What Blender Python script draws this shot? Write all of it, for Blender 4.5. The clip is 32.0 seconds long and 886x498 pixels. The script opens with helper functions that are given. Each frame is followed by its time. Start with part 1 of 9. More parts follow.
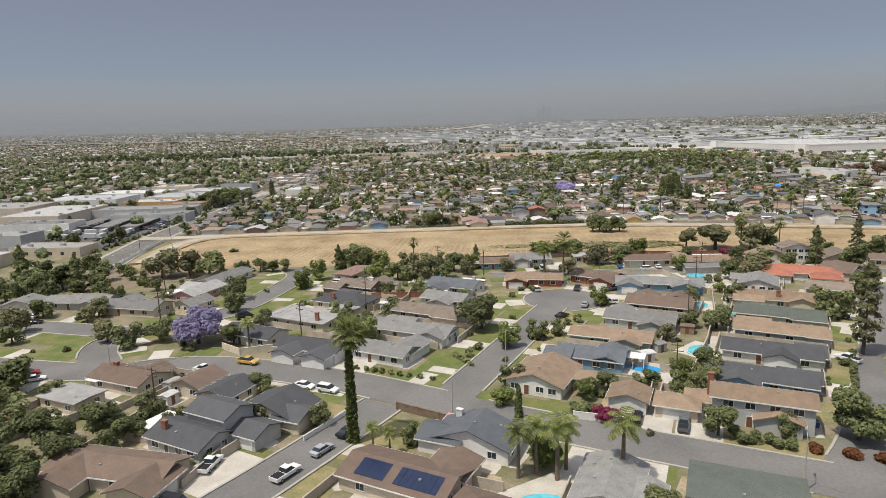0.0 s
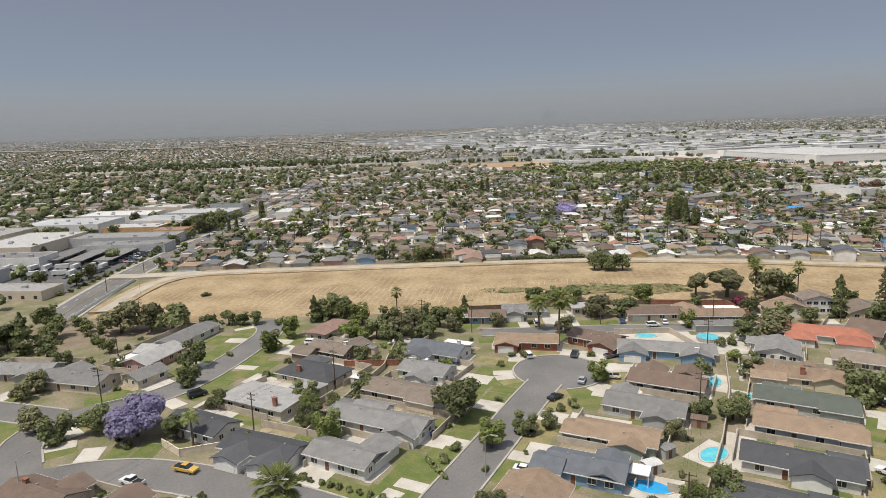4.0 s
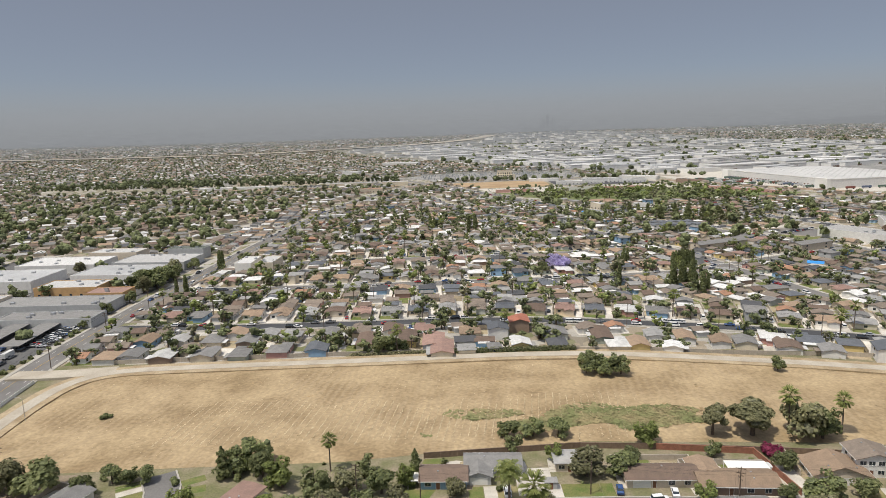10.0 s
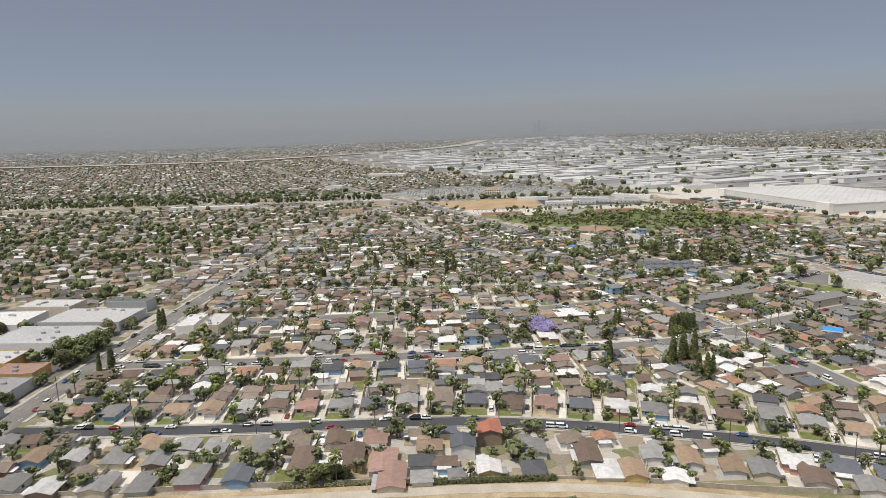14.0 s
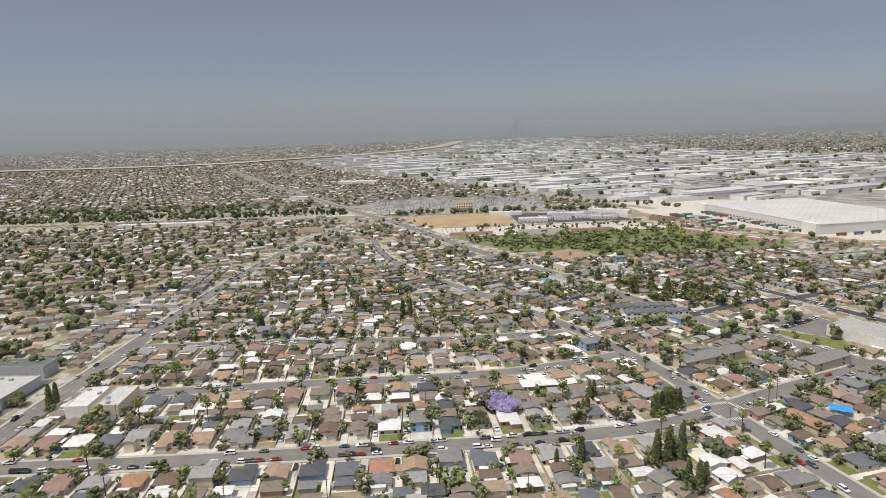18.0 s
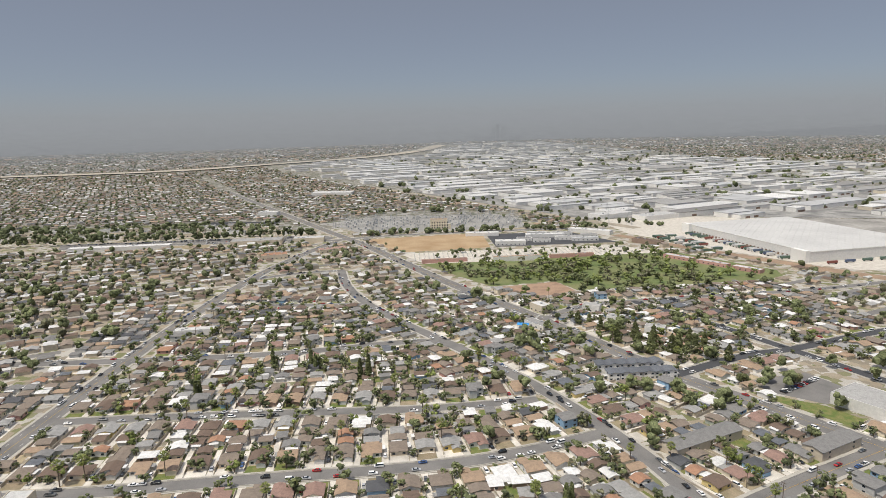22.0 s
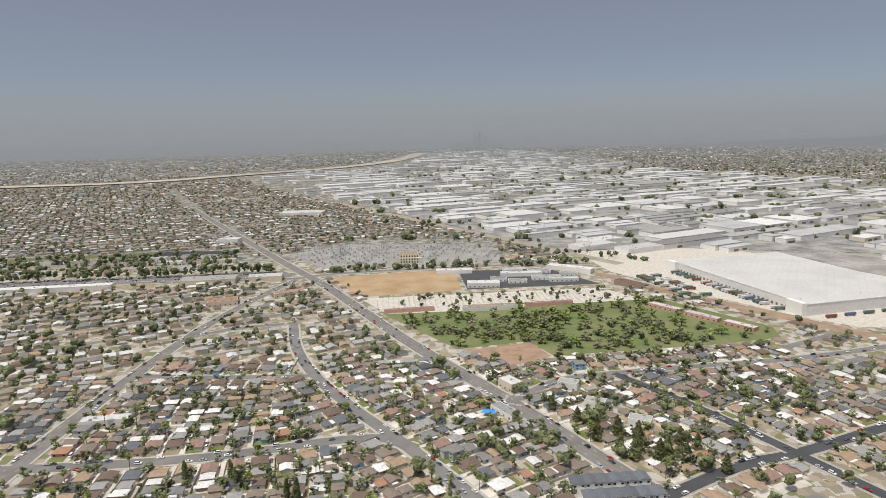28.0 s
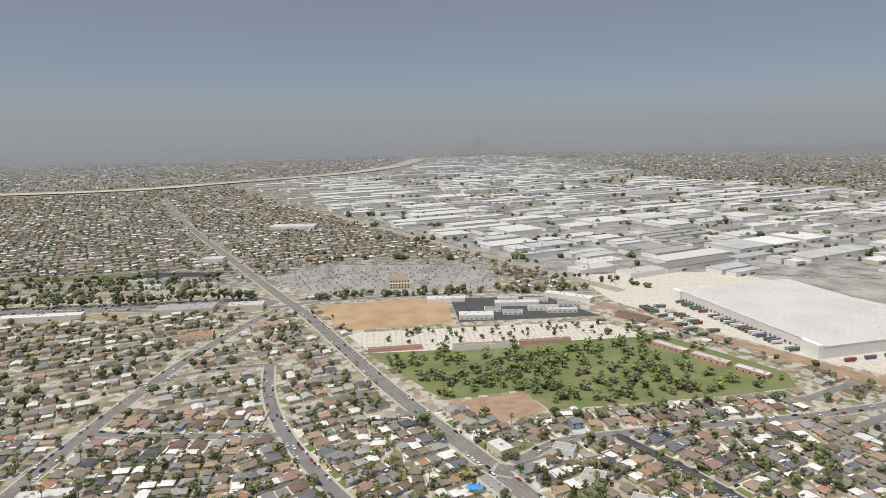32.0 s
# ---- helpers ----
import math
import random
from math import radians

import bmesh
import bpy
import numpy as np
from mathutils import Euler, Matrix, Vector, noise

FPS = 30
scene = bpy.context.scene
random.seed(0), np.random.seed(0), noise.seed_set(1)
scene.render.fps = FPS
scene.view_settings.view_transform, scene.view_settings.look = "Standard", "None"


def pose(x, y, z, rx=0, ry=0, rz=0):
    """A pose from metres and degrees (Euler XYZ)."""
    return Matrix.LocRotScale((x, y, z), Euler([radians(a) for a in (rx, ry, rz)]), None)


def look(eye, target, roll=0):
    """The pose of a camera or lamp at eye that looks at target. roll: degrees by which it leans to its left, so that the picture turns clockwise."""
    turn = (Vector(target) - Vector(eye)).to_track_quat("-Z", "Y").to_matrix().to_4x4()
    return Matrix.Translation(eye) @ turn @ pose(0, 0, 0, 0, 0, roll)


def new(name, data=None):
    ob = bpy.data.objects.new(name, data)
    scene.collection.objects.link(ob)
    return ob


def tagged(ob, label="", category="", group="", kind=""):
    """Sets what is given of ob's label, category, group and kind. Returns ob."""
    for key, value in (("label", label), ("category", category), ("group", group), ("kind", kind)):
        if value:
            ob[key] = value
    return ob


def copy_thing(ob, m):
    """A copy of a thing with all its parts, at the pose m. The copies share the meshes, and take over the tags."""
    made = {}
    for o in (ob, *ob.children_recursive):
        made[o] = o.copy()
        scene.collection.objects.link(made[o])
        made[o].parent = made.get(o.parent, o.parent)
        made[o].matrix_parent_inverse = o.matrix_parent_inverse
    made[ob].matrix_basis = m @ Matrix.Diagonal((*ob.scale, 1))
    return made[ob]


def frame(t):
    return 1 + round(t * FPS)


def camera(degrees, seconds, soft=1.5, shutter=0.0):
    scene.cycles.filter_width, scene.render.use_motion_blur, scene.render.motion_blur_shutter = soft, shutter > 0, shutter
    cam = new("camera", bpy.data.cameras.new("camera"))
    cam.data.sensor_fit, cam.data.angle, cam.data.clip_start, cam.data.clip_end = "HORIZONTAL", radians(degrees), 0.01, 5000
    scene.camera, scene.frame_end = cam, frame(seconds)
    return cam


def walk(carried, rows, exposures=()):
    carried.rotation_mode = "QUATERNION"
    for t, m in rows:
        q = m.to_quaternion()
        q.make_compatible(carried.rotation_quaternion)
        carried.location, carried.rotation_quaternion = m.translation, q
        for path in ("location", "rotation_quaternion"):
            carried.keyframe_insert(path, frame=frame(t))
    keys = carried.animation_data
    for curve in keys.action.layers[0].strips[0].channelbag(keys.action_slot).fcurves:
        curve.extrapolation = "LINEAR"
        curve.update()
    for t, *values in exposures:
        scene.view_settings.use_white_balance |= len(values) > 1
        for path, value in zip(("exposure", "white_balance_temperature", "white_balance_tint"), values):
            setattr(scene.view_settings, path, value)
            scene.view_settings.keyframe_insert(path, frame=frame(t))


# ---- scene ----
cam = camera(70.0, 32.0, soft=0.75)
PATH = [
    (0, (0.00, 0.00, 55.10), (-0.02, 98.20, 36.21), -1.53),
    (0.5, (1.28, 3.29, 56.20), (0.81, 101.53, 37.51), -1.52),
    (1, (2.22, 6.44, 57.68), (1.60, 104.71, 39.13), -1.52),
    (1.5, (3.08, 9.49, 59.45), (2.47, 107.76, 40.94), -1.53),
    (2, (3.98, 12.23, 61.26), (3.37, 110.50, 42.78), -1.57),
    (2.5, (4.87, 15.24, 63.09), (4.19, 113.52, 44.59), -1.60),
    (3, (5.91, 18.48, 64.71), (5.11, 116.75, 46.19), -1.65),
    (3.5, (7.10, 21.75, 66.55), (6.12, 120.01, 48.02), -1.70),
    (5.5, (9.31, 35.02, 73.38), (8.91, 133.25, 54.66), -1.82),
    (6, (10.08, 38.31, 75.15), (9.76, 136.53, 56.36), -1.84),
    (6.5, (10.86, 41.57, 76.96), (10.61, 139.77, 58.08), -1.86),
    (7, (11.93, 44.93, 78.62), (11.57, 143.12, 59.67), -1.86),
    (7.5, (12.32, 47.79, 80.28), (12.20, 145.99, 61.42), -1.84),
    (8, (14.66, 55.21, 83.35), (14.29, 153.43, 64.53), -1.79),
    (8.5, (16.85, 62.78, 86.70), (16.45, 161.01, 68.01), -1.75),
    (9, (19.08, 70.06, 89.80), (18.56, 168.32, 71.26), -1.73),
    (9.5, (21.68, 76.51, 92.76), (20.97, 174.81, 74.41), -1.71),
    (10, (24.08, 83.38, 95.79), (23.16, 181.71, 77.61), -1.68),
    (10.5, (25.76, 90.38, 99.15), (24.99, 188.73, 81.10), -1.65),
    (11, (27.03, 97.82, 102.79), (26.44, 196.18, 84.81), -1.61),
    (11.5, (28.79, 104.99, 106.37), (28.22, 203.35, 88.36), -1.58),
    (12, (30.83, 112.39, 109.74), (30.27, 210.75, 91.74), -1.57),
    (12.5, (33.06, 119.50, 112.80), (32.66, 217.87, 94.82), -1.57),
    (13, (35.18, 126.91, 115.98), (35.02, 225.28, 98.01), -1.58),
    (13.5, (37.58, 134.18, 119.22), (37.51, 232.54, 101.21), -1.58),
    (14, (39.91, 141.84, 122.80), (40.13, 240.19, 104.71), -1.57),
    (14.5, (42.64, 149.76, 126.08), (43.16, 248.09, 107.91), -1.56),
    (16.5, (54.33, 184.02, 137.77), (55.62, 282.31, 119.39), -1.53),
    (17, (56.86, 192.18, 140.08), (58.62, 290.44, 121.61), -1.52),
    (17.5, (58.81, 200.33, 142.62), (61.72, 298.56, 124.11), -1.52),
    (18, (60.62, 207.89, 145.57), (63.98, 306.09, 127.00), -1.51),
    (18.5, (62.49, 214.84, 148.83), (66.42, 313.02, 130.20), -1.50),
    (19, (64.62, 221.56, 152.33), (70.05, 319.65, 133.65), -1.49),
    (19.5, (67.07, 228.24, 155.63), (72.38, 326.33, 136.91), -1.50),
    (20, (69.53, 235.25, 159.15), (74.80, 333.34, 140.41), -1.49),
    (20.5, (71.86, 242.22, 162.54), (77.24, 340.30, 143.79), -1.46),
    (21, (74.18, 249.35, 165.63), (79.72, 347.42, 146.86), -1.41),
    (21.5, (75.86, 257.21, 168.93), (81.85, 355.26, 150.21), -1.40),
    (22, (78.06, 264.65, 172.18), (84.15, 362.69, 153.45), -1.39),
    (22.5, (80.92, 271.40, 175.57), (86.96, 369.43, 156.80), -1.36),
    (23, (83.99, 277.94, 179.06), (89.70, 375.99, 160.25), -1.33),
    (23.5, (86.37, 284.96, 182.36), (92.36, 382.99, 163.55), -1.29),
    (24, (88.65, 291.94, 185.66), (95.20, 389.94, 166.84), -1.24),
    (24.5, (91.00, 298.88, 189.08), (98.24, 396.82, 170.27), -1.18),
    (25, (93.29, 305.76, 192.38), (101.07, 403.67, 173.59), -1.12),
    (25.5, (95.40, 312.73, 195.67), (103.11, 410.66, 176.95), -1.08),
    (27.5, (105.54, 339.49, 208.86), (114.10, 437.37, 190.28), -1.01),
    (28, (107.69, 346.83, 212.45), (116.27, 444.72, 193.88), -1.01),
    (28.5, (109.88, 353.89, 216.30), (118.45, 451.77, 197.69), -1.01),
    (29, (112.19, 360.78, 219.86), (120.74, 458.66, 201.20), -1.00),
    (29.5, (114.34, 367.58, 223.20), (122.88, 465.45, 204.54), -1.00),
    (30, (116.59, 374.46, 226.52), (125.18, 472.33, 207.90), -0.97),
    (30.5, (118.58, 381.46, 229.40), (127.13, 479.34, 210.82), -0.94),
    (31, (120.60, 388.70, 232.24), (129.16, 486.60, 213.72), -0.90),
    (31.5, (123.24, 395.99, 235.40), (131.71, 493.91, 216.94), -0.87),
    (32, (126.79, 403.24, 238.70), (135.24, 501.16, 220.27), -0.85),
]
walk(cam, [(t, look(eye, target, roll)) for t, eye, target, roll in PATH])
scene.view_settings.exposure = 0.15

# ---- daylight: high hazy sun behind the camera's left shoulder ----
SUN_ELEV, SUN_AZ = 66.0, 236.0
world = bpy.data.worlds.new("hazy_sky")
scene.world = world
world.use_nodes = True
wn = world.node_tree
sky = wn.nodes.new("ShaderNodeTexSky")
sky.sky_type = "NISHITA"
sky.sun_disc = False
sky.sun_elevation = radians(SUN_ELEV)
sky.sun_rotation = radians(SUN_AZ)
sky.altitude = 60
sky.air_density, sky.dust_density, sky.ozone_density = 0.6, 0.8, 3.0
bg = wn.nodes["Background"]
bg.inputs[1].default_value = 0.1
veil = wn.nodes.new("ShaderNodeMix")
veil.data_type = "RGBA"
veil.inputs["Factor"].default_value = 0.62
veil.inputs["B"].default_value = (2.35, 2.3, 2.28, 1)
wn.links.new(sky.outputs[0], veil.inputs["A"])
# hazy sky, brightened smoothly overhead, above the view, to fill the shadows
glowup = wn.nodes.new("ShaderNodeTexGradient")
glowup.texture_mapping.rotation = (0, radians(90), 0)
lift = wn.nodes.new("ShaderNodeMapRange")
lift.interpolation_type = "SMOOTHSTEP"
lift.inputs["From Min"].default_value, lift.inputs["From Max"].default_value = 0.3, 0.95
lift.inputs["To Min"].default_value, lift.inputs["To Max"].default_value = 1.0, 3.1
wn.links.new(glowup.outputs["Fac"], lift.inputs["Value"])
bright = wn.nodes.new("ShaderNodeVectorMath")
bright.operation = "SCALE"
wn.links.new(veil.outputs["Result"], bright.inputs[0])
wn.links.new(lift.outputs["Result"], bright.inputs["Scale"])
wn.links.new(bright.outputs["Vector"], bg.inputs[0])
lamp = bpy.data.lights.new("sun", "SUN")
lamp.energy, lamp.angle, lamp.color = 3.2, radians(0.9), (1.0, 0.93, 0.815)
sun_az = radians(90 - SUN_AZ)
sun_from = Vector((math.cos(sun_az) * math.cos(radians(SUN_ELEV)), math.sin(sun_az) * math.cos(radians(SUN_ELEV)), math.sin(radians(SUN_ELEV))))
sun = new("sun", lamp)
sun.matrix_world = look(sun_from * 300, (0, 0, 0))


# ---- materials ----
def mat(name, col, rough=0.85, vary=0.25, scale=0.6, fine=6.0, bump=0.0, hue=None, obj=0.0, metal=0.0, island=0.0, spec=0.3, tilt=0.0):
    """A surface with colour variation at two scales; hue: a second colour for stains; obj: change from object to object."""
    m = bpy.data.materials.new(name)
    m.use_nodes = True
    nt = m.node_tree
    n, ln = nt.nodes, nt.links
    bs = n["Principled BSDF"]
    bs.inputs["Roughness"].default_value = rough
    bs.inputs["Metallic"].default_value = metal
    bs.inputs["Specular IOR Level"].default_value = spec
    geo = n.new("ShaderNodeNewGeometry")
    big = n.new("ShaderNodeTexNoise")
    big.inputs["Scale"].default_value, big.inputs["Detail"].default_value = scale, 4
    small = n.new("ShaderNodeTexNoise")
    small.inputs["Scale"].default_value, small.inputs["Detail"].default_value = fine, 3
    ln.new(geo.outputs["Position"], big.inputs["Vector"])
    ln.new(geo.outputs["Position"], small.inputs["Vector"])
    ramp = n.new("ShaderNodeMix")
    ramp.data_type = "RGBA"
    second = hue or tuple(c * (1 - vary) for c in col)
    ramp.inputs["A"].default_value = (*col, 1)
    ramp.inputs["B"].default_value = (*second, 1)
    st = n.new("ShaderNodeMapRange")
    st.inputs["From Min"].default_value, st.inputs["From Max"].default_value = 0.38, 0.66
    ln.new(big.outputs["Fac"], st.inputs["Value"])
    ln.new(st.outputs["Result"], ramp.inputs["Factor"])
    val = n.new("ShaderNodeMapRange")
    val.inputs["From Min"].default_value, val.inputs["From Max"].default_value = 0.3, 0.7
    val.inputs["To Min"].default_value, val.inputs["To Max"].default_value = 1 - vary * 0.7, 1 + vary * 0.5
    ln.new(small.outputs["Fac"], val.inputs["Value"])
    last = val.outputs["Result"]
    if obj or island:
        pick = n.new("ShaderNodeObjectInfo") if obj else geo
        rnd = n.new("ShaderNodeMapRange")
        k = obj or island
        rnd.inputs["To Min"].default_value, rnd.inputs["To Max"].default_value = 1 - k, 1 + k
        ln.new(pick.outputs["Random" if obj else "Random Per Island"], rnd.inputs["Value"])
        mul = n.new("ShaderNodeMath")
        mul.operation = "MULTIPLY"
        ln.new(last, mul.inputs[0])
        ln.new(rnd.outputs["Result"], mul.inputs[1])
        last = mul.outputs[0]
    out = n.new("ShaderNodeVectorMath")
    out.operation = "SCALE"
    ln.new(ramp.outputs["Result"], out.inputs[0])
    ln.new(last, out.inputs["Scale"])
    ln.new(out.outputs["Vector"], bs.inputs["Base Color"])
    if bump:
        bp = n.new("ShaderNodeBump")
        bp.inputs["Strength"].default_value, bp.inputs["Distance"].default_value = bump, 0.08
        ln.new(small.outputs["Fac"], bp.inputs["Height"])
        ln.new(bp.outputs["Normal"], bs.inputs["Normal"])
    return m


def mat_cells(name, cols, size, rough=0.9, warp=6.0):
    """Patchwork ground: cells of one of several colours, with grain on top."""
    m = mat(name, cols[0], rough, 0.3, 0.05, 1.4)
    nt = m.node_tree
    n, ln = nt.nodes, nt.links
    geo = [q for q in n if q.type == "NEW_GEOMETRY"][0]
    vo = n.new("ShaderNodeTexVoronoi")
    vo.distance = "CHEBYCHEV"
    vo.inputs["Scale"].default_value = 1.0 / size
    ln.new(geo.outputs["Position"], vo.inputs["Vector"])
    sep = n.new("ShaderNodeSeparateColor")
    ln.new(vo.outputs["Color"], sep.inputs["Color"])
    cr = n.new("ShaderNodeValToRGB")
    cr.color_ramp.interpolation = "CONSTANT"
    el = cr.color_ramp.elements
    while len(el) < len(cols):
        el.new(0.5)
    for i, c in enumerate(cols):
        el[i].position = i / len(cols)
        el[i].color = (*c, 1)
    ln.new(sep.outputs["Red"], cr.inputs["Fac"])
    sc = [q for q in n if q.type == "VECT_MATH"][0]
    ln.new(cr.outputs["Color"], sc.inputs[0])
    return m


def mat_rows(name, a, b, pitch, angle, green=None):
    """Dry mown grass with faint parallel rows and green damp patches."""
    m = mat(name, a, 0.95, 0.3, 0.06, 0.8, 0.5, hue=b)
    nt = m.node_tree
    n, ln = nt.nodes, nt.links
    geo = [q for q in n if q.type == "NEW_GEOMETRY"][0]
    mp = n.new("ShaderNodeMapping")
    mp.inputs["Rotation"].default_value[2] = radians(angle)
    ln.new(geo.outputs["Position"], mp.inputs["Vector"])
    wv = n.new("ShaderNodeTexWave")
    wv.inputs["Scale"].default_value = 0.31 / pitch * 1.0
    wv.inputs["Distortion"].default_value, wv.inputs["Detail"].default_value = 1.6, 2
    wv.inputs["Detail Scale"].default_value = 0.6
    ln.new(mp.outputs["Vector"], wv.inputs["Vector"])
    msk = n.new("ShaderNodeTexNoise")
    msk.inputs["Scale"].default_value = 0.022
    ln.new(geo.outputs["Position"], msk.inputs["Vector"])
    mr = n.new("ShaderNodeMapRange")
    mr.inputs["From Min"].default_value, mr.inputs["From Max"].default_value = 0.42, 0.6
    mr.inputs["To Min"].default_value, mr.inputs["To Max"].default_value = 0.0, 0.5
    ln.new(msk.outputs["Fac"], mr.inputs["Value"])
    mm = n.new("ShaderNodeMath")
    mm.operation = "MULTIPLY"
    ln.new(wv.outputs["Fac"], mm.inputs[0])
    ln.new(mr.outputs["Result"], mm.inputs[1])
    mx = n.new("ShaderNodeMix")
    mx.data_type = "RGBA"
    mx.inputs["B"].default_value = (b[0] * 1.42, b[1] * 1.5, b[2] * 1.7, 1)
    ln.new(mm.outputs[0], mx.inputs["Factor"])
    sc = [q for q in n if q.type == "VECT_MATH"][0]
    src = sc.inputs[0].links[0].from_socket
    ln.new(src, mx.inputs["A"])
    ln.new(mx.outputs["Result"], sc.inputs[0])
    return m


def glass(name, col=(0.03, 0.04, 0.05)):
    m = bpy.data.materials.new(name)
    m.use_nodes = True
    b = m.node_tree.nodes["Principled BSDF"]
    b.inputs["Base Color"].default_value = (*col, 1)
    b.inputs["Roughness"].default_value = 0.08
    b.inputs["Specular IOR Level"].default_value = 0.6
    return m


def mat_foliage(name, dark, light):
    m = mat(name, light, 0.7, 0.35, 0.9, 3.0, hue=dark, obj=0.28, spec=0.2)
    nt = m.node_tree
    n, ln = nt.nodes, nt.links
    geo = [q for q in n if q.type == "NEW_GEOMETRY"][0]
    mixn = [q for q in n if q.type == "MIX"][0]
    ln.new(geo.outputs["Random Per Island"], mixn.inputs["Factor"])
    bs = n["Principled BSDF"]
    tr = n.new("ShaderNodeBsdfTranslucent")
    mx = n.new("ShaderNodeMixShader")
    mx.inputs[0].default_value = 0.45
    ln.new(bs.inputs["Base Color"].links[0].from_socket, tr.inputs["Color"])
    ln.new(bs.outputs[0], mx.inputs[1])
    ln.new(tr.outputs[0], mx.inputs[2])
    ln.new(mx.outputs[0], n["Material Output"].inputs["Surface"])
    return m


M = {}
ROOFS = dict(tan=(0.31, 0.225, 0.155), brown=(0.18, 0.13, 0.10), dark=(0.095, 0.097, 0.103), grey=(0.23, 0.225, 0.215), lightgrey=(0.35, 0.345, 0.33),
             red=(0.40, 0.16, 0.105), orange=(0.36, 0.205, 0.13), green=(0.12, 0.135, 0.115), white=(0.56, 0.555, 0.535), bright=(0.63, 0.625, 0.605), pink=(0.33, 0.215, 0.175), taupe=(0.245, 0.20, 0.16), bluegrey=(0.13, 0.14, 0.155))
for k, c in ROOFS.items():
    M["roof_" + k] = mat("roof_" + k, c, 0.9, 0.28, 0.5, 5.0, 0.3, hue=tuple(q * 0.78 + 0.01 for q in c), obj=0.16)
M["roof_silver"] = mat("roof_silver", (0.45, 0.455, 0.45), 0.8, 0.2, 0.03, 0.6, 0.1, hue=(0.36, 0.362, 0.36), obj=0.1)
WALLS = dict(white=(0.75, 0.735, 0.70), cream=(0.68, 0.605, 0.475), beige=(0.62, 0.54, 0.43), blue=(0.26, 0.40, 0.55), grey=(0.48, 0.485, 0.475), brown=(0.30, 0.22, 0.17),
             yellow=(0.70, 0.56, 0.26), rose=(0.56, 0.33, 0.29), sage=(0.40, 0.44, 0.38), brick=(0.33, 0.14, 0.09), orange=(0.55, 0.35, 0.17))
for k, c in WALLS.items():
    M["wall_" + k] = mat("stucco_" + k, c, 0.92, 0.12, 0.5, 5.0, 0.15, obj=0.08)
M["trim"] = mat("white_trim", (0.80, 0.79, 0.75), 0.6, 0.08, 1.0, 8.0)
M["garage"] = mat("garage_door_white", (0.78, 0.77, 0.74), 0.5, 0.06, 1.0, 8.0)
M["garage_brown"] = mat("garage_door_brown", (0.22, 0.15, 0.11), 0.6, 0.12, 1.0, 8.0)
M["door"] = mat("door_paint", (0.20, 0.10, 0.06), 0.5, 0.2, 2.0, 9.0)
M["pane"] = glass("window_glass")
M["asphalt"] = mat("asphalt", (0.2, 0.192, 0.181), 0.92, 0.16, 0.07, 1.7, 0.2, hue=(0.152, 0.147, 0.14))
M["asphalt_dark"] = mat("asphalt_new", (0.075, 0.077, 0.082), 0.9, 0.2, 0.06, 1.7, 0.2)
M["yard_asphalt"] = mat("yard_asphalt", (0.15, 0.147, 0.142), 0.92, 0.2, 0.05, 1.2, hue=(0.1, 0.099, 0.097))
M["concrete"] = mat("concrete", (0.44, 0.415, 0.37), 0.9, 0.14, 0.4, 3.0, hue=(0.36, 0.335, 0.29))
M["concrete_pale"] = mat("concrete_pale", (0.57, 0.535, 0.47), 0.9, 0.16, 0.2, 3.0, hue=(0.45, 0.415, 0.355))
M["kerb"] = mat("kerb_concrete", (0.43, 0.405, 0.355), 0.9, 0.14, 0.5, 4.0)
M["lawn"] = mat("lawn", (0.115, 0.155, 0.042), 0.95, 0.3, 0.25, 2.5, 0.3, hue=(0.20, 0.19, 0.075))
M["lawn_dry"] = mat("lawn_dry", (0.30, 0.25, 0.13), 0.95, 0.28, 0.3, 2.5, 0.3, hue=(0.21, 0.20, 0.085))
M["park"] = mat("park_lawn", (0.125, 0.165, 0.06), 0.95, 0.25, 0.03, 0.8, hue=(0.19, 0.195, 0.09))
M["dirt"] = mat("dirt", (0.415, 0.305, 0.185), 0.95, 0.25, 0.03, 0.6, hue=(0.33, 0.225, 0.125))
M["track"] = mat("dirt_track", (0.34, 0.30, 0.235), 0.95, 0.2, 0.05, 1.0, hue=(0.28, 0.245, 0.19))
M["concrete_yard"] = mat("yard_concrete", (0.62, 0.585, 0.52), 0.9, 0.2, 0.12, 2.0, hue=(0.46, 0.43, 0.375), island=0.14)
M["yard_dry"] = mat("dry_yard", (0.37, 0.30, 0.205), 0.95, 0.3, 0.15, 1.6, hue=(0.25, 0.215, 0.13), island=0.25)
M["shoulder"] = mat("shoulder_dirt", (0.43, 0.345, 0.225), 0.95, 0.3, 0.15, 1.2, 0.3, hue=(0.31, 0.235, 0.14))
M["path"] = mat("path_concrete", (0.47, 0.425, 0.35), 0.92, 0.16, 0.1, 1.6, hue=(0.38, 0.335, 0.265))
M["soil"] = mat("bare_soil", (0.26, 0.21, 0.15), 0.95, 0.25, 0.2, 2.0, hue=(0.20, 0.16, 0.11))
M["ground"] = mat_cells("town_ground", [(0.29, 0.245, 0.18), (0.40, 0.375, 0.33), (0.24, 0.21, 0.16), (0.17, 0.175, 0.085), (0.32, 0.275, 0.205), (0.43, 0.405, 0.355), (0.20, 0.195, 0.11), (0.36, 0.34, 0.30)], 7.0)
M["far_ground"] = mat_cells("far_town_ground", [(0.19, 0.18, 0.155), (0.28, 0.268, 0.24), (0.15, 0.147, 0.115), (0.115, 0.125, 0.075), (0.21, 0.19, 0.15), (0.33, 0.318, 0.29)], 9.0)
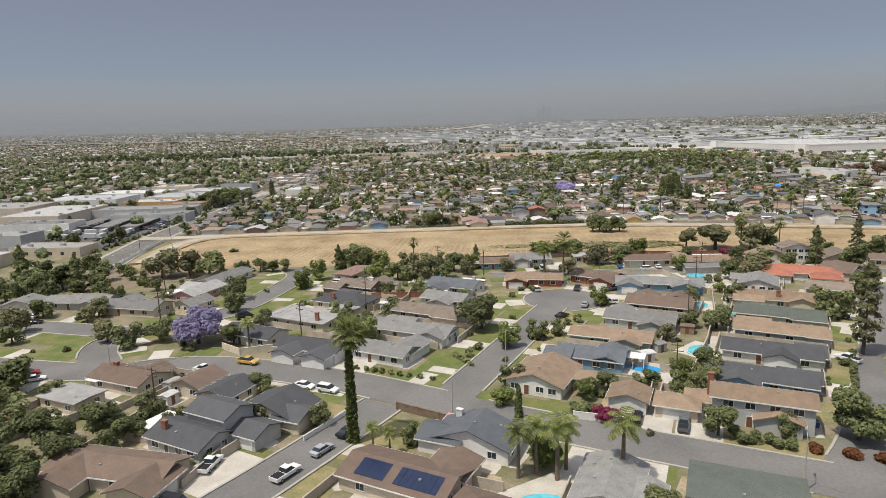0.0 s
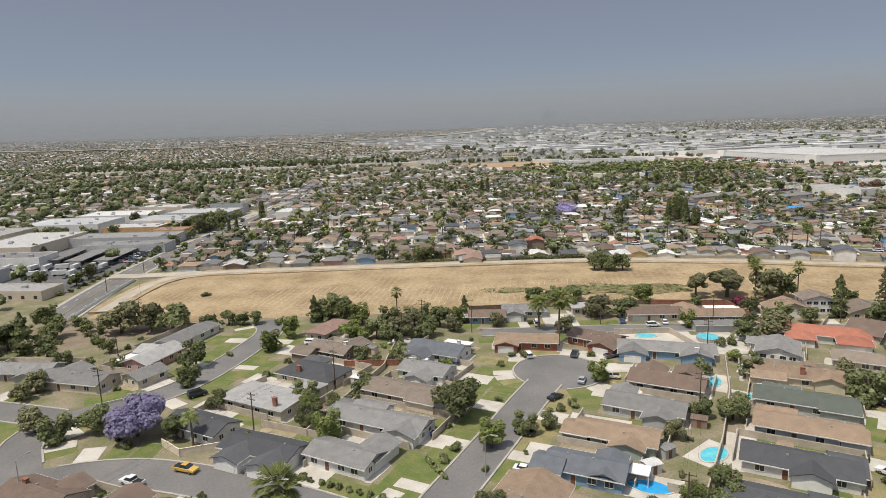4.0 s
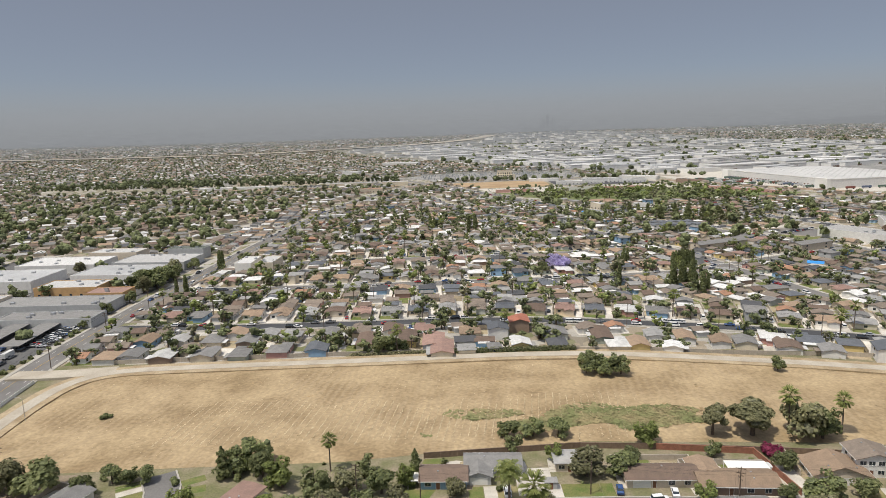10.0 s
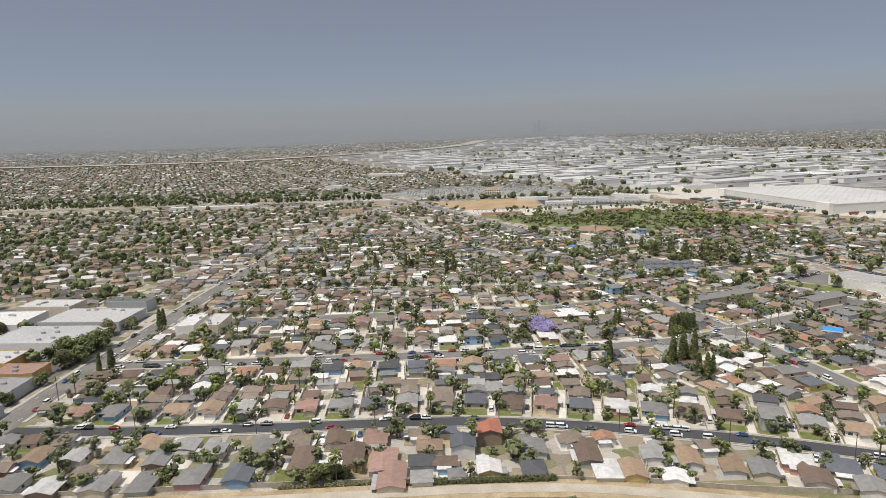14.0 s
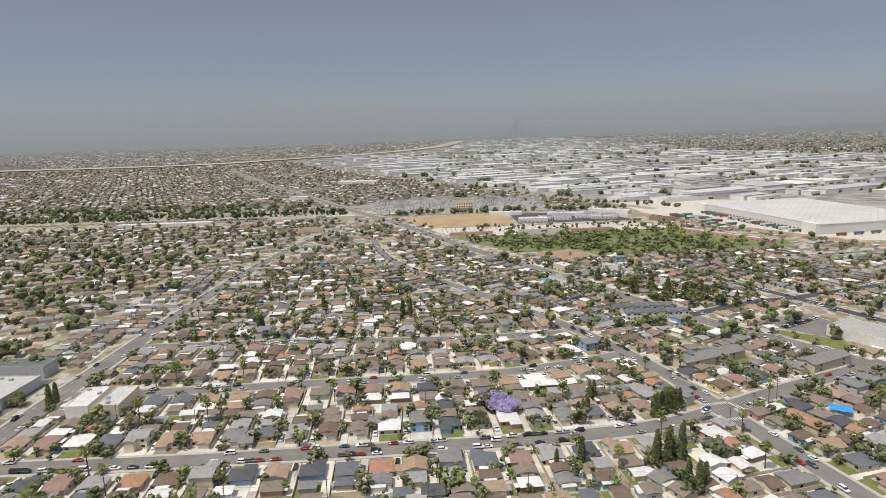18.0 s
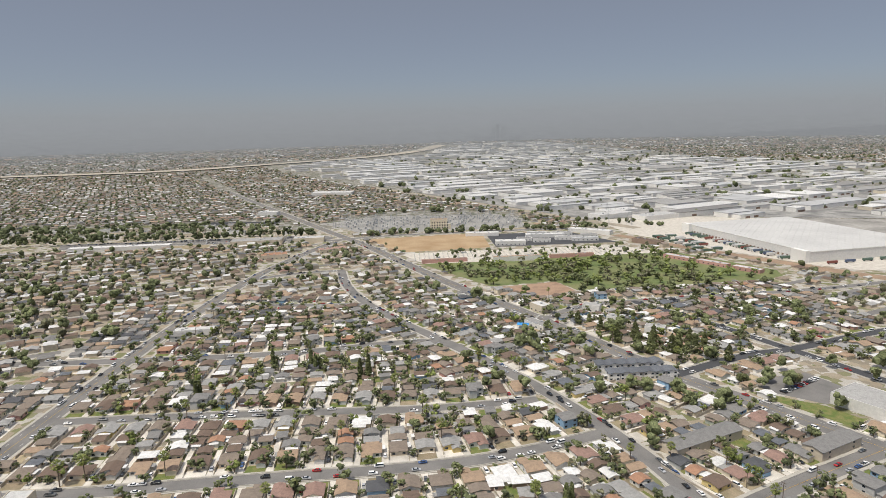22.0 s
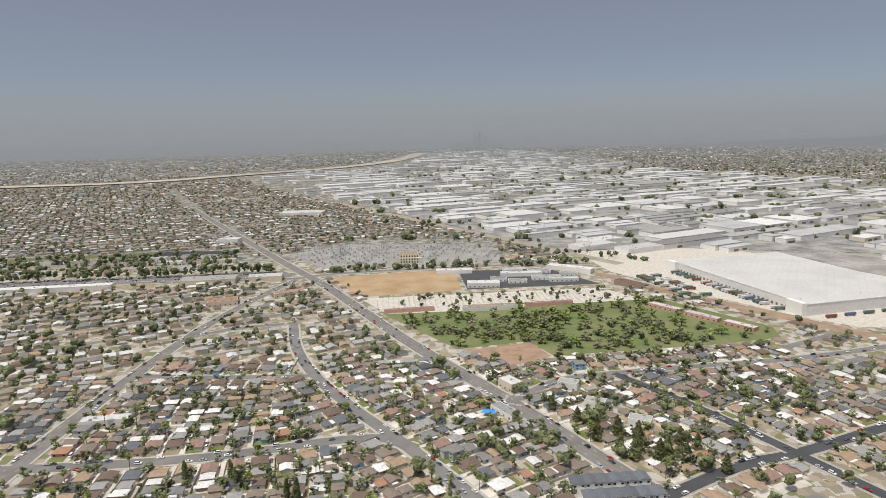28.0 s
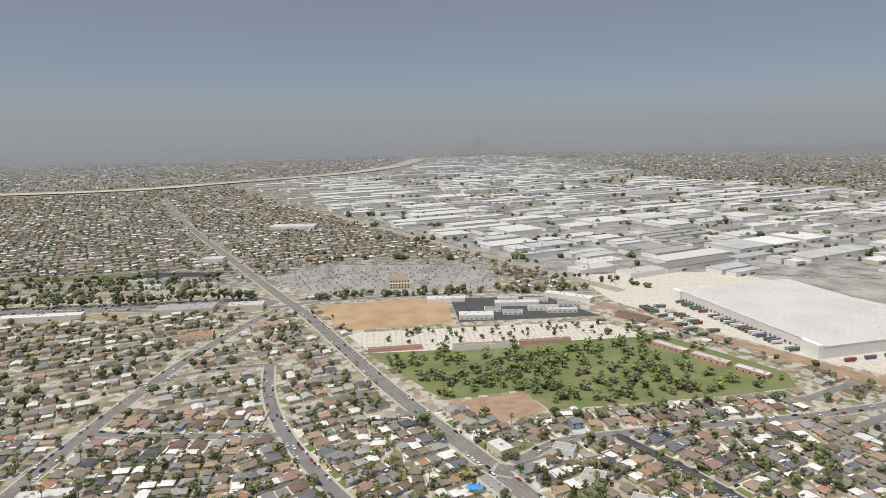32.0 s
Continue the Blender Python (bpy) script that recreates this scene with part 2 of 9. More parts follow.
M["yard"] = mat("yard_ground", (0.165, 0.165, 0.08), 0.95, 0.28, 0.13, 1.6, 0.3, hue=(0.28, 0.235, 0.165))
M["field"] = mat_rows("dry_grass", (0.415, 0.315, 0.185), (0.27, 0.196, 0.108), 3.0, 8)
M["weeds"] = mat("green_weeds", (0.19, 0.20, 0.085), 0.95, 0.25, 0.12, 1.3, hue=(0.30, 0.25, 0.13))
M["straw"] = mat("dry_stalks", (0.42, 0.305, 0.165), 0.95, 0.3, 0.2, 2.0)
M["stubble"] = mat("pale_straw", (0.60, 0.49, 0.32), 0.95, 0.2, 0.2, 2.0)
M["bark"] = mat("bark", (0.15, 0.115, 0.085), 0.95, 0.3, 2.0, 9.0, 0.4)
M["palm_bark"] = mat("palm_bark", (0.20, 0.16, 0.12), 0.95, 0.3, 1.0, 9.0, 0.4)
M["ivy"] = mat_foliage("ivy_leaves", (0.075, 0.10, 0.034), (0.17, 0.20, 0.065))
M["leaf_mid"] = mat_foliage("leaf_mid", (0.145, 0.165, 0.076), (0.31, 0.33, 0.152))
M["leaf_dark"] = mat_foliage("leaf_dark", (0.125, 0.148, 0.068), (0.285, 0.31, 0.135))
M["leaf_bright"] = mat_foliage("leaf_bright", (0.15, 0.185, 0.06), (0.315, 0.36, 0.12))
M["leaf_olive"] = mat_foliage("leaf_olive", (0.17, 0.17, 0.09), (0.34, 0.33, 0.18))
M["leaf_brown"] = mat_foliage("leaf_brown", (0.17, 0.115, 0.08), (0.36, 0.25, 0.17))
M["leaf_palm"] = mat_foliage("leaf_palm", (0.16, 0.195, 0.062), (0.37, 0.40, 0.14))
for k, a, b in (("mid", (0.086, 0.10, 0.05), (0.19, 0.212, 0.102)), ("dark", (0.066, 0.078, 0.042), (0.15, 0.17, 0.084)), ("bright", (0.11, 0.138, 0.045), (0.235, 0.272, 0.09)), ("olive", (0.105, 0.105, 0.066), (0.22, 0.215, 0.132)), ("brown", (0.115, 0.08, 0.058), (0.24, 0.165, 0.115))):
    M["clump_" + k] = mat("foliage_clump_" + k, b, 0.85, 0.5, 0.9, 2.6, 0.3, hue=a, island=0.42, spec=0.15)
# muted green for half the tree crowns beyond 1500 m
M["clump_far"] = mat("foliage_clump_far", (0.125, 0.138, 0.075), 0.9, 0.4, 0.05, 0.6, hue=(0.065, 0.074, 0.042), island=0.4, spec=0.1)
M["petal_violet"] = mat_foliage("petal_violet", (0.34, 0.295, 0.50), (0.58, 0.53, 0.74))
M["petal_magenta"] = mat_foliage("petal_magenta", (0.16, 0.03, 0.06), (0.34, 0.06, 0.13))
M["leaf_rust"] = mat_foliage("leaf_rust", (0.12, 0.05, 0.025), (0.26, 0.11, 0.05))
M["wood"] = mat("weathered_wood", (0.23, 0.165, 0.12), 0.9, 0.25, 1.2, 8.0, obj=0.12)
M["pole"] = mat("pole_wood", (0.13, 0.095, 0.07), 0.9, 0.25, 1.2, 8.0)
M["block"] = mat("block_wall", (0.50, 0.44, 0.36), 0.92, 0.18, 0.6, 5.0, obj=0.12)
M["steel"] = mat("galvanised_steel", (0.48, 0.49, 0.50), 0.45, 0.1, 2.0, 9.0, metal=0.6)
M["rubber"] = mat("tyre_rubber", (0.025, 0.025, 0.026), 0.85, 0.2, 2.0, 9.0)
M["rim"] = mat("wheel_rim", (0.45, 0.45, 0.46), 0.35, 0.1, 2.0, 9.0, metal=0.8)
M["solar"] = mat("solar_cell", (0.018, 0.03, 0.075), 0.15, 0.2, 1.0, 5.0, spec=0.6)
M["pool"] = mat("pool_water", (0.10, 0.50, 0.62), 0.06, 0.12, 0.5, 1.5, 0.15, hue=(0.16, 0.60, 0.66), spec=0.6)
M["pool_blue"] = mat("pool_water_blue", (0.03, 0.36, 0.72), 0.06, 0.12, 0.5, 1.5, 0.15, spec=0.6)
M["tarp"] = mat("blue_tarp", (0.05, 0.28, 0.66), 0.5, 0.15, 0.6, 2.0)
M["brick"] = mat("brick", (0.33, 0.15, 0.10), 0.9, 0.25, 1.0, 6.0)
M["lamp_glass"] = mat("lamp_glass", (0.7, 0.7, 0.68), 0.3, 0.05, 1.0, 4.0)
M["mark_white"] = mat("road_paint_white", (0.70, 0.69, 0.65), 0.8, 0.25, 1.5, 8.0)
M["mark_yellow"] = mat("road_paint_yellow", (0.55, 0.36, 0.08), 0.8, 0.25, 1.5, 8.0)
PAINT = dict(white=(0.80, 0.80, 0.79), black=(0.018, 0.018, 0.02), silver=(0.42, 0.43, 0.45), grey=(0.13, 0.135, 0.14), red=(0.36, 0.025, 0.025), blue=(0.05, 0.10, 0.24), yellow=(0.62, 0.40, 0.09))
for k, c in PAINT.items():
    M["car_" + k] = mat("car_paint_" + k, c, 0.25, 0.05, 1.0, 6.0, spec=0.6)


# ---- mesh helpers ----
class Soup:
    """Vertices and faces gathered piece by piece."""

    def __init__(self):
        self.v, self.f = [], []

    def add(self, verts, faces):
        k = len(self.v)
        self.v += [tuple(p) for p in verts]
        self.f += [tuple(i + k for i in q) for q in faces]

    def box(self, x0, x1, y0, y1, z0, z1, m=None):
        vs = [(x, y, z) for z in (z0, z1) for y in (y0, y1) for x in (x0, x1)]
        if m is not None:
            vs = [m @ Vector(p) for p in vs]
        self.add(vs, [(0, 2, 3, 1), (4, 5, 7, 6), (0, 1, 5, 4), (2, 6, 7, 3), (0, 4, 6, 2), (1, 3, 7, 5)])

    def tube(self, p, q, r0, r1, n=7, cap=True):
        p, q = Vector(p), Vector(q)
        a = (q - p).normalized()
        u = a.orthogonal().normalized()
        w = a.cross(u)
        ring = [(math.cos(2 * math.pi * i / n), math.sin(2 * math.pi * i / n)) for i in range(n)]
        vs = [p + r0 * (c * u + s * w) for c, s in ring] + [q + r1 * (c * u + s * w) for c, s in ring]
        fs = [(i, (i + 1) % n, n + (i + 1) % n, n + i) for i in range(n)]
        if cap:
            fs += [tuple(range(n))[::-1], tuple(range(n, 2 * n))]
        self.add(vs, fs)

    def mesh(self, name, material, smooth=False):
        me = bpy.data.meshes.new(name)
        me.from_pydata(self.v, [], self.f)
        me.materials.append(material)
        if smooth:
            me.polygons.foreach_set("use_smooth", [True] * len(me.polygons))
        me.update()
        return me


def part(name, soup, material, parent=None, label="", smooth=False):
    """One mesh object from a Soup, as a child of a thing or of a part."""
    ob = new(name, soup if isinstance(soup, bpy.types.Mesh) else soup.mesh(name, material, smooth))
    ob.parent = parent
    return tagged(ob, label)


def thing(name, m, label, category, group="", kind=""):
    ob = new(name)
    ob.matrix_basis = m
    ob.empty_display_size = 0.5
    return tagged(ob, label, category, group, kind)


def quads(name, centre, ax, ay, material):
    """A mesh of many loose leaf quads from arrays of centres and half axes."""
    n = len(centre)
    v = np.empty((n, 4, 3))
    v[:, 0], v[:, 1], v[:, 2], v[:, 3] = centre - ax - ay, centre + ax - ay, centre + ax + ay, centre - ax + ay
    me = bpy.data.meshes.new(name)
    me.vertices.add(4 * n)
    me.vertices.foreach_set("co", v.ravel())
    me.loops.add(4 * n)
    me.loops.foreach_set("vertex_index", np.arange(4 * n))
    me.polygons.add(n)
    me.polygons.foreach_set("loop_start", np.arange(0, 4 * n, 4))
    me.materials.append(material)
    me.update(calc_edges=True)
    return me


class Joined:
    """Copies of patterns melted into one mesh for each material: what nobody could count."""

    def __init__(self):
        self.by = {}

    def add(self, pattern, m):
        for o in (pattern, *pattern.children_recursive):
            if o.type != "MESH":
                continue
            me = o.data
            v = np.empty(len(me.vertices) * 3)
            me.vertices.foreach_get("co", v)
            t = np.array(m)
            v = v.reshape(-1, 3) @ t[:3, :3].T + t[:3, 3]
            li, ls, lt = np.empty(len(me.loops), int), np.empty(len(me.polygons), int), np.empty(len(me.polygons), int)
            me.loops.foreach_get("vertex_index", li)
            me.polygons.foreach_get("loop_start", ls)
            me.polygons.foreach_get("loop_total", lt)
            self.by.setdefault(me.materials[0].name, [me.materials[0], []])[1].append((v, li, ls, lt))

    def make(self, name, label, category):
        for mt, bits in self.by.values():
            nv = nl = 0
            V, LI, LS = [], [], []
            for v, li, ls, lt in bits:
                V.append(v), LI.append(li + nv), LS.append(ls + nl)
                nv, nl = nv + len(v), nl + len(li)
            me = bpy.data.meshes.new(name)
            me.vertices.add(nv)
            me.vertices.foreach_set("co", np.concatenate(V).ravel())
            me.loops.add(nl)
            me.loops.foreach_set("vertex_index", np.concatenate(LI))
            ls = np.concatenate(LS)
            me.polygons.add(len(ls))
            me.polygons.foreach_set("loop_start", ls)
            me.polygons.foreach_set("use_smooth", np.zeros(len(ls), bool))
            me.materials.append(mt)
            me.update(calc_edges=True)
            tagged(new(name, me), label, category, kind="stuff")

# ---- roads plan: centre lines and widths ----
ROADS = [
    ("road_main", [(-190, 168), (-120, 150), (-83, 141), (-64, 147), (-43, 142), (-20, 132), (-9, 125.5), (8, 114.8), (23, 107.2), (33, 102), (58, 89.5), (110, 64)], 10.5, "asphalt"),
    ("road_southwest", [(-62, 45), (-31, 90), (-13, 121)], 9.5, "asphalt"),
    ("road_cul_de_sac", [(0, 121), (18, 157), (28, 178), (36, 193)], 9.0, "asphalt"),
    ("road_west_bend", [(-83, 145), (-93, 160), (-90, 172), (-72, 183), (-64, 197), (-58, 222), (-55, 240), (-62, 252)], 9.0, "asphalt"),
    ("road_west_spur", [(-90, 172), (-103, 176), (-140, 186), (-180, 196)], 9.0, "asphalt"),
    ("road_east", [(58, 86), (70, 97), (84, 116), (102, 140), (121, 170), (142, 204)], 8.5, "asphalt"),
    ("road_back_lane", [(18, 231), (60, 232), (100, 230), (140, 226), (200, 212)], 7.0, "asphalt"),
    ("avenue_west", [(-146, 262), (-152, 300), (-157, 350), (-157, 430), (-153, 520), (-148, 620), (-142, 730), (-134, 830), (-112, 990), (-90, 1090), (-50, 1210), (-28, 1262)], 13.0, "asphalt"),
    ("road_levee_street", [(-150, 399), (-90, 395), (-14, 396), (37, 398), (87, 392), (133, 381), (165, 372), (206, 357), (300, 318)], 8.2, "asphalt_dark"),
    ("road_second_street", [(-148, 478), (-60, 477), (17, 480), (110, 483), (176, 491), (214, 508), (254, 527), (340, 562)], 11.0, "asphalt"),
    ("road_third_street", [(-145, 559), (-71, 559), (-16, 563), (81, 565), (130, 572), (190, 592)], 9.5, "asphalt"),
    ("road_fourth_street", [(-140, 642), (-63, 642), (30, 637), (92, 634), (160, 640)], 9.0, "asphalt"),
    ("road_fifth_street", [(-260, 752), (-106, 746), (-8, 748), (93, 768), (120, 745)], 11.0, "asphalt"),
    ("road_sixth_street", [(-120, 905), (-60, 893), (38, 884)], 8.5, "asphalt"),
    ("road_seventh_street", [(-108, 1010), (-60, 1040), (2, 1046)], 8.5, "asphalt"),
    ("avenue_diagonal", [(232, 420), (214, 500), (203, 560), (174, 640), (143, 700), (104, 768), (76, 812), (37, 886), (10, 966), (-2, 1046)], 10.5, "asphalt"),
    ("avenue_main", [(350, 520), (304, 600), (258, 672), (205, 800), (129, 952), (68, 1100), (18, 1222), (-44, 1345), (-210, 1700), (-420, 2150), (-700, 2800)], 15.0, "asphalt"),
    ("road_park_street", [(206, 812), (250, 851), (305, 856), (378, 862), (451, 864), (547, 878), (640, 900)], 9.0, "asphalt"),
    ("road_park_diagonal", [(300, 855), (338, 786), (372, 700), (410, 600)], 9.5, "asphalt_dark"),
    ("road_hall_street", [(262, 668), (330, 700), (372, 706), (470, 740), (600, 770)], 9.5, "asphalt_dark"),
    ("road_cross_north", [(-340, 1290), (-28, 1262), (20, 1300), (330, 1316), (420, 1300)], 12.0, "asphalt"),
    ("road_industry", [(-600, 3330), (-240, 2640), (140, 1925), (410, 1400), (470, 1290)], 22.0, "track"),
]
CUL = (38.0, 195.0, 12.5)


def resample(pts, step):
    out = []
    for (x0, y0), (x1, y1) in zip(pts, pts[1:]):
        n = max(1, round(math.hypot(x1 - x0, y1 - y0) / step))
        out += [(x0 + (x1 - x0) * i / n, y0 + (y1 - y0) * i / n) for i in range(n)]
    return out + [pts[-1]]


def smooth_line(pts, step=4.0):
    for _ in range(2):
        q = [pts[0]]
        for a, b in zip(pts, pts[1:]):
            q += [(0.75 * a[0] + 0.25 * b[0], 0.75 * a[1] + 0.25 * b[1]), (0.25 * a[0] + 0.75 * b[0], 0.25 * a[1] + 0.75 * b[1])]
        pts = q + [pts[-1]]
    return resample(pts, step)


LINES = {name: (np.array(smooth_line(pts, 4.0 if w < 20 else 20.0)), w) for name, pts, w, _ in ROADS}
ALL_RD = np.concatenate([np.column_stack([p, np.full(len(p), w / 2), np.full(len(p), i)]) for i, (p, w) in enumerate(LINES.values())])


def road_gap(x, y, skip=-1):
    """Distance from a place to the nearest road edge."""
    r = ALL_RD if skip < 0 else ALL_RD[ALL_RD[:, 3] != skip]
    d = np.hypot(r[:, 0] - x, r[:, 1] - y) - r[:, 2]
    c = math.hypot(x - CUL[0], y - CUL[1]) - CUL[2] if skip != 2 else 99
    return min(float(d.min()), c)


def strip(soup, line, a, b, z, keep=None):
    """A ribbon between the offsets a and b from a line."""
    line = np.asarray(line)
    t = np.gradient(line, axis=0)
    t /= np.linalg.norm(t, axis=1)[:, None]
    nrm = np.column_stack([-t[:, 1], t[:, 0]])
    p, q = line + nrm * a, line + nrm * b
    for i in range(len(line) - 1):
        if keep is None or keep(i):
            soup.add([(*p[i], z), (*p[i + 1], z), (*q[i + 1], z), (*q[i], z)], [(0, 1, 2, 3)] if a > b else [(3, 2, 1, 0)])


def slab_strip(soup, line, a, b, z0, z1, keep):
    line = np.asarray(line)
    t = np.gradient(line, axis=0)
    t /= np.linalg.norm(t, axis=1)[:, None]
    nrm = np.column_stack([-t[:, 1], t[:, 0]])
    lo, hi = min(a, b), max(a, b)
    p, q = line + nrm * lo, line + nrm * hi
    for i in range(len(line) - 1):
        if keep(i, (p[i] + q[i]) / 2):
            vs = [(*p[i], z0), (*p[i + 1], z0), (*q[i + 1], z0), (*q[i], z0), (*p[i], z1), (*p[i + 1], z1), (*q[i + 1], z1), (*q[i], z1)]
            soup.add(vs, [(4, 5, 6, 7), (0, 1, 5, 4), (2, 3, 7, 6), (1, 2, 6, 5), (3, 0, 4, 7)])


def rise(x, y):
    """The far land lifts gently towards the foothills."""
    d = math.hypot(x, y)
    k = min(1.0, max(0.0, (d - 2300) / 2600))
    return 68 * k * k * (3 - 2 * k) * (1.0 + 0.12 * math.sin(x * 0.0011))


# one ground sheet to the horizon
gs = Soup()
xs = sorted(set([-4700, -550, 550, -4000, -3200, -2400, -1700, -1100, -700, -400, -200, 0, 200, 400, 700, 1100, 1700, 2400, 3200, 4000, 4700]))
ys = [-900, -400, -100, 100, 300, 345, 500, 700, 1000, 1300, 1400, 1800, 2200, 2500, 2800, 3100, 3400, 3700, 4000, 4300, 4600, 4850]
gs.add([(x, y, -0.02 + rise(x, y)) for y in ys for x in xs], [(j * len(xs) + i, j * len(xs) + i + 1, (j + 1) * len(xs) + i + 1, (j + 1) * len(xs) + i) for j in range(len(ys) - 1) for i in range(len(xs) - 1)])
ground = part("ground", gs, M["ground"])
ground.data.materials.append(M["far_ground"])
ground.data.materials.append(M["yard"])
for f in ground.data.polygons:
    f.material_index = 2 if f.center.y < 340 else 1 if f.center.y > 1380 else 0
tagged(ground, "patchwork of yards, bare soil and concrete under the town", "ground", kind="structure")


def sheet(name, pts, z, material, label, category="ground", cell=0.0, bumpy=0.0):
    """A flat or slightly uneven sheet inside an outline."""
    bm = bmesh.new()
    f = bm.faces.new([bm.verts.new((x, y, z)) for x, y in pts])
    if f.normal.z < 0 or (f.normal_update() or f.normal.z < 0):
        bmesh.ops.reverse_faces(bm, faces=[f])
    if cell:
        bmesh.ops.triangulate(bm, faces=bm.faces[:])
        for _ in range(6):
            long = [e for e in bm.edges if e.calc_length() > cell]
            if not long:
                break
            bmesh.ops.subdivide_edges(bm, edges=long, cuts=1)
            bmesh.ops.triangulate(bm, faces=[q for q in bm.faces if len(q.verts) > 3])
        for v in bm.verts:
            if not v.is_boundary:
                v.co.z += bumpy * (0.5 + 0.5 * noise.noise((v.co.x * 0.02, v.co.y * 0.03, 0))) + 0.25 * bumpy * abs(noise.noise((v.co.x * 0.1, v.co.y * 0.12, 3)))
    me = bpy.data.meshes.new(name)
    bm.to_mesh(me)
    bm.free()
    me.materials.append(material)
    return tagged(new(name, me), label, category, kind="structure")


# open land beside and beyond the streets
sheet("field", [(-134, 262), (-103, 254), (-53, 256), (-10, 257), (31, 263), (65, 266), (131, 262), (200, 254), (330, 210), (330, 282), (187, 327), (137, 334), (78, 342), (24, 342), (-28, 344), (-90, 341), (-118, 340), (-130, 322)], 0.03, M["field"], "mown dry golden grass field on the levee", "field", 14.0, 0.9)
def tufts(name, spots, size, material, label):
    """Low clumps of grass blades."""
    r_ = np.random.default_rng(len(spots))
    c = np.array(spots)
    n = len(c)
    a = r_.uniform(0, math.pi, n)
    k = size * r_.uniform(0.6, 1.5, n)
    tilt = r_.uniform(-0.5, 0.5, n)
    ax = np.column_stack([np.cos(a), np.sin(a), np.zeros(n)]) * k[:, None]
    ay = np.column_stack([-np.sin(a) * 0.8, np.cos(a) * 0.8, 0.2 + 0.2 * tilt]) * (k * 0.7)[:, None]
    tagged(new(name, quads(name, c, ax, ay, material)), label, "grass", kind="stuff")


sheet("yard_ground", [(-175, 60), (215, 60), (215, 248), (131, 261.5), (65, 265.5), (31, 262.5), (-10, 256.5), (-53, 255.5), (-103, 253.5), (-134, 261.5), (-139, 270), (-150, 250), (-175, 250)], 0.01, M["yard"], "garden soil with grass and dry patches round the houses", "ground")
sheet("dirt_verge", [(-139, 267), (-153, 250), (-160, 226), (-124, 224), (-96, 240), (-84, 246), (-84, 253.5), (-101, 253), (-133, 260.5)], 0.016, M["soil"], "bare dirt verge with dry leaves under trees", "ground")
wr = random.Random(4)
FIELD_Z = lambda x, y: 0.55 + 0.45 * noise.noise((x * 0.02, y * 0.03, 0))
green, straw, pale = [], [], []
for _ in range(15000):
    x, y = wr.uniform(-122, 230), wr.uniform(262, 335)
    if x > 190 and y > 315 - (x - 190) * 0.32 or x < -118 and y < 270:
        continue
    if wr.random() < 0.42:
        x, y = wr.gauss(78, 36), wr.gauss(280, 6)
        if y < 266:
            continue
    k = noise.noise((x * 0.05, y * 0.12, 2.0)) + 1.1 * math.exp(-(((x - 76) / 46) ** 2 + ((y - 281) / 9) ** 2))
    row = abs(((x * 0.99 - y * 0.14) / 3.0) % 1.0 - 0.5)
    if k > 0.55 and 10 < x < 150 and 266 < y < 297:
        green.append((x, y, FIELD_Z(x, y) + 0.1))
    elif k > 0.4 and wr.random() < 0.1:
        straw.append((x, y, FIELD_Z(x, y) + 0.1))
    elif row < 0.1 and x < 90 and wr.random() < 0.8:
        pale.append((x, y, FIELD_Z(x, y) + 0.1))
for k in range(62):
    y = 266.0 + wr.uniform(0, 5)
    while y < 300 + 9 * noise.noise((k * 0.13, 0.0, 5.0)):
        x = -72 + 2.5 * k + 0.14 * (y - 266) + wr.gauss(0, 0.1)
        if noise.noise((x * 0.03, y * 0.06, 9.0)) > -0.25 and y > 264 + 0.04 * max(x, 0):
            pale.append((x, y, FIELD_Z(x, y) + 0.1))
        y += wr.uniform(0.2, 0.5)
tufts("field_weeds", green, 0.62, M["weeds"], "patches of green weeds in the dry field")
tufts("field_straw", straw, 0.42, M["straw"], "brownish dry stalks in the field")
tufts("field_stubble", pale, 0.16, M["stubble"], "pale mown rows of straw in the field")
sheet("park_lawn", [(100, 1066), (316, 1086), (440, 1090), (512, 960), (500, 925), (430, 915), (260, 905), (246, 950), (172, 936)], 0.05, M["park"], "green cemetery park lawn", "lawn")
sheet("cemetery_ground", [(70, 1142), (388, 1150), (425, 1084), (316, 1080), (196, 1068), (104, 1068)], 0.06, M["concrete_pale"], "pale walled memorial garden ground", "ground")
sheet("dirt_lot", [(24, 1270), (66, 1150), (204, 1166), (206, 1284), (150, 1290)], 0.06, M["dirt"], "bare ochre dirt lot", "lot")
sheet("asphalt_lot", [(212, 1282), (348, 1280), (396, 1172), (212, 1168)], 0.06, M["asphalt_dark"], "dark new asphalt lot", "lot")
sheet("dirt_yard", [(176, 930), (246, 946), (258, 905), (216, 886)], 0.07, mat("red_dirt", (0.36, 0.245, 0.17), 0.95, 0.25, 0.1, 1.0), "reddish graded dirt yard", "lot")
sheet("substation_yard", [(-70, 1466), (36, 1545), (288, 1500), (296, 1340), (10, 1326)], 0.06, mat("gravel_yard", (0.33, 0.322, 0.30), 0.95, 0.3, 0.03, 0.5, hue=(0.24, 0.233, 0.215)), "pale gravel yard of the substation", "yard")
sheet("rail_yard_strip", [(404, 1230), (466, 1106), (580, 915), (680, 780), (704, 790), (594, 932), (484, 1112), (420, 1237)], 0.05, mat("rail_bed", (0.33, 0.235, 0.16), 0.95, 0.25, 0.05, 0.8), "brown dirt railway strip", "railway")
sheet("truck_yard", [(430, 1400), (436, 1240), (490, 1122), (562, 990), (600, 945), (700, 930), (800, 910), (820, 1100), (700, 1420)], 0.04, M["concrete_pale"], "pale concrete truck yard", "yard")
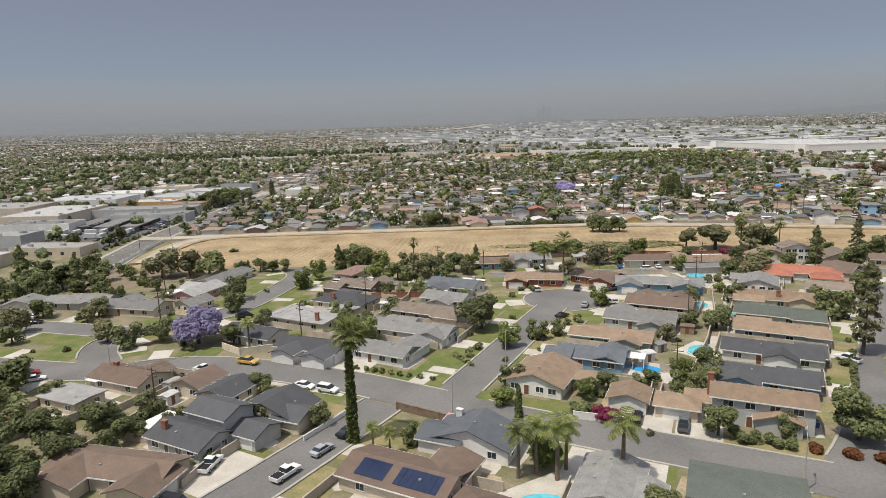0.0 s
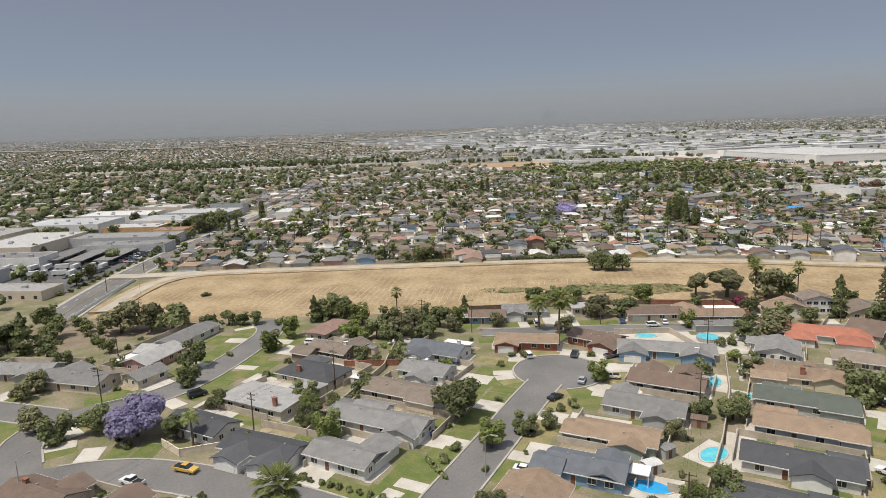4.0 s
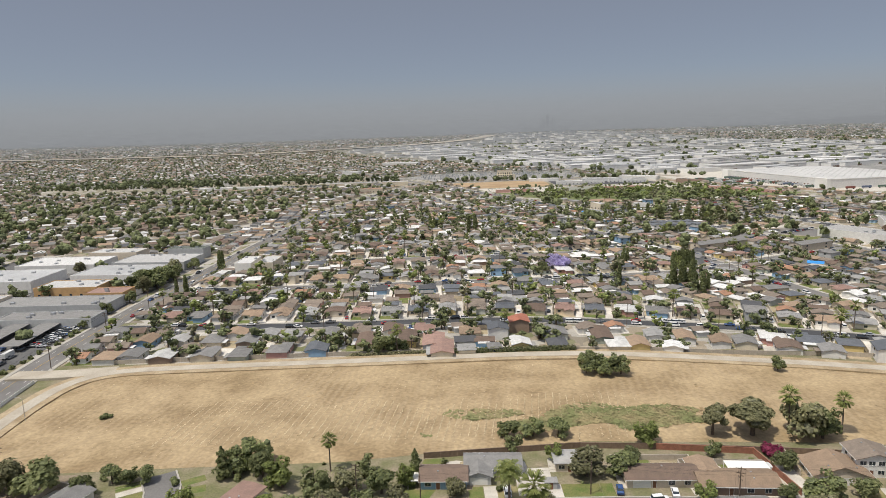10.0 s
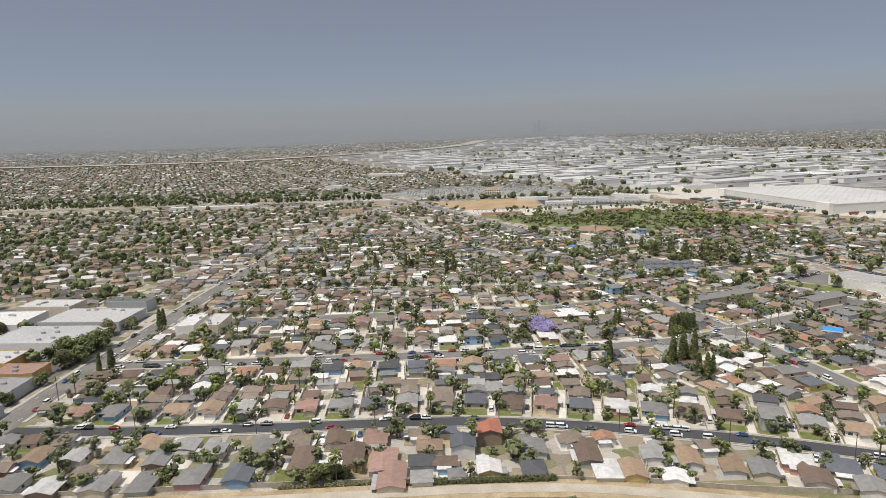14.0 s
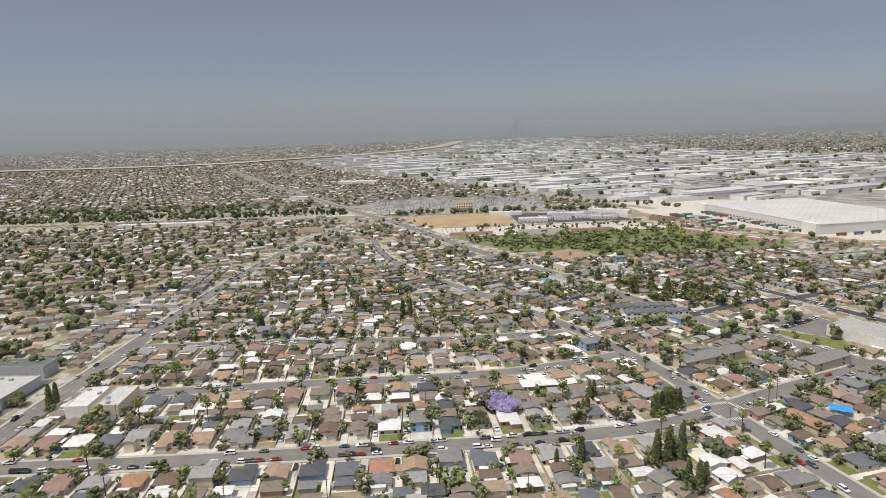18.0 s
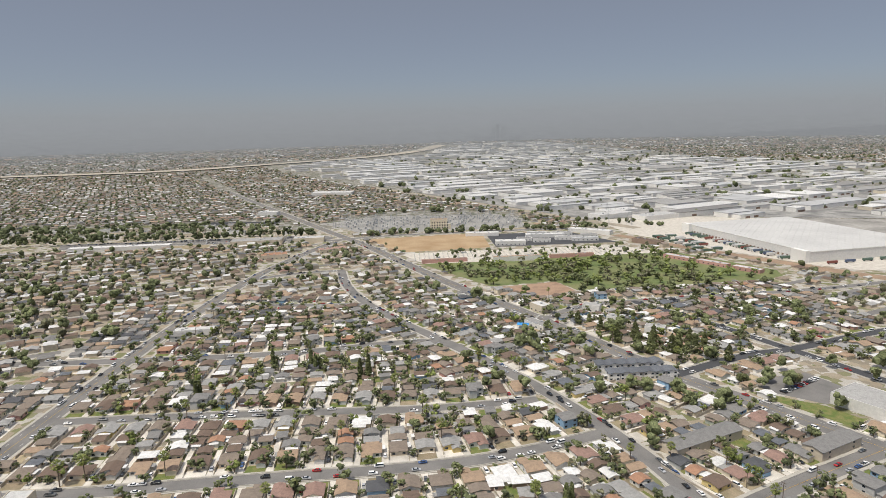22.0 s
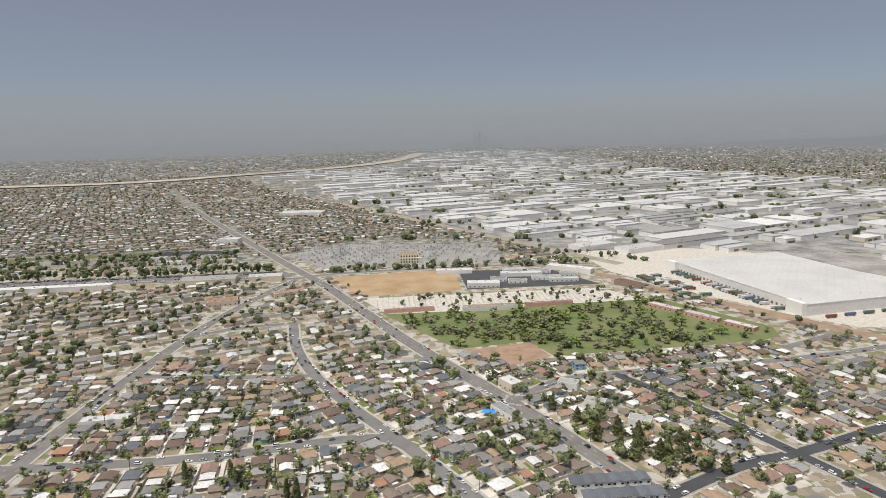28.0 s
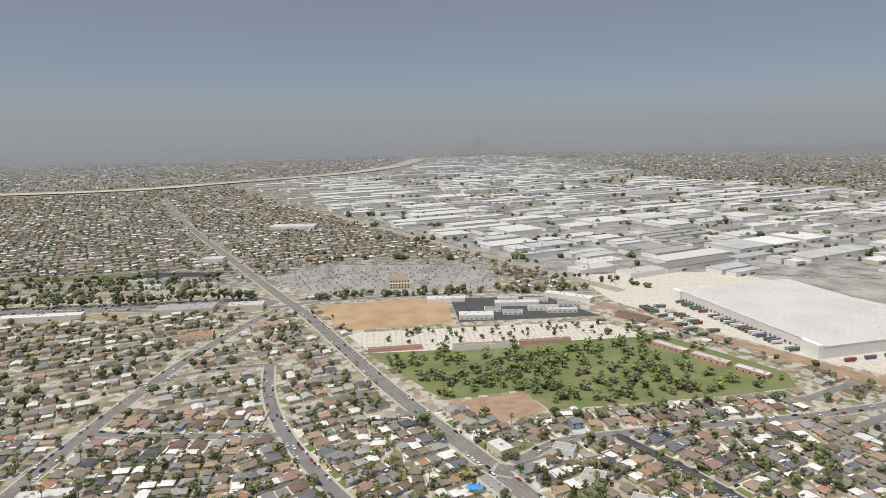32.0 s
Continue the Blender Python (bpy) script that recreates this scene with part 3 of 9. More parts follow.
sheet("industry_ground", [(140, 1960), (420, 1400), (560, 1420), (1250, 1180), (1800, 1700), (1750, 2600), (1350, 3000), (1100, 3900), (-250, 3400)], 0.5, mat("industry_ground", (0.33, 0.322, 0.3), 0.95, 0.25, 0.03, 0.2, hue=(0.15, 0.149, 0.143)), "pale paved yards between warehouses", "ground")
sheet("rail_side_yards", [(802, 908), (1010, 900), (1260, 1150), (1250, 1176), (702, 1366), (822, 1100)], 0.045, mat("mixed_yards", (0.36, 0.345, 0.315), 0.95, 0.25, 0.02, 0.15, hue=(0.2, 0.192, 0.175)), "paved and gravel yards behind the great warehouse", "yard")
sheet("west_industry_ground", [(-168, 300), (-168, 585), (-330, 615), (-400, 335)], 0.03, M["yard_asphalt"], "paved yards of the light industry", "ground")

sheet("hall_car_park", [(312, 632), (334, 612), (364, 628), (352, 662), (306, 652)], 0.06, M["asphalt"], "worn asphalt car park beside the hall", "lot")
sheet("hall_lawn", [(297, 636), (338, 566), (350, 574), (332, 610), (308, 630)], 0.06, M["lawn"], "green lawn in front of the hall", "lawn")
# levee path, bike path and wide river in the distance
for name, pts, w, label in (("levee_shoulder", [(-131, 268), (-133, 300), (-131, 322), (-120, 334), (-96, 337), (-9, 340), (74, 344), (127, 334), (187, 319), (330, 272)], 11.5, "bare tan dirt shoulders of the levee path"),
                            ("levee_path", [(-131, 268), (-133, 300), (-131, 322), (-120, 334), (-96, 337), (-9, 340), (74, 344), (127, 334), (187, 319), (330, 272)], 5.2, "pale concrete levee path"),
                            ("gate_apron", [(-160, 333), (-140, 333), (-118, 336)], 9.0, "pale concrete apron at the levee gate")):
    s = Soup()
    ln = smooth_line(pts, 6.0)
    slab_strip(s, ln, -w / 2, w / 2, 0.0, 1.02 if name == "levee_path" else 0.99 if name == "gate_apron" else 0.94, lambda i, c: True)
    tagged(part(name, s, M["shoulder"] if name == "levee_shoulder" else M["path"]), label, "path", kind="structure")
s = Soup()
rv = smooth_line([(-2600, 2700), (-1352, 2959), (-868, 3064), (-533, 3330), (-100, 3560), (200, 3900), (330, 4400)], 60)
rz = lambda p: rise(p[0], p[1]) + 3.0
for (x0, y0), (x1, y1) in zip(rv, rv[1:]):
    d = Vector((x1 - x0, y1 - y0)).normalized() * 45
    s.add([(x0 + d.y, y0 - d.x, rz((x0, y0))), (x1 + d.y, y1 - d.x, rz((x1, y1))), (x1 - d.y, y1 + d.x, rz((x1, y1))), (x0 - d.y, y0 + d.x, rz((x0, y0)))], [(0, 1, 2, 3)])
tagged(part("river_channel", s, mat("river_concrete", (0.47, 0.42, 0.335), 0.9, 0.15, 0.01, 0.1)), "pale concrete river channel with dry banks", "river", kind="structure")

# carriageways, kerbs and pavements
for i, (name, pts, w, m) in enumerate(ROADS):
    line = LINES[name][0]
    s = Soup()
    strip(s, line, w / 2, -w / 2, 0.08 + 0.006 * i)
    if name == "road_cul_de_sac":
        ring = [(CUL[0] + CUL[2] * math.cos(a * math.pi / 20), CUL[1] + CUL[2] * math.sin(a * math.pi / 20), 0.085 + 0.006 * i) for a in range(40)]
        s.add(ring, [tuple(range(40))])
    look_of = "worn grey asphalt street" if m == "asphalt" else "pale dirt corridor under the power lines" if m == "track" else "dark resurfaced asphalt street"
    tagged(part(name, s, M[m]), look_of, "road", kind="structure")
    if w > 19:
        continue
    pv = Soup()
    for side in (1, -1):
        ok = lambda k, c: road_gap(c[0], c[1], i) > 1.2 and not (i == 2 and math.hypot(c[0] - CUL[0], c[1] - CUL[1]) < CUL[2] + 1)
        slab_strip(pv, line, side * w / 2, side * (w / 2 + 0.45), 0.0, 0.26 + 0.0007 * i, ok)
        if i > 6:
            slab_strip(pv, line, side * (w / 2 + (0.45 if w > 10 else 0.9)), side * (w / 2 + 2.0), 0.0, 0.235 + 0.0007 * i, ok)
    if name == "road_cul_de_sac":
        for a in range(60):
            b0, b1 = a * math.pi / 30, (a + 1) * math.pi / 30
            if abs((math.degrees(b0) - 240 + 180) % 360 - 180) > 24:
                vs = [(CUL[0] + r * math.cos(b), CUL[1] + r * math.sin(b), z) for z in (0.0, 0.26) for r, b in ((CUL[2], b0), (CUL[2] + 0.5, b0), (CUL[2] + 0.5, b1), (CUL[2], b1))]
                pv.add(vs, [(4, 5, 6, 7), (0, 1, 5, 4), (2, 3, 7, 6), (1, 2, 6, 5), (3, 0, 4, 7)])
    tagged(part("pavement", pv, M["kerb"]), "pale concrete kerb and pavement strip", "pavement", kind="structure")

# ---- houses ----
def roof_block(soup, cx, cy, w, d, h, axis="x", pitch=0.34, over=0.55, hip=False, thick=0.2):
    """A pitched roof over a rectangle; axis: the way its ridge runs."""
    W, D = w / 2 + over, d / 2 + over
    drop = over * pitch
    swap = axis == "y"
    if swap:
        W, D = D, W
    e, r = h - drop, h - drop + D * pitch
    rl = max(0.2, W - D) if hip else W
    top = [(-W, -D, e), (W, -D, e), (W, D, e), (-W, D, e), (-rl, 0, r), (rl, 0, r)]
    vs = [((y, x, z + q) if swap else (x, y, z + q)) for q in (thick, 0) for x, y, z in top]
    vs = [(x + cx, y + cy, z) for x, y, z in vs]
    fs = [(0, 1, 5, 4), (2, 3, 4, 5), (1, 2, 5), (3, 0, 4)] if hip else [(0, 1, 5, 4), (2, 3, 4, 5)]
    low = [tuple(i + 6 for i in q[::-1]) for q in fs]
    rim = [(0, 6, 7, 1), (1, 7, 8, 2), (2, 8, 9, 3), (3, 9, 6, 0)] if hip else [(0, 6, 7, 1), (2, 8, 9, 3), (1, 7, 11, 5), (5, 11, 8, 2), (3, 9, 10, 4), (4, 10, 6, 0)]
    fs = fs + low + rim
    if swap:
        fs = [q[::-1] for q in fs]
    soup.add(vs, fs)


def fascia_board(soup, s_, cx, cy, w, d, h, axis, pitch, over):
    """A white board along one eave."""
    W, D = w / 2 + over, d / 2 + over
    z = h - over * pitch
    if axis == "x":
        soup.box(cx - W, cx + W, min(cy + s_ * D, cy + s_ * (D + 0.05)), max(cy + s_ * D, cy + s_ * (D + 0.05)), z - 0.04, z + 0.19)
    else:
        soup.box(min(cx + s_ * W, cx + s_ * (W + 0.05)), max(cx + s_ * W, cx + s_ * (W + 0.05)), cy - D, cy + D, z - 0.04, z + 0.19)


def wall_block(soup, cx, cy, w, d, h, axis="x", pitch=0.34, hip=False):
    x0, x1, y0, y1 = cx - w / 2, cx + w / 2, cy - d / 2, cy + d / 2
    b = [(x0, y0, 0), (x1, y0, 0), (x1, y1, 0), (x0, y1, 0), (x0, y0, h), (x1, y0, h), (x1, y1, h), (x0, y1, h)]
    f = [(0, 1, 5, 4), (1, 2, 6, 5), (2, 3, 7, 6), (3, 0, 4, 7)]
    if not hip:
        if axis == "x":
            b += [(x0, cy, h + d / 2 * pitch), (x1, cy, h + d / 2 * pitch)]
            f += [(5, 6, 9), (7, 4, 8)]
        else:
            b += [(cx, y0, h + w / 2 * pitch), (cx, y1, h + w / 2 * pitch)]
            f += [(4, 5, 8), (6, 7, 9)]
    soup.add(b, f)


def opening(root, name, side, u, z, w, h, x0, x1, y0, y1, fill, sill=False):
    """A framed window or door on one side of a block: side s, n, e or w."""
    fr, pn = Soup(), Soup()
    if side in "sn":
        y, o = (y0, -1) if side == "s" else (y1, 1)
        bx = lambda so, a, b, c, d, p, q: so.box(a, b, min(y + o * p, y + o * q), max(y + o * p, y + o * q), c, d)
    else:
        x, o = (x0, -1) if side == "w" else (x1, 1)
        bx = lambda so, a, b, c, d, p, q: so.box(min(x + o * p, x + o * q), max(x + o * p, x + o * q), a, b, c, d)
    t = 0.1
    bx(fr, u - w / 2 - t, u + w / 2 + t, z + h, z + h + t, -0.05, 0.07)
    bx(fr, u - w / 2 - t, u - w / 2, z, z + h, -0.05, 0.07)
    bx(fr, u + w / 2, u + w / 2 + t, z, z + h, -0.05, 0.07)
    if name == "window":
        bx(fr, u - w / 2 - t, u + w / 2 + t, z - t, z, -0.05, 0.1)
        bx(fr, u - 0.03, u + 0.03, z, z + h, -0.02, 0.05)
        bx(pn, u - w / 2, u + w / 2, z, z + h, -0.05, 0.02)
        f = part("window", fr, M["trim"], root)
        part("pane", pn, M["pane"], f)
    elif name == "garage_door":
        for k in range(4):
            bx(pn, u - w / 2, u + w / 2, z + h * k / 4 + 0.02, z + h * (k + 1) / 4, -0.05, 0.03)
        f = part("garage_door", pn, fill, root)
        part("door_frame", fr, M["trim"], f)
    else:
        bx(pn, u - w / 2, u + w / 2, z, z + h, -0.05, 0.03)
        f = part("door", pn, fill, root)
        part("door_frame", fr, M["trim"], f)


RN = random.Random(7)
ROOFWORD = dict(tan="tan shingle", brown="brown shingle", dark="dark grey shingle", grey="grey shingle", lightgrey="pale grey", red="red clay tile", orange="orange tile", green="grey-green shingle", white="white coated", bright="bright white", pink="pinkish tile", taupe="taupe shingle", bluegrey="blue-grey shingle")
WALLWORD = dict(white="white", cream="cream", beige="beige", blue="blue", grey="grey", brown="brown", yellow="yellow", rose="rose", sage="sage green", brick="red brick")
TAKEN, HOMES = [], []


def house(x, y, facing, w, d, roof, wall, hip=False, axis="x", wings=(), garage=None, storeys=1, chimney=None, flat=False, solar=(), patio=None, windows=True, where="", z=0.0, size=0):
    """A house whose front looks towards the angle facing. wings: (cx, cy, w, d, axis, storeys)."""
    k = size or (1.12 if x > 60 and y > 140 else 1.04 if y > 140 else 0.88)
    kd = k * (1.0 if size else 0.86)
    w, d = w * k, d * kd
    wings = [(a * k, b * kd * (1.4 if size and abs(b) > 2.4 and q < 2 else 1.0), c * k * 0.94, e * kd, g, q) for a, b, c, e, g, q in wings]
    chimney = chimney and (chimney[0] * k, chimney[1] * kd)
    patio = patio and (patio[0] * k, patio[1] * kd, patio[2] * k, patio[3] * kd, *patio[4:])
    HOMES.append((x, y, facing, w, d))
    garage = garage and (garage[0] * k, min(garage[1], 4.6), *garage[2:])
    solar = [(a * k, b * kd, c, e) for a, b, c, e in solar]
    root = thing("house", pose(x, y, z, 0, 0, facing + 90), f"{'two-storey ' if storeys > 1 else ''}{WALLWORD[wall]} {'house' if storeys > 1 else 'stucco house'} with {ROOFWORD[roof]} roof{where}", "house", "houses of the town")
    h = 2.6 * storeys + 0.1
    pitch = 0.06 if flat else RN.choice((0.3, 0.33, 0.36))
    rf = None
    for cx, cy, ww, dd, ax, st in [(0, 0, w, d, axis, storeys), *wings]:
        hh = 2.6 * st + (0.1 if rf is None else 0.04)
        ws, rs = Soup(), Soup()
        wall_block(ws, cx, cy, ww, dd, hh, ax, pitch, hip)
        roof_block(rs, cx, cy, ww, dd, hh, ax, pitch, 0.6 if rf is None else 0.55, hip)
        part("wall", ws, M["wall_" + wall], root)
        one = part("roof", rs, M["roof_" + roof], root)
        rf = rf or one
        if not flat:
            for s_ in (-1, 1):
                fs = Soup()
                fascia_board(fs, s_, cx, cy, ww, dd, hh, ax, pitch, 0.6 if one is rf else 0.55)
                part("fascia", fs, M["trim"], one)
    for _ in range(RN.randint(1, 3)):
        vents = Soup()
        vx, vy = RN.uniform(-w * 0.35, w * 0.35), RN.uniform(-d * 0.3, d * 0.3)
        rise_at = h + ((d / 2 - abs(vy)) if axis == "x" else (w / 2 - abs(vx))) * pitch + 0.1
        if not hip:
            vents.box(vx, vx + 0.4, vy - 0.2, vy + 0.2, rise_at - 0.15, rise_at + 0.3)
            part("roof_vent", vents, M["steel"], rf)
    x0, x1, y0, y1 = -w / 2, w / 2, -d / 2, d / 2
    if windows:
        gx = garage[0] if garage else 99
        for st in range(storeys):
            zz = 0.95 + 2.6 * st
            for u in (-w * 0.34, -w * 0.12, w * 0.12, w * 0.34):
                if not (garage and len(garage) < 3 and abs(u - gx) < 3.4 and st == 0) and not (st == 0 and u == -w * 0.12):
                    opening(root, "window", "s", u, zz, 1.6, 1.15, x0, x1, y0, y1, None)
            for u in (-w * 0.3, w * 0.28):
                opening(root, "window", "n", u, zz, 1.5, 1.1, x0, x1, y0, y1, None)
            for sd in "ew":
                opening(root, "window", sd, d * 0.2, zz, 1.2, 1.1, x0, x1, y0, y1, None)
                opening(root, "window", sd, -d * 0.22, zz, 1.2, 1.1, x0, x1, y0, y1, None)
        opening(root, "door", "s", -w * 0.12, 0.05, 1.0, 2.05, x0, x1, y0, y1, M["door"])
    if garage:
        if len(garage) == 2:
            opening(root, "garage_door", "s", garage[0], 0.05, garage[1], 2.1, x0, x1, y0, y1, M["garage"])
        else:
            cx, cy, ww, dd = wings[garage[2]][:4]
            opening(root, "garage_door", garage[3] if len(garage) > 3 else "s", cx if (len(garage) < 4 or garage[3] in "sn") else cy, 0.05, garage[1], 2.1, cx - ww / 2, cx + ww / 2, cy - dd / 2, cy + dd / 2, M["garage"])
    if chimney:
        s = Soup()
        s.box(chimney[0] - 0.55, chimney[0] + 0.55, chimney[1] - 0.35, chimney[1] + 0.35, 0, h + 2.4)
        s.box(chimney[0] - 0.65, chimney[0] + 0.65, chimney[1] - 0.45, chimney[1] + 0.45, h + 2.4, h + 2.55)
        part("chimney", s, M["brick" if wall in ("brick", "cream", "beige", "grey") else "wall_white"], root)
    for sx, sy, nx, ny in solar:
        for i in range(nx):
            for j in range(ny):
                s = Soup()
                px, py = sx + i * 1.06, sy + j * 1.7
                zz = [h + (d / 2 - abs(q)) * pitch + 0.28 for q in (py, py + 1.64)]
                s.add([(px, py, zz[0]), (px + 1, py, zz[0]), (px + 1, py + 1.64, zz[1]), (px, py + 1.64, zz[1])], [(0, 1, 2, 3)])
                s.add([(px, py, zz[0] - 0.05), (px + 1, py, zz[0] - 0.05), (px + 1, py + 1.64, zz[1] - 0.05), (px, py + 1.64, zz[1] - 0.05)], [(3, 2, 1, 0)])
                part("solar_panel", s, M["solar"], rf, "dark blue solar panel")
    if patio:
        px, py, pw, pd = patio[:4]
        s = Soup()
        s.box(px - pw / 2, px + pw / 2, py - pd / 2, py + pd / 2, 2.45, 2.6)
        pr = part("patio_roof", s, M[patio[4] if len(patio) > 4 else "trim"], root)
        for ex, ey in ((-1, -1), (1, -1), (1, 1), (-1, 1)):
            s = Soup()
            qx, qy = px + ex * (pw / 2 - 0.15), py + ey * (pd / 2 - 0.15)
            s.box(qx - 0.07, qx + 0.07, qy - 0.07, qy + 0.07, 0, 2.46)
            part("post", s, M["trim"], pr)
    TAKEN.append((x, y, max(w, d) * 0.55))
    for wg in wings:
        m = root.matrix_basis @ Vector((wg[0], wg[1], 0))
        TAKEN.append((m.x, m.y, max(wg[2], wg[3]) * 0.5))
    return root


# ---- trees ----
def leaf_cloud(rng, blobs, n, size, shell=0.74):
    """Leaf quads spread through the outer parts of several lumps."""
    vol = np.array([b[3] * b[4] * b[5] for b in blobs]) ** 0.67
    which = rng.choice(len(blobs), n, p=vol / vol.sum())
    bl = np.array(blobs)[which]
    v = rng.normal(size=(n, 3))
    v /= np.linalg.norm(v, axis=1)[:, None]
    rad = shell + (1 - shell) * rng.random(n) ** 0.6
    lump = 1 + 0.22 * np.sin(v[:, 0] * 5 + bl[:, 0]) * np.cos(v[:, 1] * 4 + bl[:, 2])
    c = bl[:, :3] + v * bl[:, 3:] * (rad * lump)[:, None]
    nrm = v + rng.normal(size=(n, 3)) * 0.42 + (0, 0, 0.7)
    nrm /= np.linalg.norm(nrm, axis=1)[:, None]
    a = np.cross(nrm, rng.normal(size=(n, 3)))
    a /= np.linalg.norm(a, axis=1)[:, None]
    b = np.cross(nrm, a)
    s = size * (0.6 + 0.8 * rng.random(n))[:, None]
    return c, a * s, b * s * (0.6 + 0.4 * rng.random(n))[:, None]


ICO_V = np.array([(0, 0, 1)] + [(math.cos(k * 1.2566 + o) * 0.894, math.sin(k * 1.2566 + o) * 0.894, z) for z, o in ((0.447, 0.0), (-0.447, 0.6283)) for k in range(5)] + [(0, 0, -1)])
ICO_F = np.array([(0, 1 + k, 1 + (k + 1) % 5) for k in range(5)] + [(1 + k, 6 + k, 1 + (k + 1) % 5) for k in range(5)] + [(1 + (k + 1) % 5, 6 + k, 6 + (k + 1) % 5) for k in range(5)] + [(11, 6 + (k + 1) % 5, 6 + k) for k in range(5)])
OCT_V = np.array([(0, 0, 1), (1, 0, 0), (0, 1, 0), (-1, 0, 0), (0, -1, 0), (0, 0, -0.7)])
OCT_F = np.array([(0, 1, 2), (0, 2, 3), (0, 3, 4), (0, 4, 1), (5, 2, 1), (5, 3, 2), (5, 4, 3), (5, 1, 4)])


def tri_mesh(name, v, f, material):
    """A mesh from arrays of vertices and equal-sided faces."""
    n, k = len(f), f.shape[1]
    me = bpy.data.meshes.new(name)
    me.vertices.add(len(v))
    me.vertices.foreach_set("co", np.ascontiguousarray(v, dtype=float).ravel())
    me.loops.add(n * k)
    me.loops.foreach_set("vertex_index", np.ascontiguousarray(f).ravel())
    me.polygons.add(n)
    me.polygons.foreach_set("loop_start", np.arange(0, n * k, k))
    me.polygons.foreach_set("use_smooth", np.zeros(n, bool))
    me.materials.append(material)
    me.update(calc_edges=True)
    return me


def clumps(name, rng, centre, radius, material, shape=0, squash=0.8):
    """Many ragged little lumps of foliage in one mesh."""
    bv, bf = ((ICO_V, ICO_F), (OCT_V, OCT_F))[shape]
    n, k = len(centre), len(bv)
    turn = rng.uniform(0, 2 * math.pi, n)[:, None]
    x, y, z = bv[None, :, 0], bv[None, :, 1], bv[None, :, 2]
    v = np.stack([x * np.cos(turn) - y * np.sin(turn), x * np.sin(turn) + y * np.cos(turn), np.broadcast_to(z * squash, (n, k))], axis=2)
    v = v * (np.asarray(radius)[:, None] * rng.uniform(0.62, 1.3, (n, k)))[:, :, None] + np.asarray(centre)[:, None, :]
    f = (bf[None] + (np.arange(n) * k)[:, None, None]).reshape(-1, 3)
    return tri_mesh(name, v.reshape(-1, 3), f, material)


def blob_clumps(name, rng, blobs, n, k, material):
    """Lumps of foliage spread over the outer parts of several blobs."""
    vol = np.array([b[3] * b[4] * b[5] for b in blobs]) ** 0.67
    bl = np.array(blobs)[rng.choice(len(blobs), n, p=vol / vol.sum())]
    v = rng.normal(size=(n, 3)) + (0, 0, 0.25)
    v /= np.linalg.norm(v, axis=1)[:, None]
    c = bl[:, :3] + v * bl[:, 3:] * rng.uniform(0.35, 0.85, n)[:, None]
    return clumps(name, rng, c, k * bl[:, 3] * rng.uniform(0.7, 1.3, n), material)


def limb_soup(rng, h, r, blobs, fork=0.45, limbs=6):
    s = Soup()
    top = Vector((0, 0, h * fork))
    s.tube((0, 0, -0.1), top, r * 1.25, r * 0.85, 8)
    for b in blobs[:limbs]:
        q = Vector(b[:3])
        mid = top.lerp(q, 0.5) + Vector((0, 0, 0.12 * h))
        s.tube(top, mid, r * 0.6, r * 0.38, 6)
        s.tube(mid, q, r * 0.38, r * 0.12, 5)
    return s


def broad_tree(name, seed, h, spread, n, size, leaf, label, lumps=9, low=0.3, core=60):
    rng = np.random.default_rng(seed)
    blobs = []
    for i in range(lumps):
        a = rng.uniform(0, 2 * math.pi)
        zz = rng.uniform(low + 0.04, 0.78)
        rr = spread * (0.72 if i else 0.0) * math.sqrt(max(0.05, 1 - ((zz - 0.52) / 0.5) ** 2)) * rng.uniform(0.55, 1.0)
        k = spread * rng.uniform(0.3, 0.52)
        blobs.append((rr * math.cos(a), rr * math.sin(a), zz * h, k, k, k * rng.uniform(0.62, 0.85)))
    root = thing(name, pose(0, 0, -50), label, "tree", kind="")
    if h > 2.7:
        part("trunk", limb_soup(rng, h, 0.028 * h + 0.06, blobs, 0.45, 6 if n > 400 else 0), M["bark"], root)
    crown = part("crown", quads("crown", *leaf_cloud(rng, blobs, n, size), M[leaf]), None, root)
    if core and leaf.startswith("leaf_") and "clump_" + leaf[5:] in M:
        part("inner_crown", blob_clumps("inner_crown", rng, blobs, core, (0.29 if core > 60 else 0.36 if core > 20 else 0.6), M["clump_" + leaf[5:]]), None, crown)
    return root


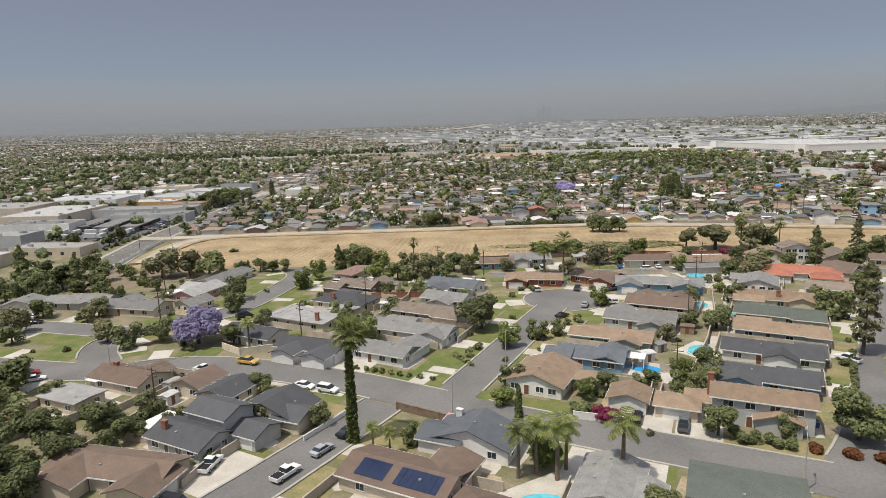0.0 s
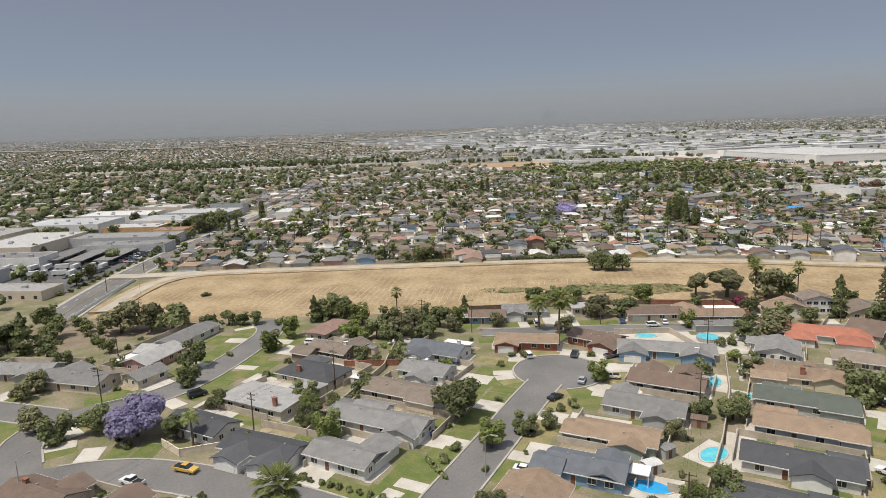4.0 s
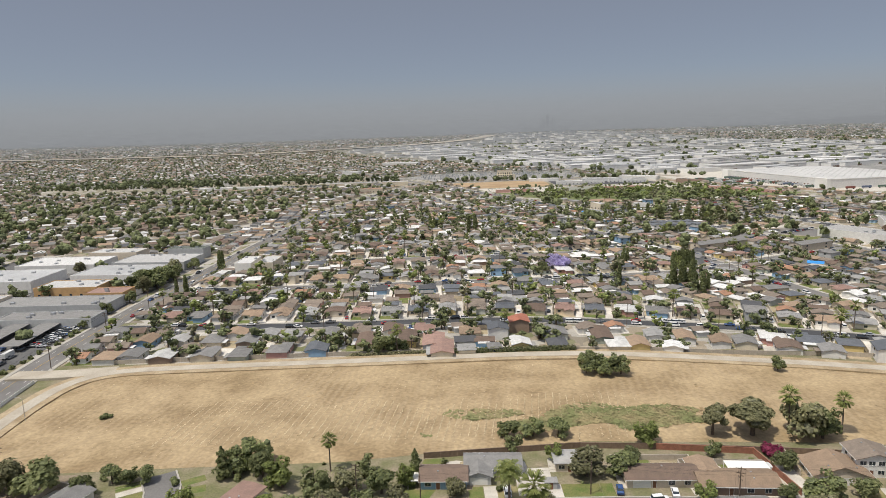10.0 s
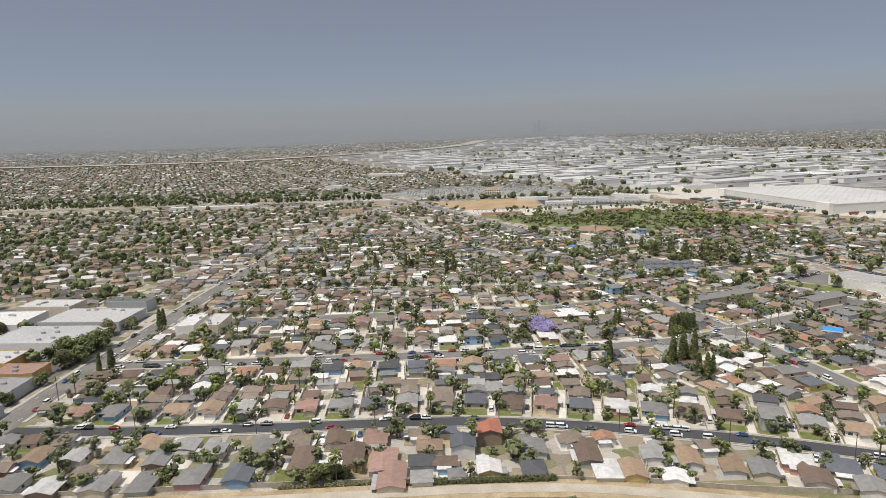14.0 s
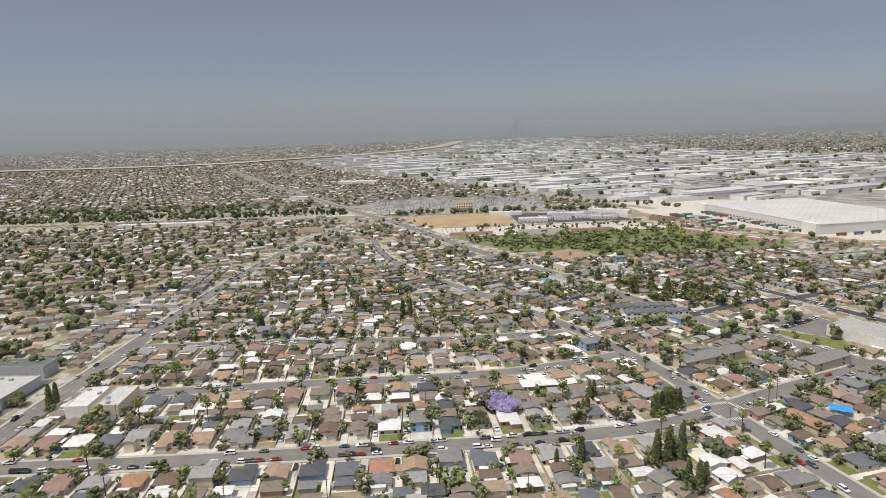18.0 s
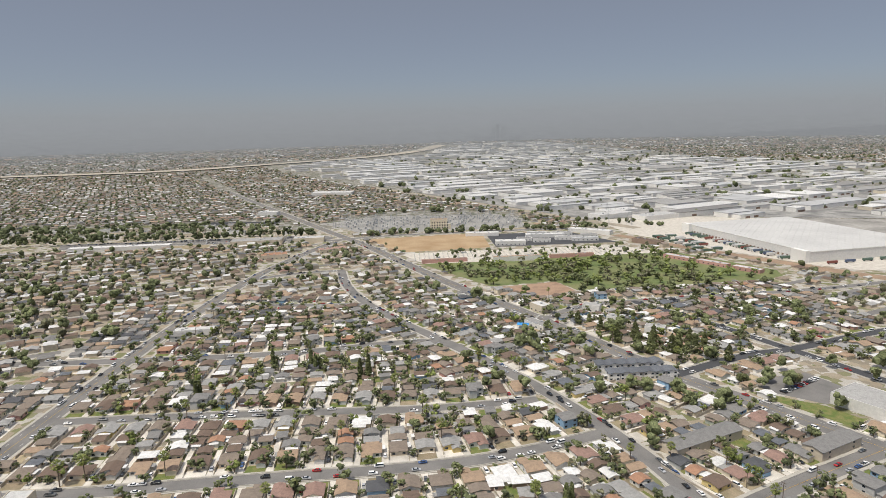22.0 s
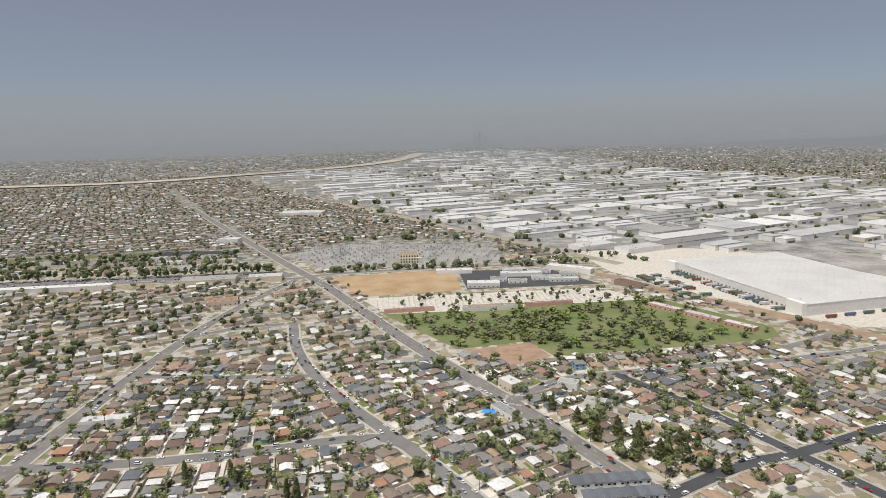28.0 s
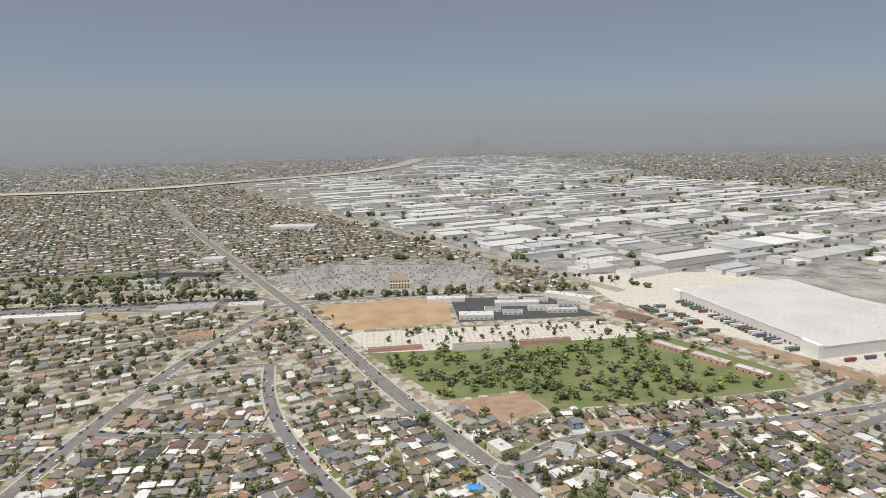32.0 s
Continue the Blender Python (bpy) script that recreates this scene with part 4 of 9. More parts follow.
def cone_tree(name, seed, h, r, n, size, leaf, label, base=0.06, power=0.8, airy=0.0):
    rng = np.random.default_rng(seed)
    t = rng.random(n) ** 1.3
    zz = h * (base + (1 - base) * t)
    prof = r * np.minimum(1, (t + 0.04) * 9) * (1 - t) ** power
    a = rng.uniform(0, 2 * math.pi, n)
    rad = prof * (0.65 + 0.4 * rng.random(n)) * (1 + 0.2 * np.sin(a * 3 + zz))
    if airy:
        keep = np.sin(a * 2 + zz * 1.7) + np.cos(zz * 2.9 - a) > -1.2 + airy * rad / r * 1.6
        a, zz, rad, n = a[keep], zz[keep], rad[keep] * (1 + 0.35 * np.sin(zz[keep] * 1.9)), int(keep.sum())
    c = np.column_stack([rad * np.cos(a), rad * np.sin(a), zz])
    nrm = np.column_stack([np.cos(a), np.sin(a), np.full(n, 0.3)]) + rng.normal(size=(n, 3)) * 0.5
    nrm /= np.linalg.norm(nrm, axis=1)[:, None]
    ax = np.cross(nrm, rng.normal(size=(n, 3)))
    ax /= np.linalg.norm(ax, axis=1)[:, None]
    s = (size * (0.6 + 0.8 * rng.random(n)))[:, None]
    root = thing(name, pose(0, 0, -50), label, "tree", kind="")
    tr = Soup()
    tr.tube((0, 0, -0.1), (0, 0, h * 0.8), 0.02 * h + 0.05, 0.03, 7)
    part("trunk", tr, M["bark"], root)
    part("crown", quads("crown", c, ax * s, np.cross(nrm, ax) * s, M[leaf]), None, root)
    return root


def palm_tree(name, seed, h, fronds, flen, label, feather=False, ivy=False, droop=1.0):
    rng = np.random.default_rng(seed)
    root = thing(name, pose(0, 0, -50), label, "palm")
    tr = Soup()
    bend = rng.uniform(-0.02, 0.02, 2) * h
    pts = [Vector((bend[0] * (k / 6) ** 2, bend[1] * (k / 6) ** 2, h * k / 6 - (0.1 if k == 0 else 0))) for k in range(7)]
    for k in range(6):
        tr.tube(pts[k], pts[k + 1], 0.34 - 0.025 * k, 0.34 - 0.025 * (k + 1), 9, k in (0, 5))
    part("trunk", tr, M["palm_bark"], root)
    top = pts[-1]
    C, A, B = [], [], []
    for i in range(fronds):
        az = 2.4 * i + rng.uniform(-0.2, 0.2)
        el = 1.25 - 1.9 * (i / fronds) * droop + rng.uniform(-0.1, 0.1)
        d = Vector((math.cos(az) * math.cos(el), math.sin(az) * math.cos(el), math.sin(el)))
        side = Vector((-math.sin(az), math.cos(az), 0))
        L = flen * rng.uniform(0.85, 1.1)
        steps = 9 if feather else 5
        p = top.copy()
        for k in range(steps):
            d2 = (d + Vector((0, 0, -0.14 * k * (1.0 if feather else 0.9)))).normalized()
            q = p + d2 * L / steps
            mid = (p + q) / 2
            if feather:
                for sgn in (1, -1):
                    wdt = 0.4 * math.sin(math.pi * (k + 1) / (steps + 1)) + 0.12
                    lf = (side * sgn + Vector((0, 0, -0.35)) + d2 * 0.5).normalized()
                    C.append(mid + lf * wdt * 0.9)
                    A.append(d2 * L / steps * 0.33)
                    B.append(lf * wdt)
                C.append(mid), A.append(d2 * L / steps * 0.5), B.append(side * 0.06)
            else:
                if k < 3:
                    C.append(mid), A.append(d2 * L / steps * 0.5), B.append(side * 0.05)
                else:
                    for f in (-1.0, -0.6, -0.2, 0.2, 0.6, 1.0):
                        ff = (d2 + side * f * 0.95 + Vector((0, 0, -0.12))).normalized()
                        C.append(p + ff * L * 0.24), A.append(ff * L * 0.26), B.append(ff.cross(Vector((0, 0, 1))).normalized() * 0.11)
            p = q
    part("crown", quads("crown", np.array([list(v) for v in C]), np.array([list(v) for v in A]), np.array([list(v) for v in B]), M["leaf_palm"]), None, root)
    if not feather:
        sk = np.random.default_rng(seed + 5)
        n = 160
        a = sk.uniform(0, 2 * math.pi, n)
        zz = h - sk.uniform(0.1, 2.2, n)
        r = 0.4 + 0.35 * (h - zz)
        c = np.column_stack([top.x + r * np.cos(a) * 0.8, top.y + r * np.sin(a) * 0.8, zz])
        u = np.column_stack([np.cos(a) * 0.25, np.sin(a) * 0.25, np.full(n, -0.6)])
        v = np.column_stack([-np.sin(a), np.cos(a), np.zeros(n)]) * 0.12
        part("dead_skirt", quads("dead_skirt", c, u, v, M["palm_bark"]), None, root, "dry brown hanging fronds")
    if ivy:
        n = 1500
        a = rng.uniform(0, 2 * math.pi, n)
        zz = h * 0.86 * rng.random(n)
        r = (1.0 - 0.6 * zz / h) * (0.55 + 0.45 * rng.random(n)) * 1.15
        c = np.column_stack([r * np.cos(a), r * np.sin(a), zz])
        u = rng.normal(size=(n, 3)) * 0.15
        v = np.cross(u, rng.normal(size=(n, 3)))
        v = v / np.linalg.norm(v, axis=1)[:, None] * 0.2
        part("ivy", quads("ivy", c, u, v, M["ivy"]), None, root, "dense ivy round the trunk")
    return root


def hide_proto(ob):
    """Takes a pattern out of the scene once its copies stand."""
    for o in (*ob.children_recursive, ob):
        bpy.data.objects.remove(o)


PROTO = {}
DENSE = dict(n=2600, size=0.30)
for i, (leaf, word) in enumerate((("leaf_mid", "leafy green"), ("leaf_dark", "dense dark green"), ("leaf_bright", "bright green"), ("leaf_olive", "dusty olive"))):
    for far, n, size in (("", 3400, 0.19), ("off_", 1300, 0.28)):
        PROTO[far + "near_" + leaf] = broad_tree("broadleaf_tree", 20 + i, 9.0, 4.3, n, size, leaf, f"{word} broadleaf tree with a rounded uneven crown", 13, 0.2, 84 if not far else 34)
        PROTO[far + "near2_" + leaf] = broad_tree("broadleaf_tree", 60 + i, 8.0, 4.1, int(n * 0.9), size, leaf, f"{word} spreading broadleaf tree by a yard", 12, 0.16, 80 if not far else 32)
    PROTO["mid_" + leaf] = broad_tree("broadleaf_tree", 40 + i, 8.0, 3.7, 26, 0.45, leaf, f"{word} yard tree between houses", 7, 0.16, 14)
    PROTO["mid2_" + leaf] = broad_tree("broadleaf_tree", 80 + i, 6.5, 3.0, 20, 0.4, leaf, f"{word} small yard tree", 5, 0.12, 12)
PROTO["jacaranda"] = broad_tree("jacaranda_tree", 3, 8.5, 5.6, 5200, 0.23, "petal_violet", "jacaranda tree in full violet bloom", 12, 0.34)
PROTO["eucalyptus"] = broad_tree("eucalyptus_tree", 9, 13.0, 4.8, 2800, 0.31, "leaf_olive", "tall dusty olive eucalyptus with open crown", 10, 0.42)
PROTO["dry_eucalyptus"] = broad_tree("eucalyptus_tree", 10, 14.0, 5.0, 1500, 0.34, "leaf_brown", "tall brown-leaved eucalyptus with a ragged crown", 11, 0.3, 40)
PROTO["tall_pine"] = cone_tree("pine_tree", 11, 26.0, 3.7, 5200, 0.24, "leaf_olive", "very tall dark pine with irregular open crown", 0.16, 0.45, 1.0)
PROTO["conifer"] = cone_tree("conifer_tree", 12, 13.0, 3.2, 1500, 0.34, "leaf_mid", "dark conical conifer tree", 0.08, 0.7, 0.6)
PROTO["cypress"] = cone_tree("cypress_tree", 13, 14.0, 1.5, 900, 0.34, "leaf_dark", "slim dark columnar cypress", 0.02, 0.35)
PROTO["fan_palm"] = palm_tree("fan_palm", 14, 13.0, 34, 2.7, "tall fan palm with dead skirt")
PROTO["tall_fan_palm"] = palm_tree("fan_palm", 15, 21.0, 44, 2.9, "very tall fan palm with trunk wrapped in ivy", False, True)
PROTO["queen_palm"] = palm_tree("queen_palm", 16, 8.0, 17, 2.7, "feathery queen palm beside the yard", True)
PROTO["date_palm"] = palm_tree("date_palm", 17, 8.5, 40, 3.6, "broad date palm with dense feather crown", True)
PROTO["bougainvillea"] = broad_tree("bougainvillea", 18, 3.2, 3.0, 1300, 0.22, "petal_magenta", "magenta bougainvillea bush in bloom", 7, 0.1)
PROTO["shrub"] = broad_tree("shrub", 19, 2.0, 1.5, 330, 0.24, "leaf_mid", "rounded green garden shrub", 5, 0.05, 0)
PROTO["shrub_dark"] = broad_tree("shrub", 23, 2.6, 1.8, 400, 0.26, "leaf_dark", "dark green garden bush", 5, 0.05, 0)
PROTO["shrub_rust"] = broad_tree("shrub", 24, 1.8, 2.4, 700, 0.22, "leaf_rust", "rust-red flowering ground shrub", 6, 0.05)


def plant(kind, x, y, h=None, rot=None, z=0.0, wide=1.0, joined=None):
    ob = PROTO["off_" + kind if kind.startswith("near") and (y > 180 or abs(x) > 80) else kind]
    base = dict(jacaranda=8.5, eucalyptus=13, dry_eucalyptus=14, tall_pine=26, conifer=13, cypress=14, fan_palm=13, tall_fan_palm=21, queen_palm=8, date_palm=8.5, bougainvillea=3.2, shrub=2.0, shrub_dark=2.6, shrub_rust=1.8).get(kind)
    if base is None:
        base = {"near_": 9.0, "near2": 8.0, "mid_l": 8.0, "mid2_": 6.5}[kind[:5]]
    k = (h or base) / base
    m = pose(x, y, z, 0, 0, RN.uniform(0, 360) if rot is None else rot) @ Matrix.Diagonal((k * wide, k * wide, k, 1))
    TAKEN.append((x, y, 1.2))
    if joined is not None:
        return joined.add(ob, m)
    return copy_thing(ob, m)


# ---- cars ----
def car(kind, paint, label, plain=False):
    root = thing("car" if kind != "pickup" else "pickup_truck", pose(0, 0, -50), label, "car" if kind != "pickup" else "truck")
    L, W, H = dict(sedan=(4.7, 1.8, 1.42), suv=(4.8, 1.9, 1.75), pickup=(5.5, 1.95, 1.8), van=(5.0, 1.95, 2.0))[kind]
    prof = dict(sedan=[(-2.3, 0.35), (2.3, 0.35), (2.35, 0.65), (1.2, 0.92), (-1.7, 0.98), (-2.35, 0.9)], suv=[(-2.35, 0.4), (2.35, 0.4), (2.4, 0.8), (1.25, 1.05), (-2.4, 1.1)],
                pickup=[(-2.7, 0.45), (2.7, 0.45), (2.75, 0.9), (1.4, 1.12), (-2.75, 1.1)], van=[(-2.45, 0.4), (2.45, 0.4), (2.5, 0.9), (1.9, 1.15), (-2.5, 1.2)])[kind]
    b = Soup()
    n = len(prof)
    rows = [(-W / 2, 0.0), (-W / 2 + 0.06, 0.06), (W / 2 - 0.06, 0.06), (W / 2, 0.0)]
    b.add([(x, yy, z - (0.05 if e == 0 and z > 0.6 else 0)) for yy, e in rows for x, z in prof], [tuple(j * n + q for q in ((i + 1) % n, i, n + i, n + (i + 1) % n)) for j in range(3) for i in range(n)] + [tuple(range(n)), tuple(range(4 * n - 1, 3 * n - 1, -1))])
    body = part("body", b, M["car_" + paint], root)
    a0, a1, c0, c1, zb = dict(sedan=(-1.75, 1.2, -1.05, 0.35, 0.93), suv=(-2.3, 1.25, -2.0, 0.55, 1.06), pickup=(-0.7, 1.4, -0.45, 0.65, 1.1), van=(-2.45, 1.9, -2.3, 1.0, 1.16))[kind]
    w2 = W / 2 - 0.08
    c = Soup()
    c.add([(a0, -w2, zb), (a1, -w2, zb), (a1, w2, zb), (a0, w2, zb), (c0, -w2 + 0.2, H - 0.06), (c1, -w2 + 0.2, H - 0.06), (c1, w2 - 0.2, H - 0.06), (c0, w2 - 0.2, H - 0.06)], [(0, 1, 5, 4), (1, 2, 6, 5), (2, 3, 7, 6), (3, 0, 4, 7)])
    part("window_glass", c, M["pane"], root)
    rf = Soup()
    rf.box(c0 - 0.05, c1 + 0.05, -w2 + 0.17, w2 - 0.17, H - 0.07, H)
    part("car_roof", rf, M["car_" + paint], body)
    if kind == "pickup":
        bed = Soup()
        bed.box(-2.6, -0.8, -W / 2 + 0.12, W / 2 - 0.12, 1.1, 1.125)
        part("truck_bed", bed, M["rubber"], body)
    tyre = Soup()
    tyre.tube((0, -0.12, 0), (0, 0.12, 0), 0.34, 0.34, 12)
    tm = tyre.mesh("wheel", M["rubber"], False)
    hub = Soup()
    hub.tube((0, -0.13, 0), (0, 0.13, 0), 0.2, 0.2, 10)
    hm = hub.mesh("rim", M["rim"])
    for sx in (-0.3, 0.3):
        for sy in (-1, 1):
            wh = part("wheel", tm, None, root)
            wh.location = (sx * L * 1.02, sy * (W / 2 - 0.1), 0.34)
            if not plain:
                part("rim", hm, None, wh)
    return root


CARS = {}
for kind, paint, label in (("sedan", "silver", "silver sedan parked at the kerb"), ("sedan", "black", "black sedan parked on the street"), ("sedan", "white", "white sedan parked by a house"), ("sedan", "red", "red sedan parked at the kerb"), ("sedan", "grey", "dark grey sedan on the road"),
                           ("suv", "black", "black sport utility car on a driveway"), ("suv", "white", "white sport utility car at the kerb"), ("pickup", "white", "white pickup truck parked on the street"), ("pickup", "grey", "dark grey pickup truck on a driveway"),
                           ("van", "black", "dark minivan parked at the kerb"), ("pickup", "yellow", "old yellow work truck beside a garden wall"), ("van", "white", "white work van parked beside the street"), ("sedan", "blue", "dark blue sedan parked at the kerb")):
    CARS[kind + "_" + paint] = car(kind, paint, label)
    CARS["far_" + kind + "_" + paint] = car(kind, paint, label, True)


def park(kind, x, y, rot, z=0.15):
    TAKEN.append((x, y, 2.0))
    return copy_thing(CARS[kind], pose(x, y, z, 0, 0, rot))

# ---- the near neighbourhood, house by house ----
T = -24.0
NS, NN, NW, NE = -114.0, 66.0, -24.0, 156.0     # facing main street from the north, from the south; the cul-de-sac from west, from east
house(-54, 95, -104, 21, 8, "brown", "beige", wings=[(8, -2.5, 8, 8, "y", 1), (-6, -3, 8, 7, "y", 1)], garage=(0, 4.9, 0, "e"), where=" on the bottom street", size=1.0)
house(-46, 105, -118, 13, 8, "dark", "grey", wings=[(1.2, 6, 10, 7, "x", 2), (9, 4.7, 6.5, 6.5, "x", 1)], garage=(0, 4.6, 1), chimney=(-4, -2), patio=(-9, 1.5, 6, 7), where=" and white patio cover", size=1.0)
house(-33, 116, NN, 14, 12, "dark", "cream", axis="y", wings=[(-6, 2, 7, 9, "x", 1)], where=" behind a garden")
house(-46, 125, NN, 9, 12, "dark", "cream", axis="y")
house(-54, 130.5, NN, 8.5, 11, "brown", "cream", axis="y")
house(-71, 134, NN, 17, 11, "brown", "beige", wings=[(-3, -6, 8, 6, "y", 1)], patio=(6, 6, 4, 3), chimney=(4, 0))
house(-78, 124, NN, 12, 9, "lightgrey", "beige", flat=True)
house(-86, 109, -30, 14, 10, "brown", "beige")
house(-136, 199, -85, 12, 10, "grey", "white", axis="y", garage=(2, 4.6))
house(-119, 202, -95, 20, 9, "grey", "grey", wings=[(6, -5, 7, 6, "y", 1)])
house(-98, 194, -105, 20, 10, "grey", "beige", wings=[(-6, 5, 8, 7, "y", 1)])
house(-84, 211, -18, 16, 10, "lightgrey", "rose", wings=[(4, 5, 8, 8, "y", 1)], patio=(-4, 7.5, 6, 4))
house(-82, 231, -18, 22, 9, "grey", "white")
house(-80, 196, 150, 9, 8, "grey", "beige")
house(-51, 163, -118, 16, 8, "dark", "white", where="", size=1.0)
house(-40, 177, -118, 20, 11, "lightgrey", "cream", flat=True, wings=[(6, 7, 8, 5, "x", 1)], chimney=(7, -4), where=" with skylights", size=1.0)
house(-33, 151, NS, 17, 9, "dark", "white", wings=[(-3.5, -5, 6.5, 8, "y", 1), (5, -5, 6.5, 8, "y", 1)], garage=(0, 4.8, 0), windows=False, where=" and double garage")
house(-31, 194, -118, 18, 11, "dark", "cream", hip=True, wings=[(-5, 5, 8, 5, "x", 1)], chimney=(-2, -4), size=1.0)
house(-29, 213, -118, 14, 8, "taupe", "brown", wings=[(4, 4, 7, 7, "y", 1), (-6, -4, 7, 6, "x", 1)], chimney=(5, 0), size=1.0)
house(-34, 234, NE, 15, 8, "pink", "beige", flat=True)
house(-15, 147, -118, 15, 7.5, "grey", "white", wings=[(4.5, 3, 7, 9, "y", 1)], chimney=None, where=" on a lawn", size=1.0)
house(-9, 163, -116, 24, 8, "grey", "white", wings=[(8, -2, 8, 8, "y", 1), (-5, 3, 9, 6, "x", 1)], garage=(0, 4.9, 0, "e"), size=1.0)
house(-19, 170, NW, 7, 5, "grey", "grey", hip=True, windows=False, where=", a small back building")
house(-4, 179, -118, 21, 8.5, "taupe", "beige", wings=[(7, -2, 8, 7, "x", 1)], garage=(0, 4.9, 0, "e"), patio=(-11.5, 1, 4, 5), size=1.0)
house(1, 194, -118, 14, 8.5, "grey", "white", wings=[(1, -4, 7, 6, "y", 1)], patio=(-6, 5, 6, 3), size=1.0)
house(4, 210, -118, 17, 10, "bluegrey", "white", wings=[(-3, -5, 7, 6, "y", 1)], patio=(3, 7, 9, 4), chimney=(6, 2), size=1.0)
house(32, 217, -100, 18, 9, "tan", "brick", wings=[(-6, -5, 7, 7, "y", 1)], garage=(0, 4.6, 0), where="")
house(54, 217, -128, 15, 10, "brown", "brick", wings=[(5, -6, 8, 8, "y", 1)], garage=(0, 4.6, 0))
house(72, 206, -106, 27, 8.5, "grey", "blue", wings=[(-9.5, -3.5, 8, 8, "y", 1), (8, -3, 8.5, 7, "y", 1)], garage=(0, 4.9, 0), chimney=(8, -7), where=" and white chimney", size=1.0)
house(64, 181, -118, 18, 9, "brown", "beige", wings=[(-5, 3, 8, 8, "y", 1), (4, 5, 7, 6, "y", 1)], garage=(0, 4.6, 0, "w"), size=1.0)
house(54, 167, -118, 18, 8.5, "grey", "grey", wings=[(-6.5, 3, 6, 7, "y", 1), (4, -4, 7, 5, "y", 1)], garage=(0, 4.6, 0, "w"), size=1.0)
house(43.5, 153, -116, 17, 8, "tan", "sage", wings=[(-8.5, -1, 5.5, 6.5, "x", 1), (3, -3, 7, 5, "y", 1)], garage=(0, 4.6, 0, "w"), size=1.0)
house(34, 140, -115, 15, 8, "bluegrey", "blue", wings=[(4, 1, 6, 10, "y", 1), (-7, -2, 6, 7, "x", 1)], garage=(0, 4.6, 1, "w"), patio=(9.5, 2, 4.5, 4), size=1.0)
house(21, 129, -118, 12, 13.5, "tan", "white", axis="y", patio=(8.5, 2, 5, 6, "roof_tan"), where=" on the corner lawn", size=1.0)
house(36, 117, NS, 8, 9, "tan", "white", axis="y", garage=(0, 5.0), windows=False, where=", a detached garage")
house(44, 113, NS, 8.5, 8, "tan", "beige", hip=True, garage=(0, 5.0), windows=False, where=", a low garage")
house(58, 109, NS, 19, 9, "tan", "grey", storeys=2, wings=[(-11, 3, 8, 7, "x", 1), (3, -5, 9, 4, "y", 1)], chimney=(-10, 2), where="")
house(66, 125, -118, 20, 8.5, "dark", "blue", wings=[(-4, -3, 8, 6, "y", 1), (7, 2, 8, 7, "x", 1)], garage=(0, 4.9, 1, "e"), size=1.0)
house(75.5, 139.5, -118, 20, 8.5, "dark", "white", wings=[(2, -3, 7, 5, "y", 1), (8, 2, 6, 8, "x", 1)], garage=(0, 4.9, 1, "e"), size=1.0)
house(85, 154, -118, 20, 8.5, "tan", "grey", wings=[(-6, 3, 8, 6, "x", 1), (8.5, -1, 5, 7, "x", 1)], garage=(0, 4.9, 1, "e"), size=1.0)
house(92, 167.5, -118, 21, 8.5, "green", "grey", wings=[(7, -2, 8, 7, "x", 1), (-5, 3, 8, 5, "x", 1)], garage=(0, 4.9, 0, "e"), size=1.0)
house(98, 184, -114, 22, 8.5, "tan", "beige", wings=[(8, -2, 7, 7, "y", 1), (-6, -3, 8, 5, "x", 1)], garage=(0, 4.6, 0, "e"), chimney=(2, -3), size=1.0)
house(104, 203, -118, 11, 13, "grey", "white", axis="y", wings=[(-5, 3, 7, 6, "x", 1)], size=1.0)
house(125, 216, -115, 24, 10, "red", "white", hip=True, wings=[(-7, -5, 8, 7, "y", 1), (7, -5.5, 9, 8, "y", 1)], garage=(0, 4.9, 1), size=1.0)
house(140, 219, -40, 16, 10, "brown", "beige", hip=True)
house(5, 102, NN, 16, 11, "bluegrey", "white", axis="y", wings=[(6, 2, 9, 9, "x", 1)], chimney=(5, -4), patio=(7, -6, 4, 4, "wall_rose"))
house(-7, 90, 62, 19, 10, "brown", "beige", wings=[(-6, -4, 8, 7, "y", 1)], solar=((-8.2, 0.9, 7, 2), (1.4, 0.9, 5, 2)), size=0.95)
house(6, 79, 60, 14, 10, "brown", "beige", hip=True)
house(24, 86, NN, 10, 17, "lightgrey", "white", axis="y", wings=[(-6, 2, 6, 8, "y", 1)], garage=(0, 4.6))
house(43, 83, NN, 17, 13, "green", "grey", flat=True, garage=(-4, 4.9))
house(-66, 76, -30, 16, 10, "brown", "beige")
house(21, 245, -92, 12, 9, "brown", "blue", patio=(-7, -2, 5, 5))
house(35, 251, -92, 15, 9, "grey", "grey", wings=[(-4, -6, 7, 7, "y", 1)], garage=(0, 4.6, 0))
house(58, 252, -92, 10, 8, "lightgrey", "beige", flat=True)
house(80, 243, -92, 17, 8, "brown", "beige", garage=(-5, 4.6))
house(99, 239, -94, 18, 9, "tan", "brown", wings=[(-6, 6, 7, 8, "y", 1)], patio=(5, 7, 10, 5))
house(95.5, 227.5, 88, 12, 5, "grey", "grey", windows=False)
house(128, 243, -98, 13, 10, "tan", "beige", axis="y", garage=(0, 4.6))
house(139, 246, -98, 9, 9, "taupe", "white", storeys=2, axis="y")
house(152, 238, -98, 12, 10, "taupe", "beige", axis="y")
house(121, 193, -118, 12, 8, "taupe", "beige", size=1.0)
house(168, 232, -105, 14, 9, "brown", "beige")
house(160, 205, -50, 15, 10, "grey", "white")

# front lawns, driveways and patios
def free_spot(x, y, r):
    return all(math.hypot(x - a, y - b) > r + q for a, b, q in TAKEN)


PADS = Soup(), Soup(), Soup(), Soup()


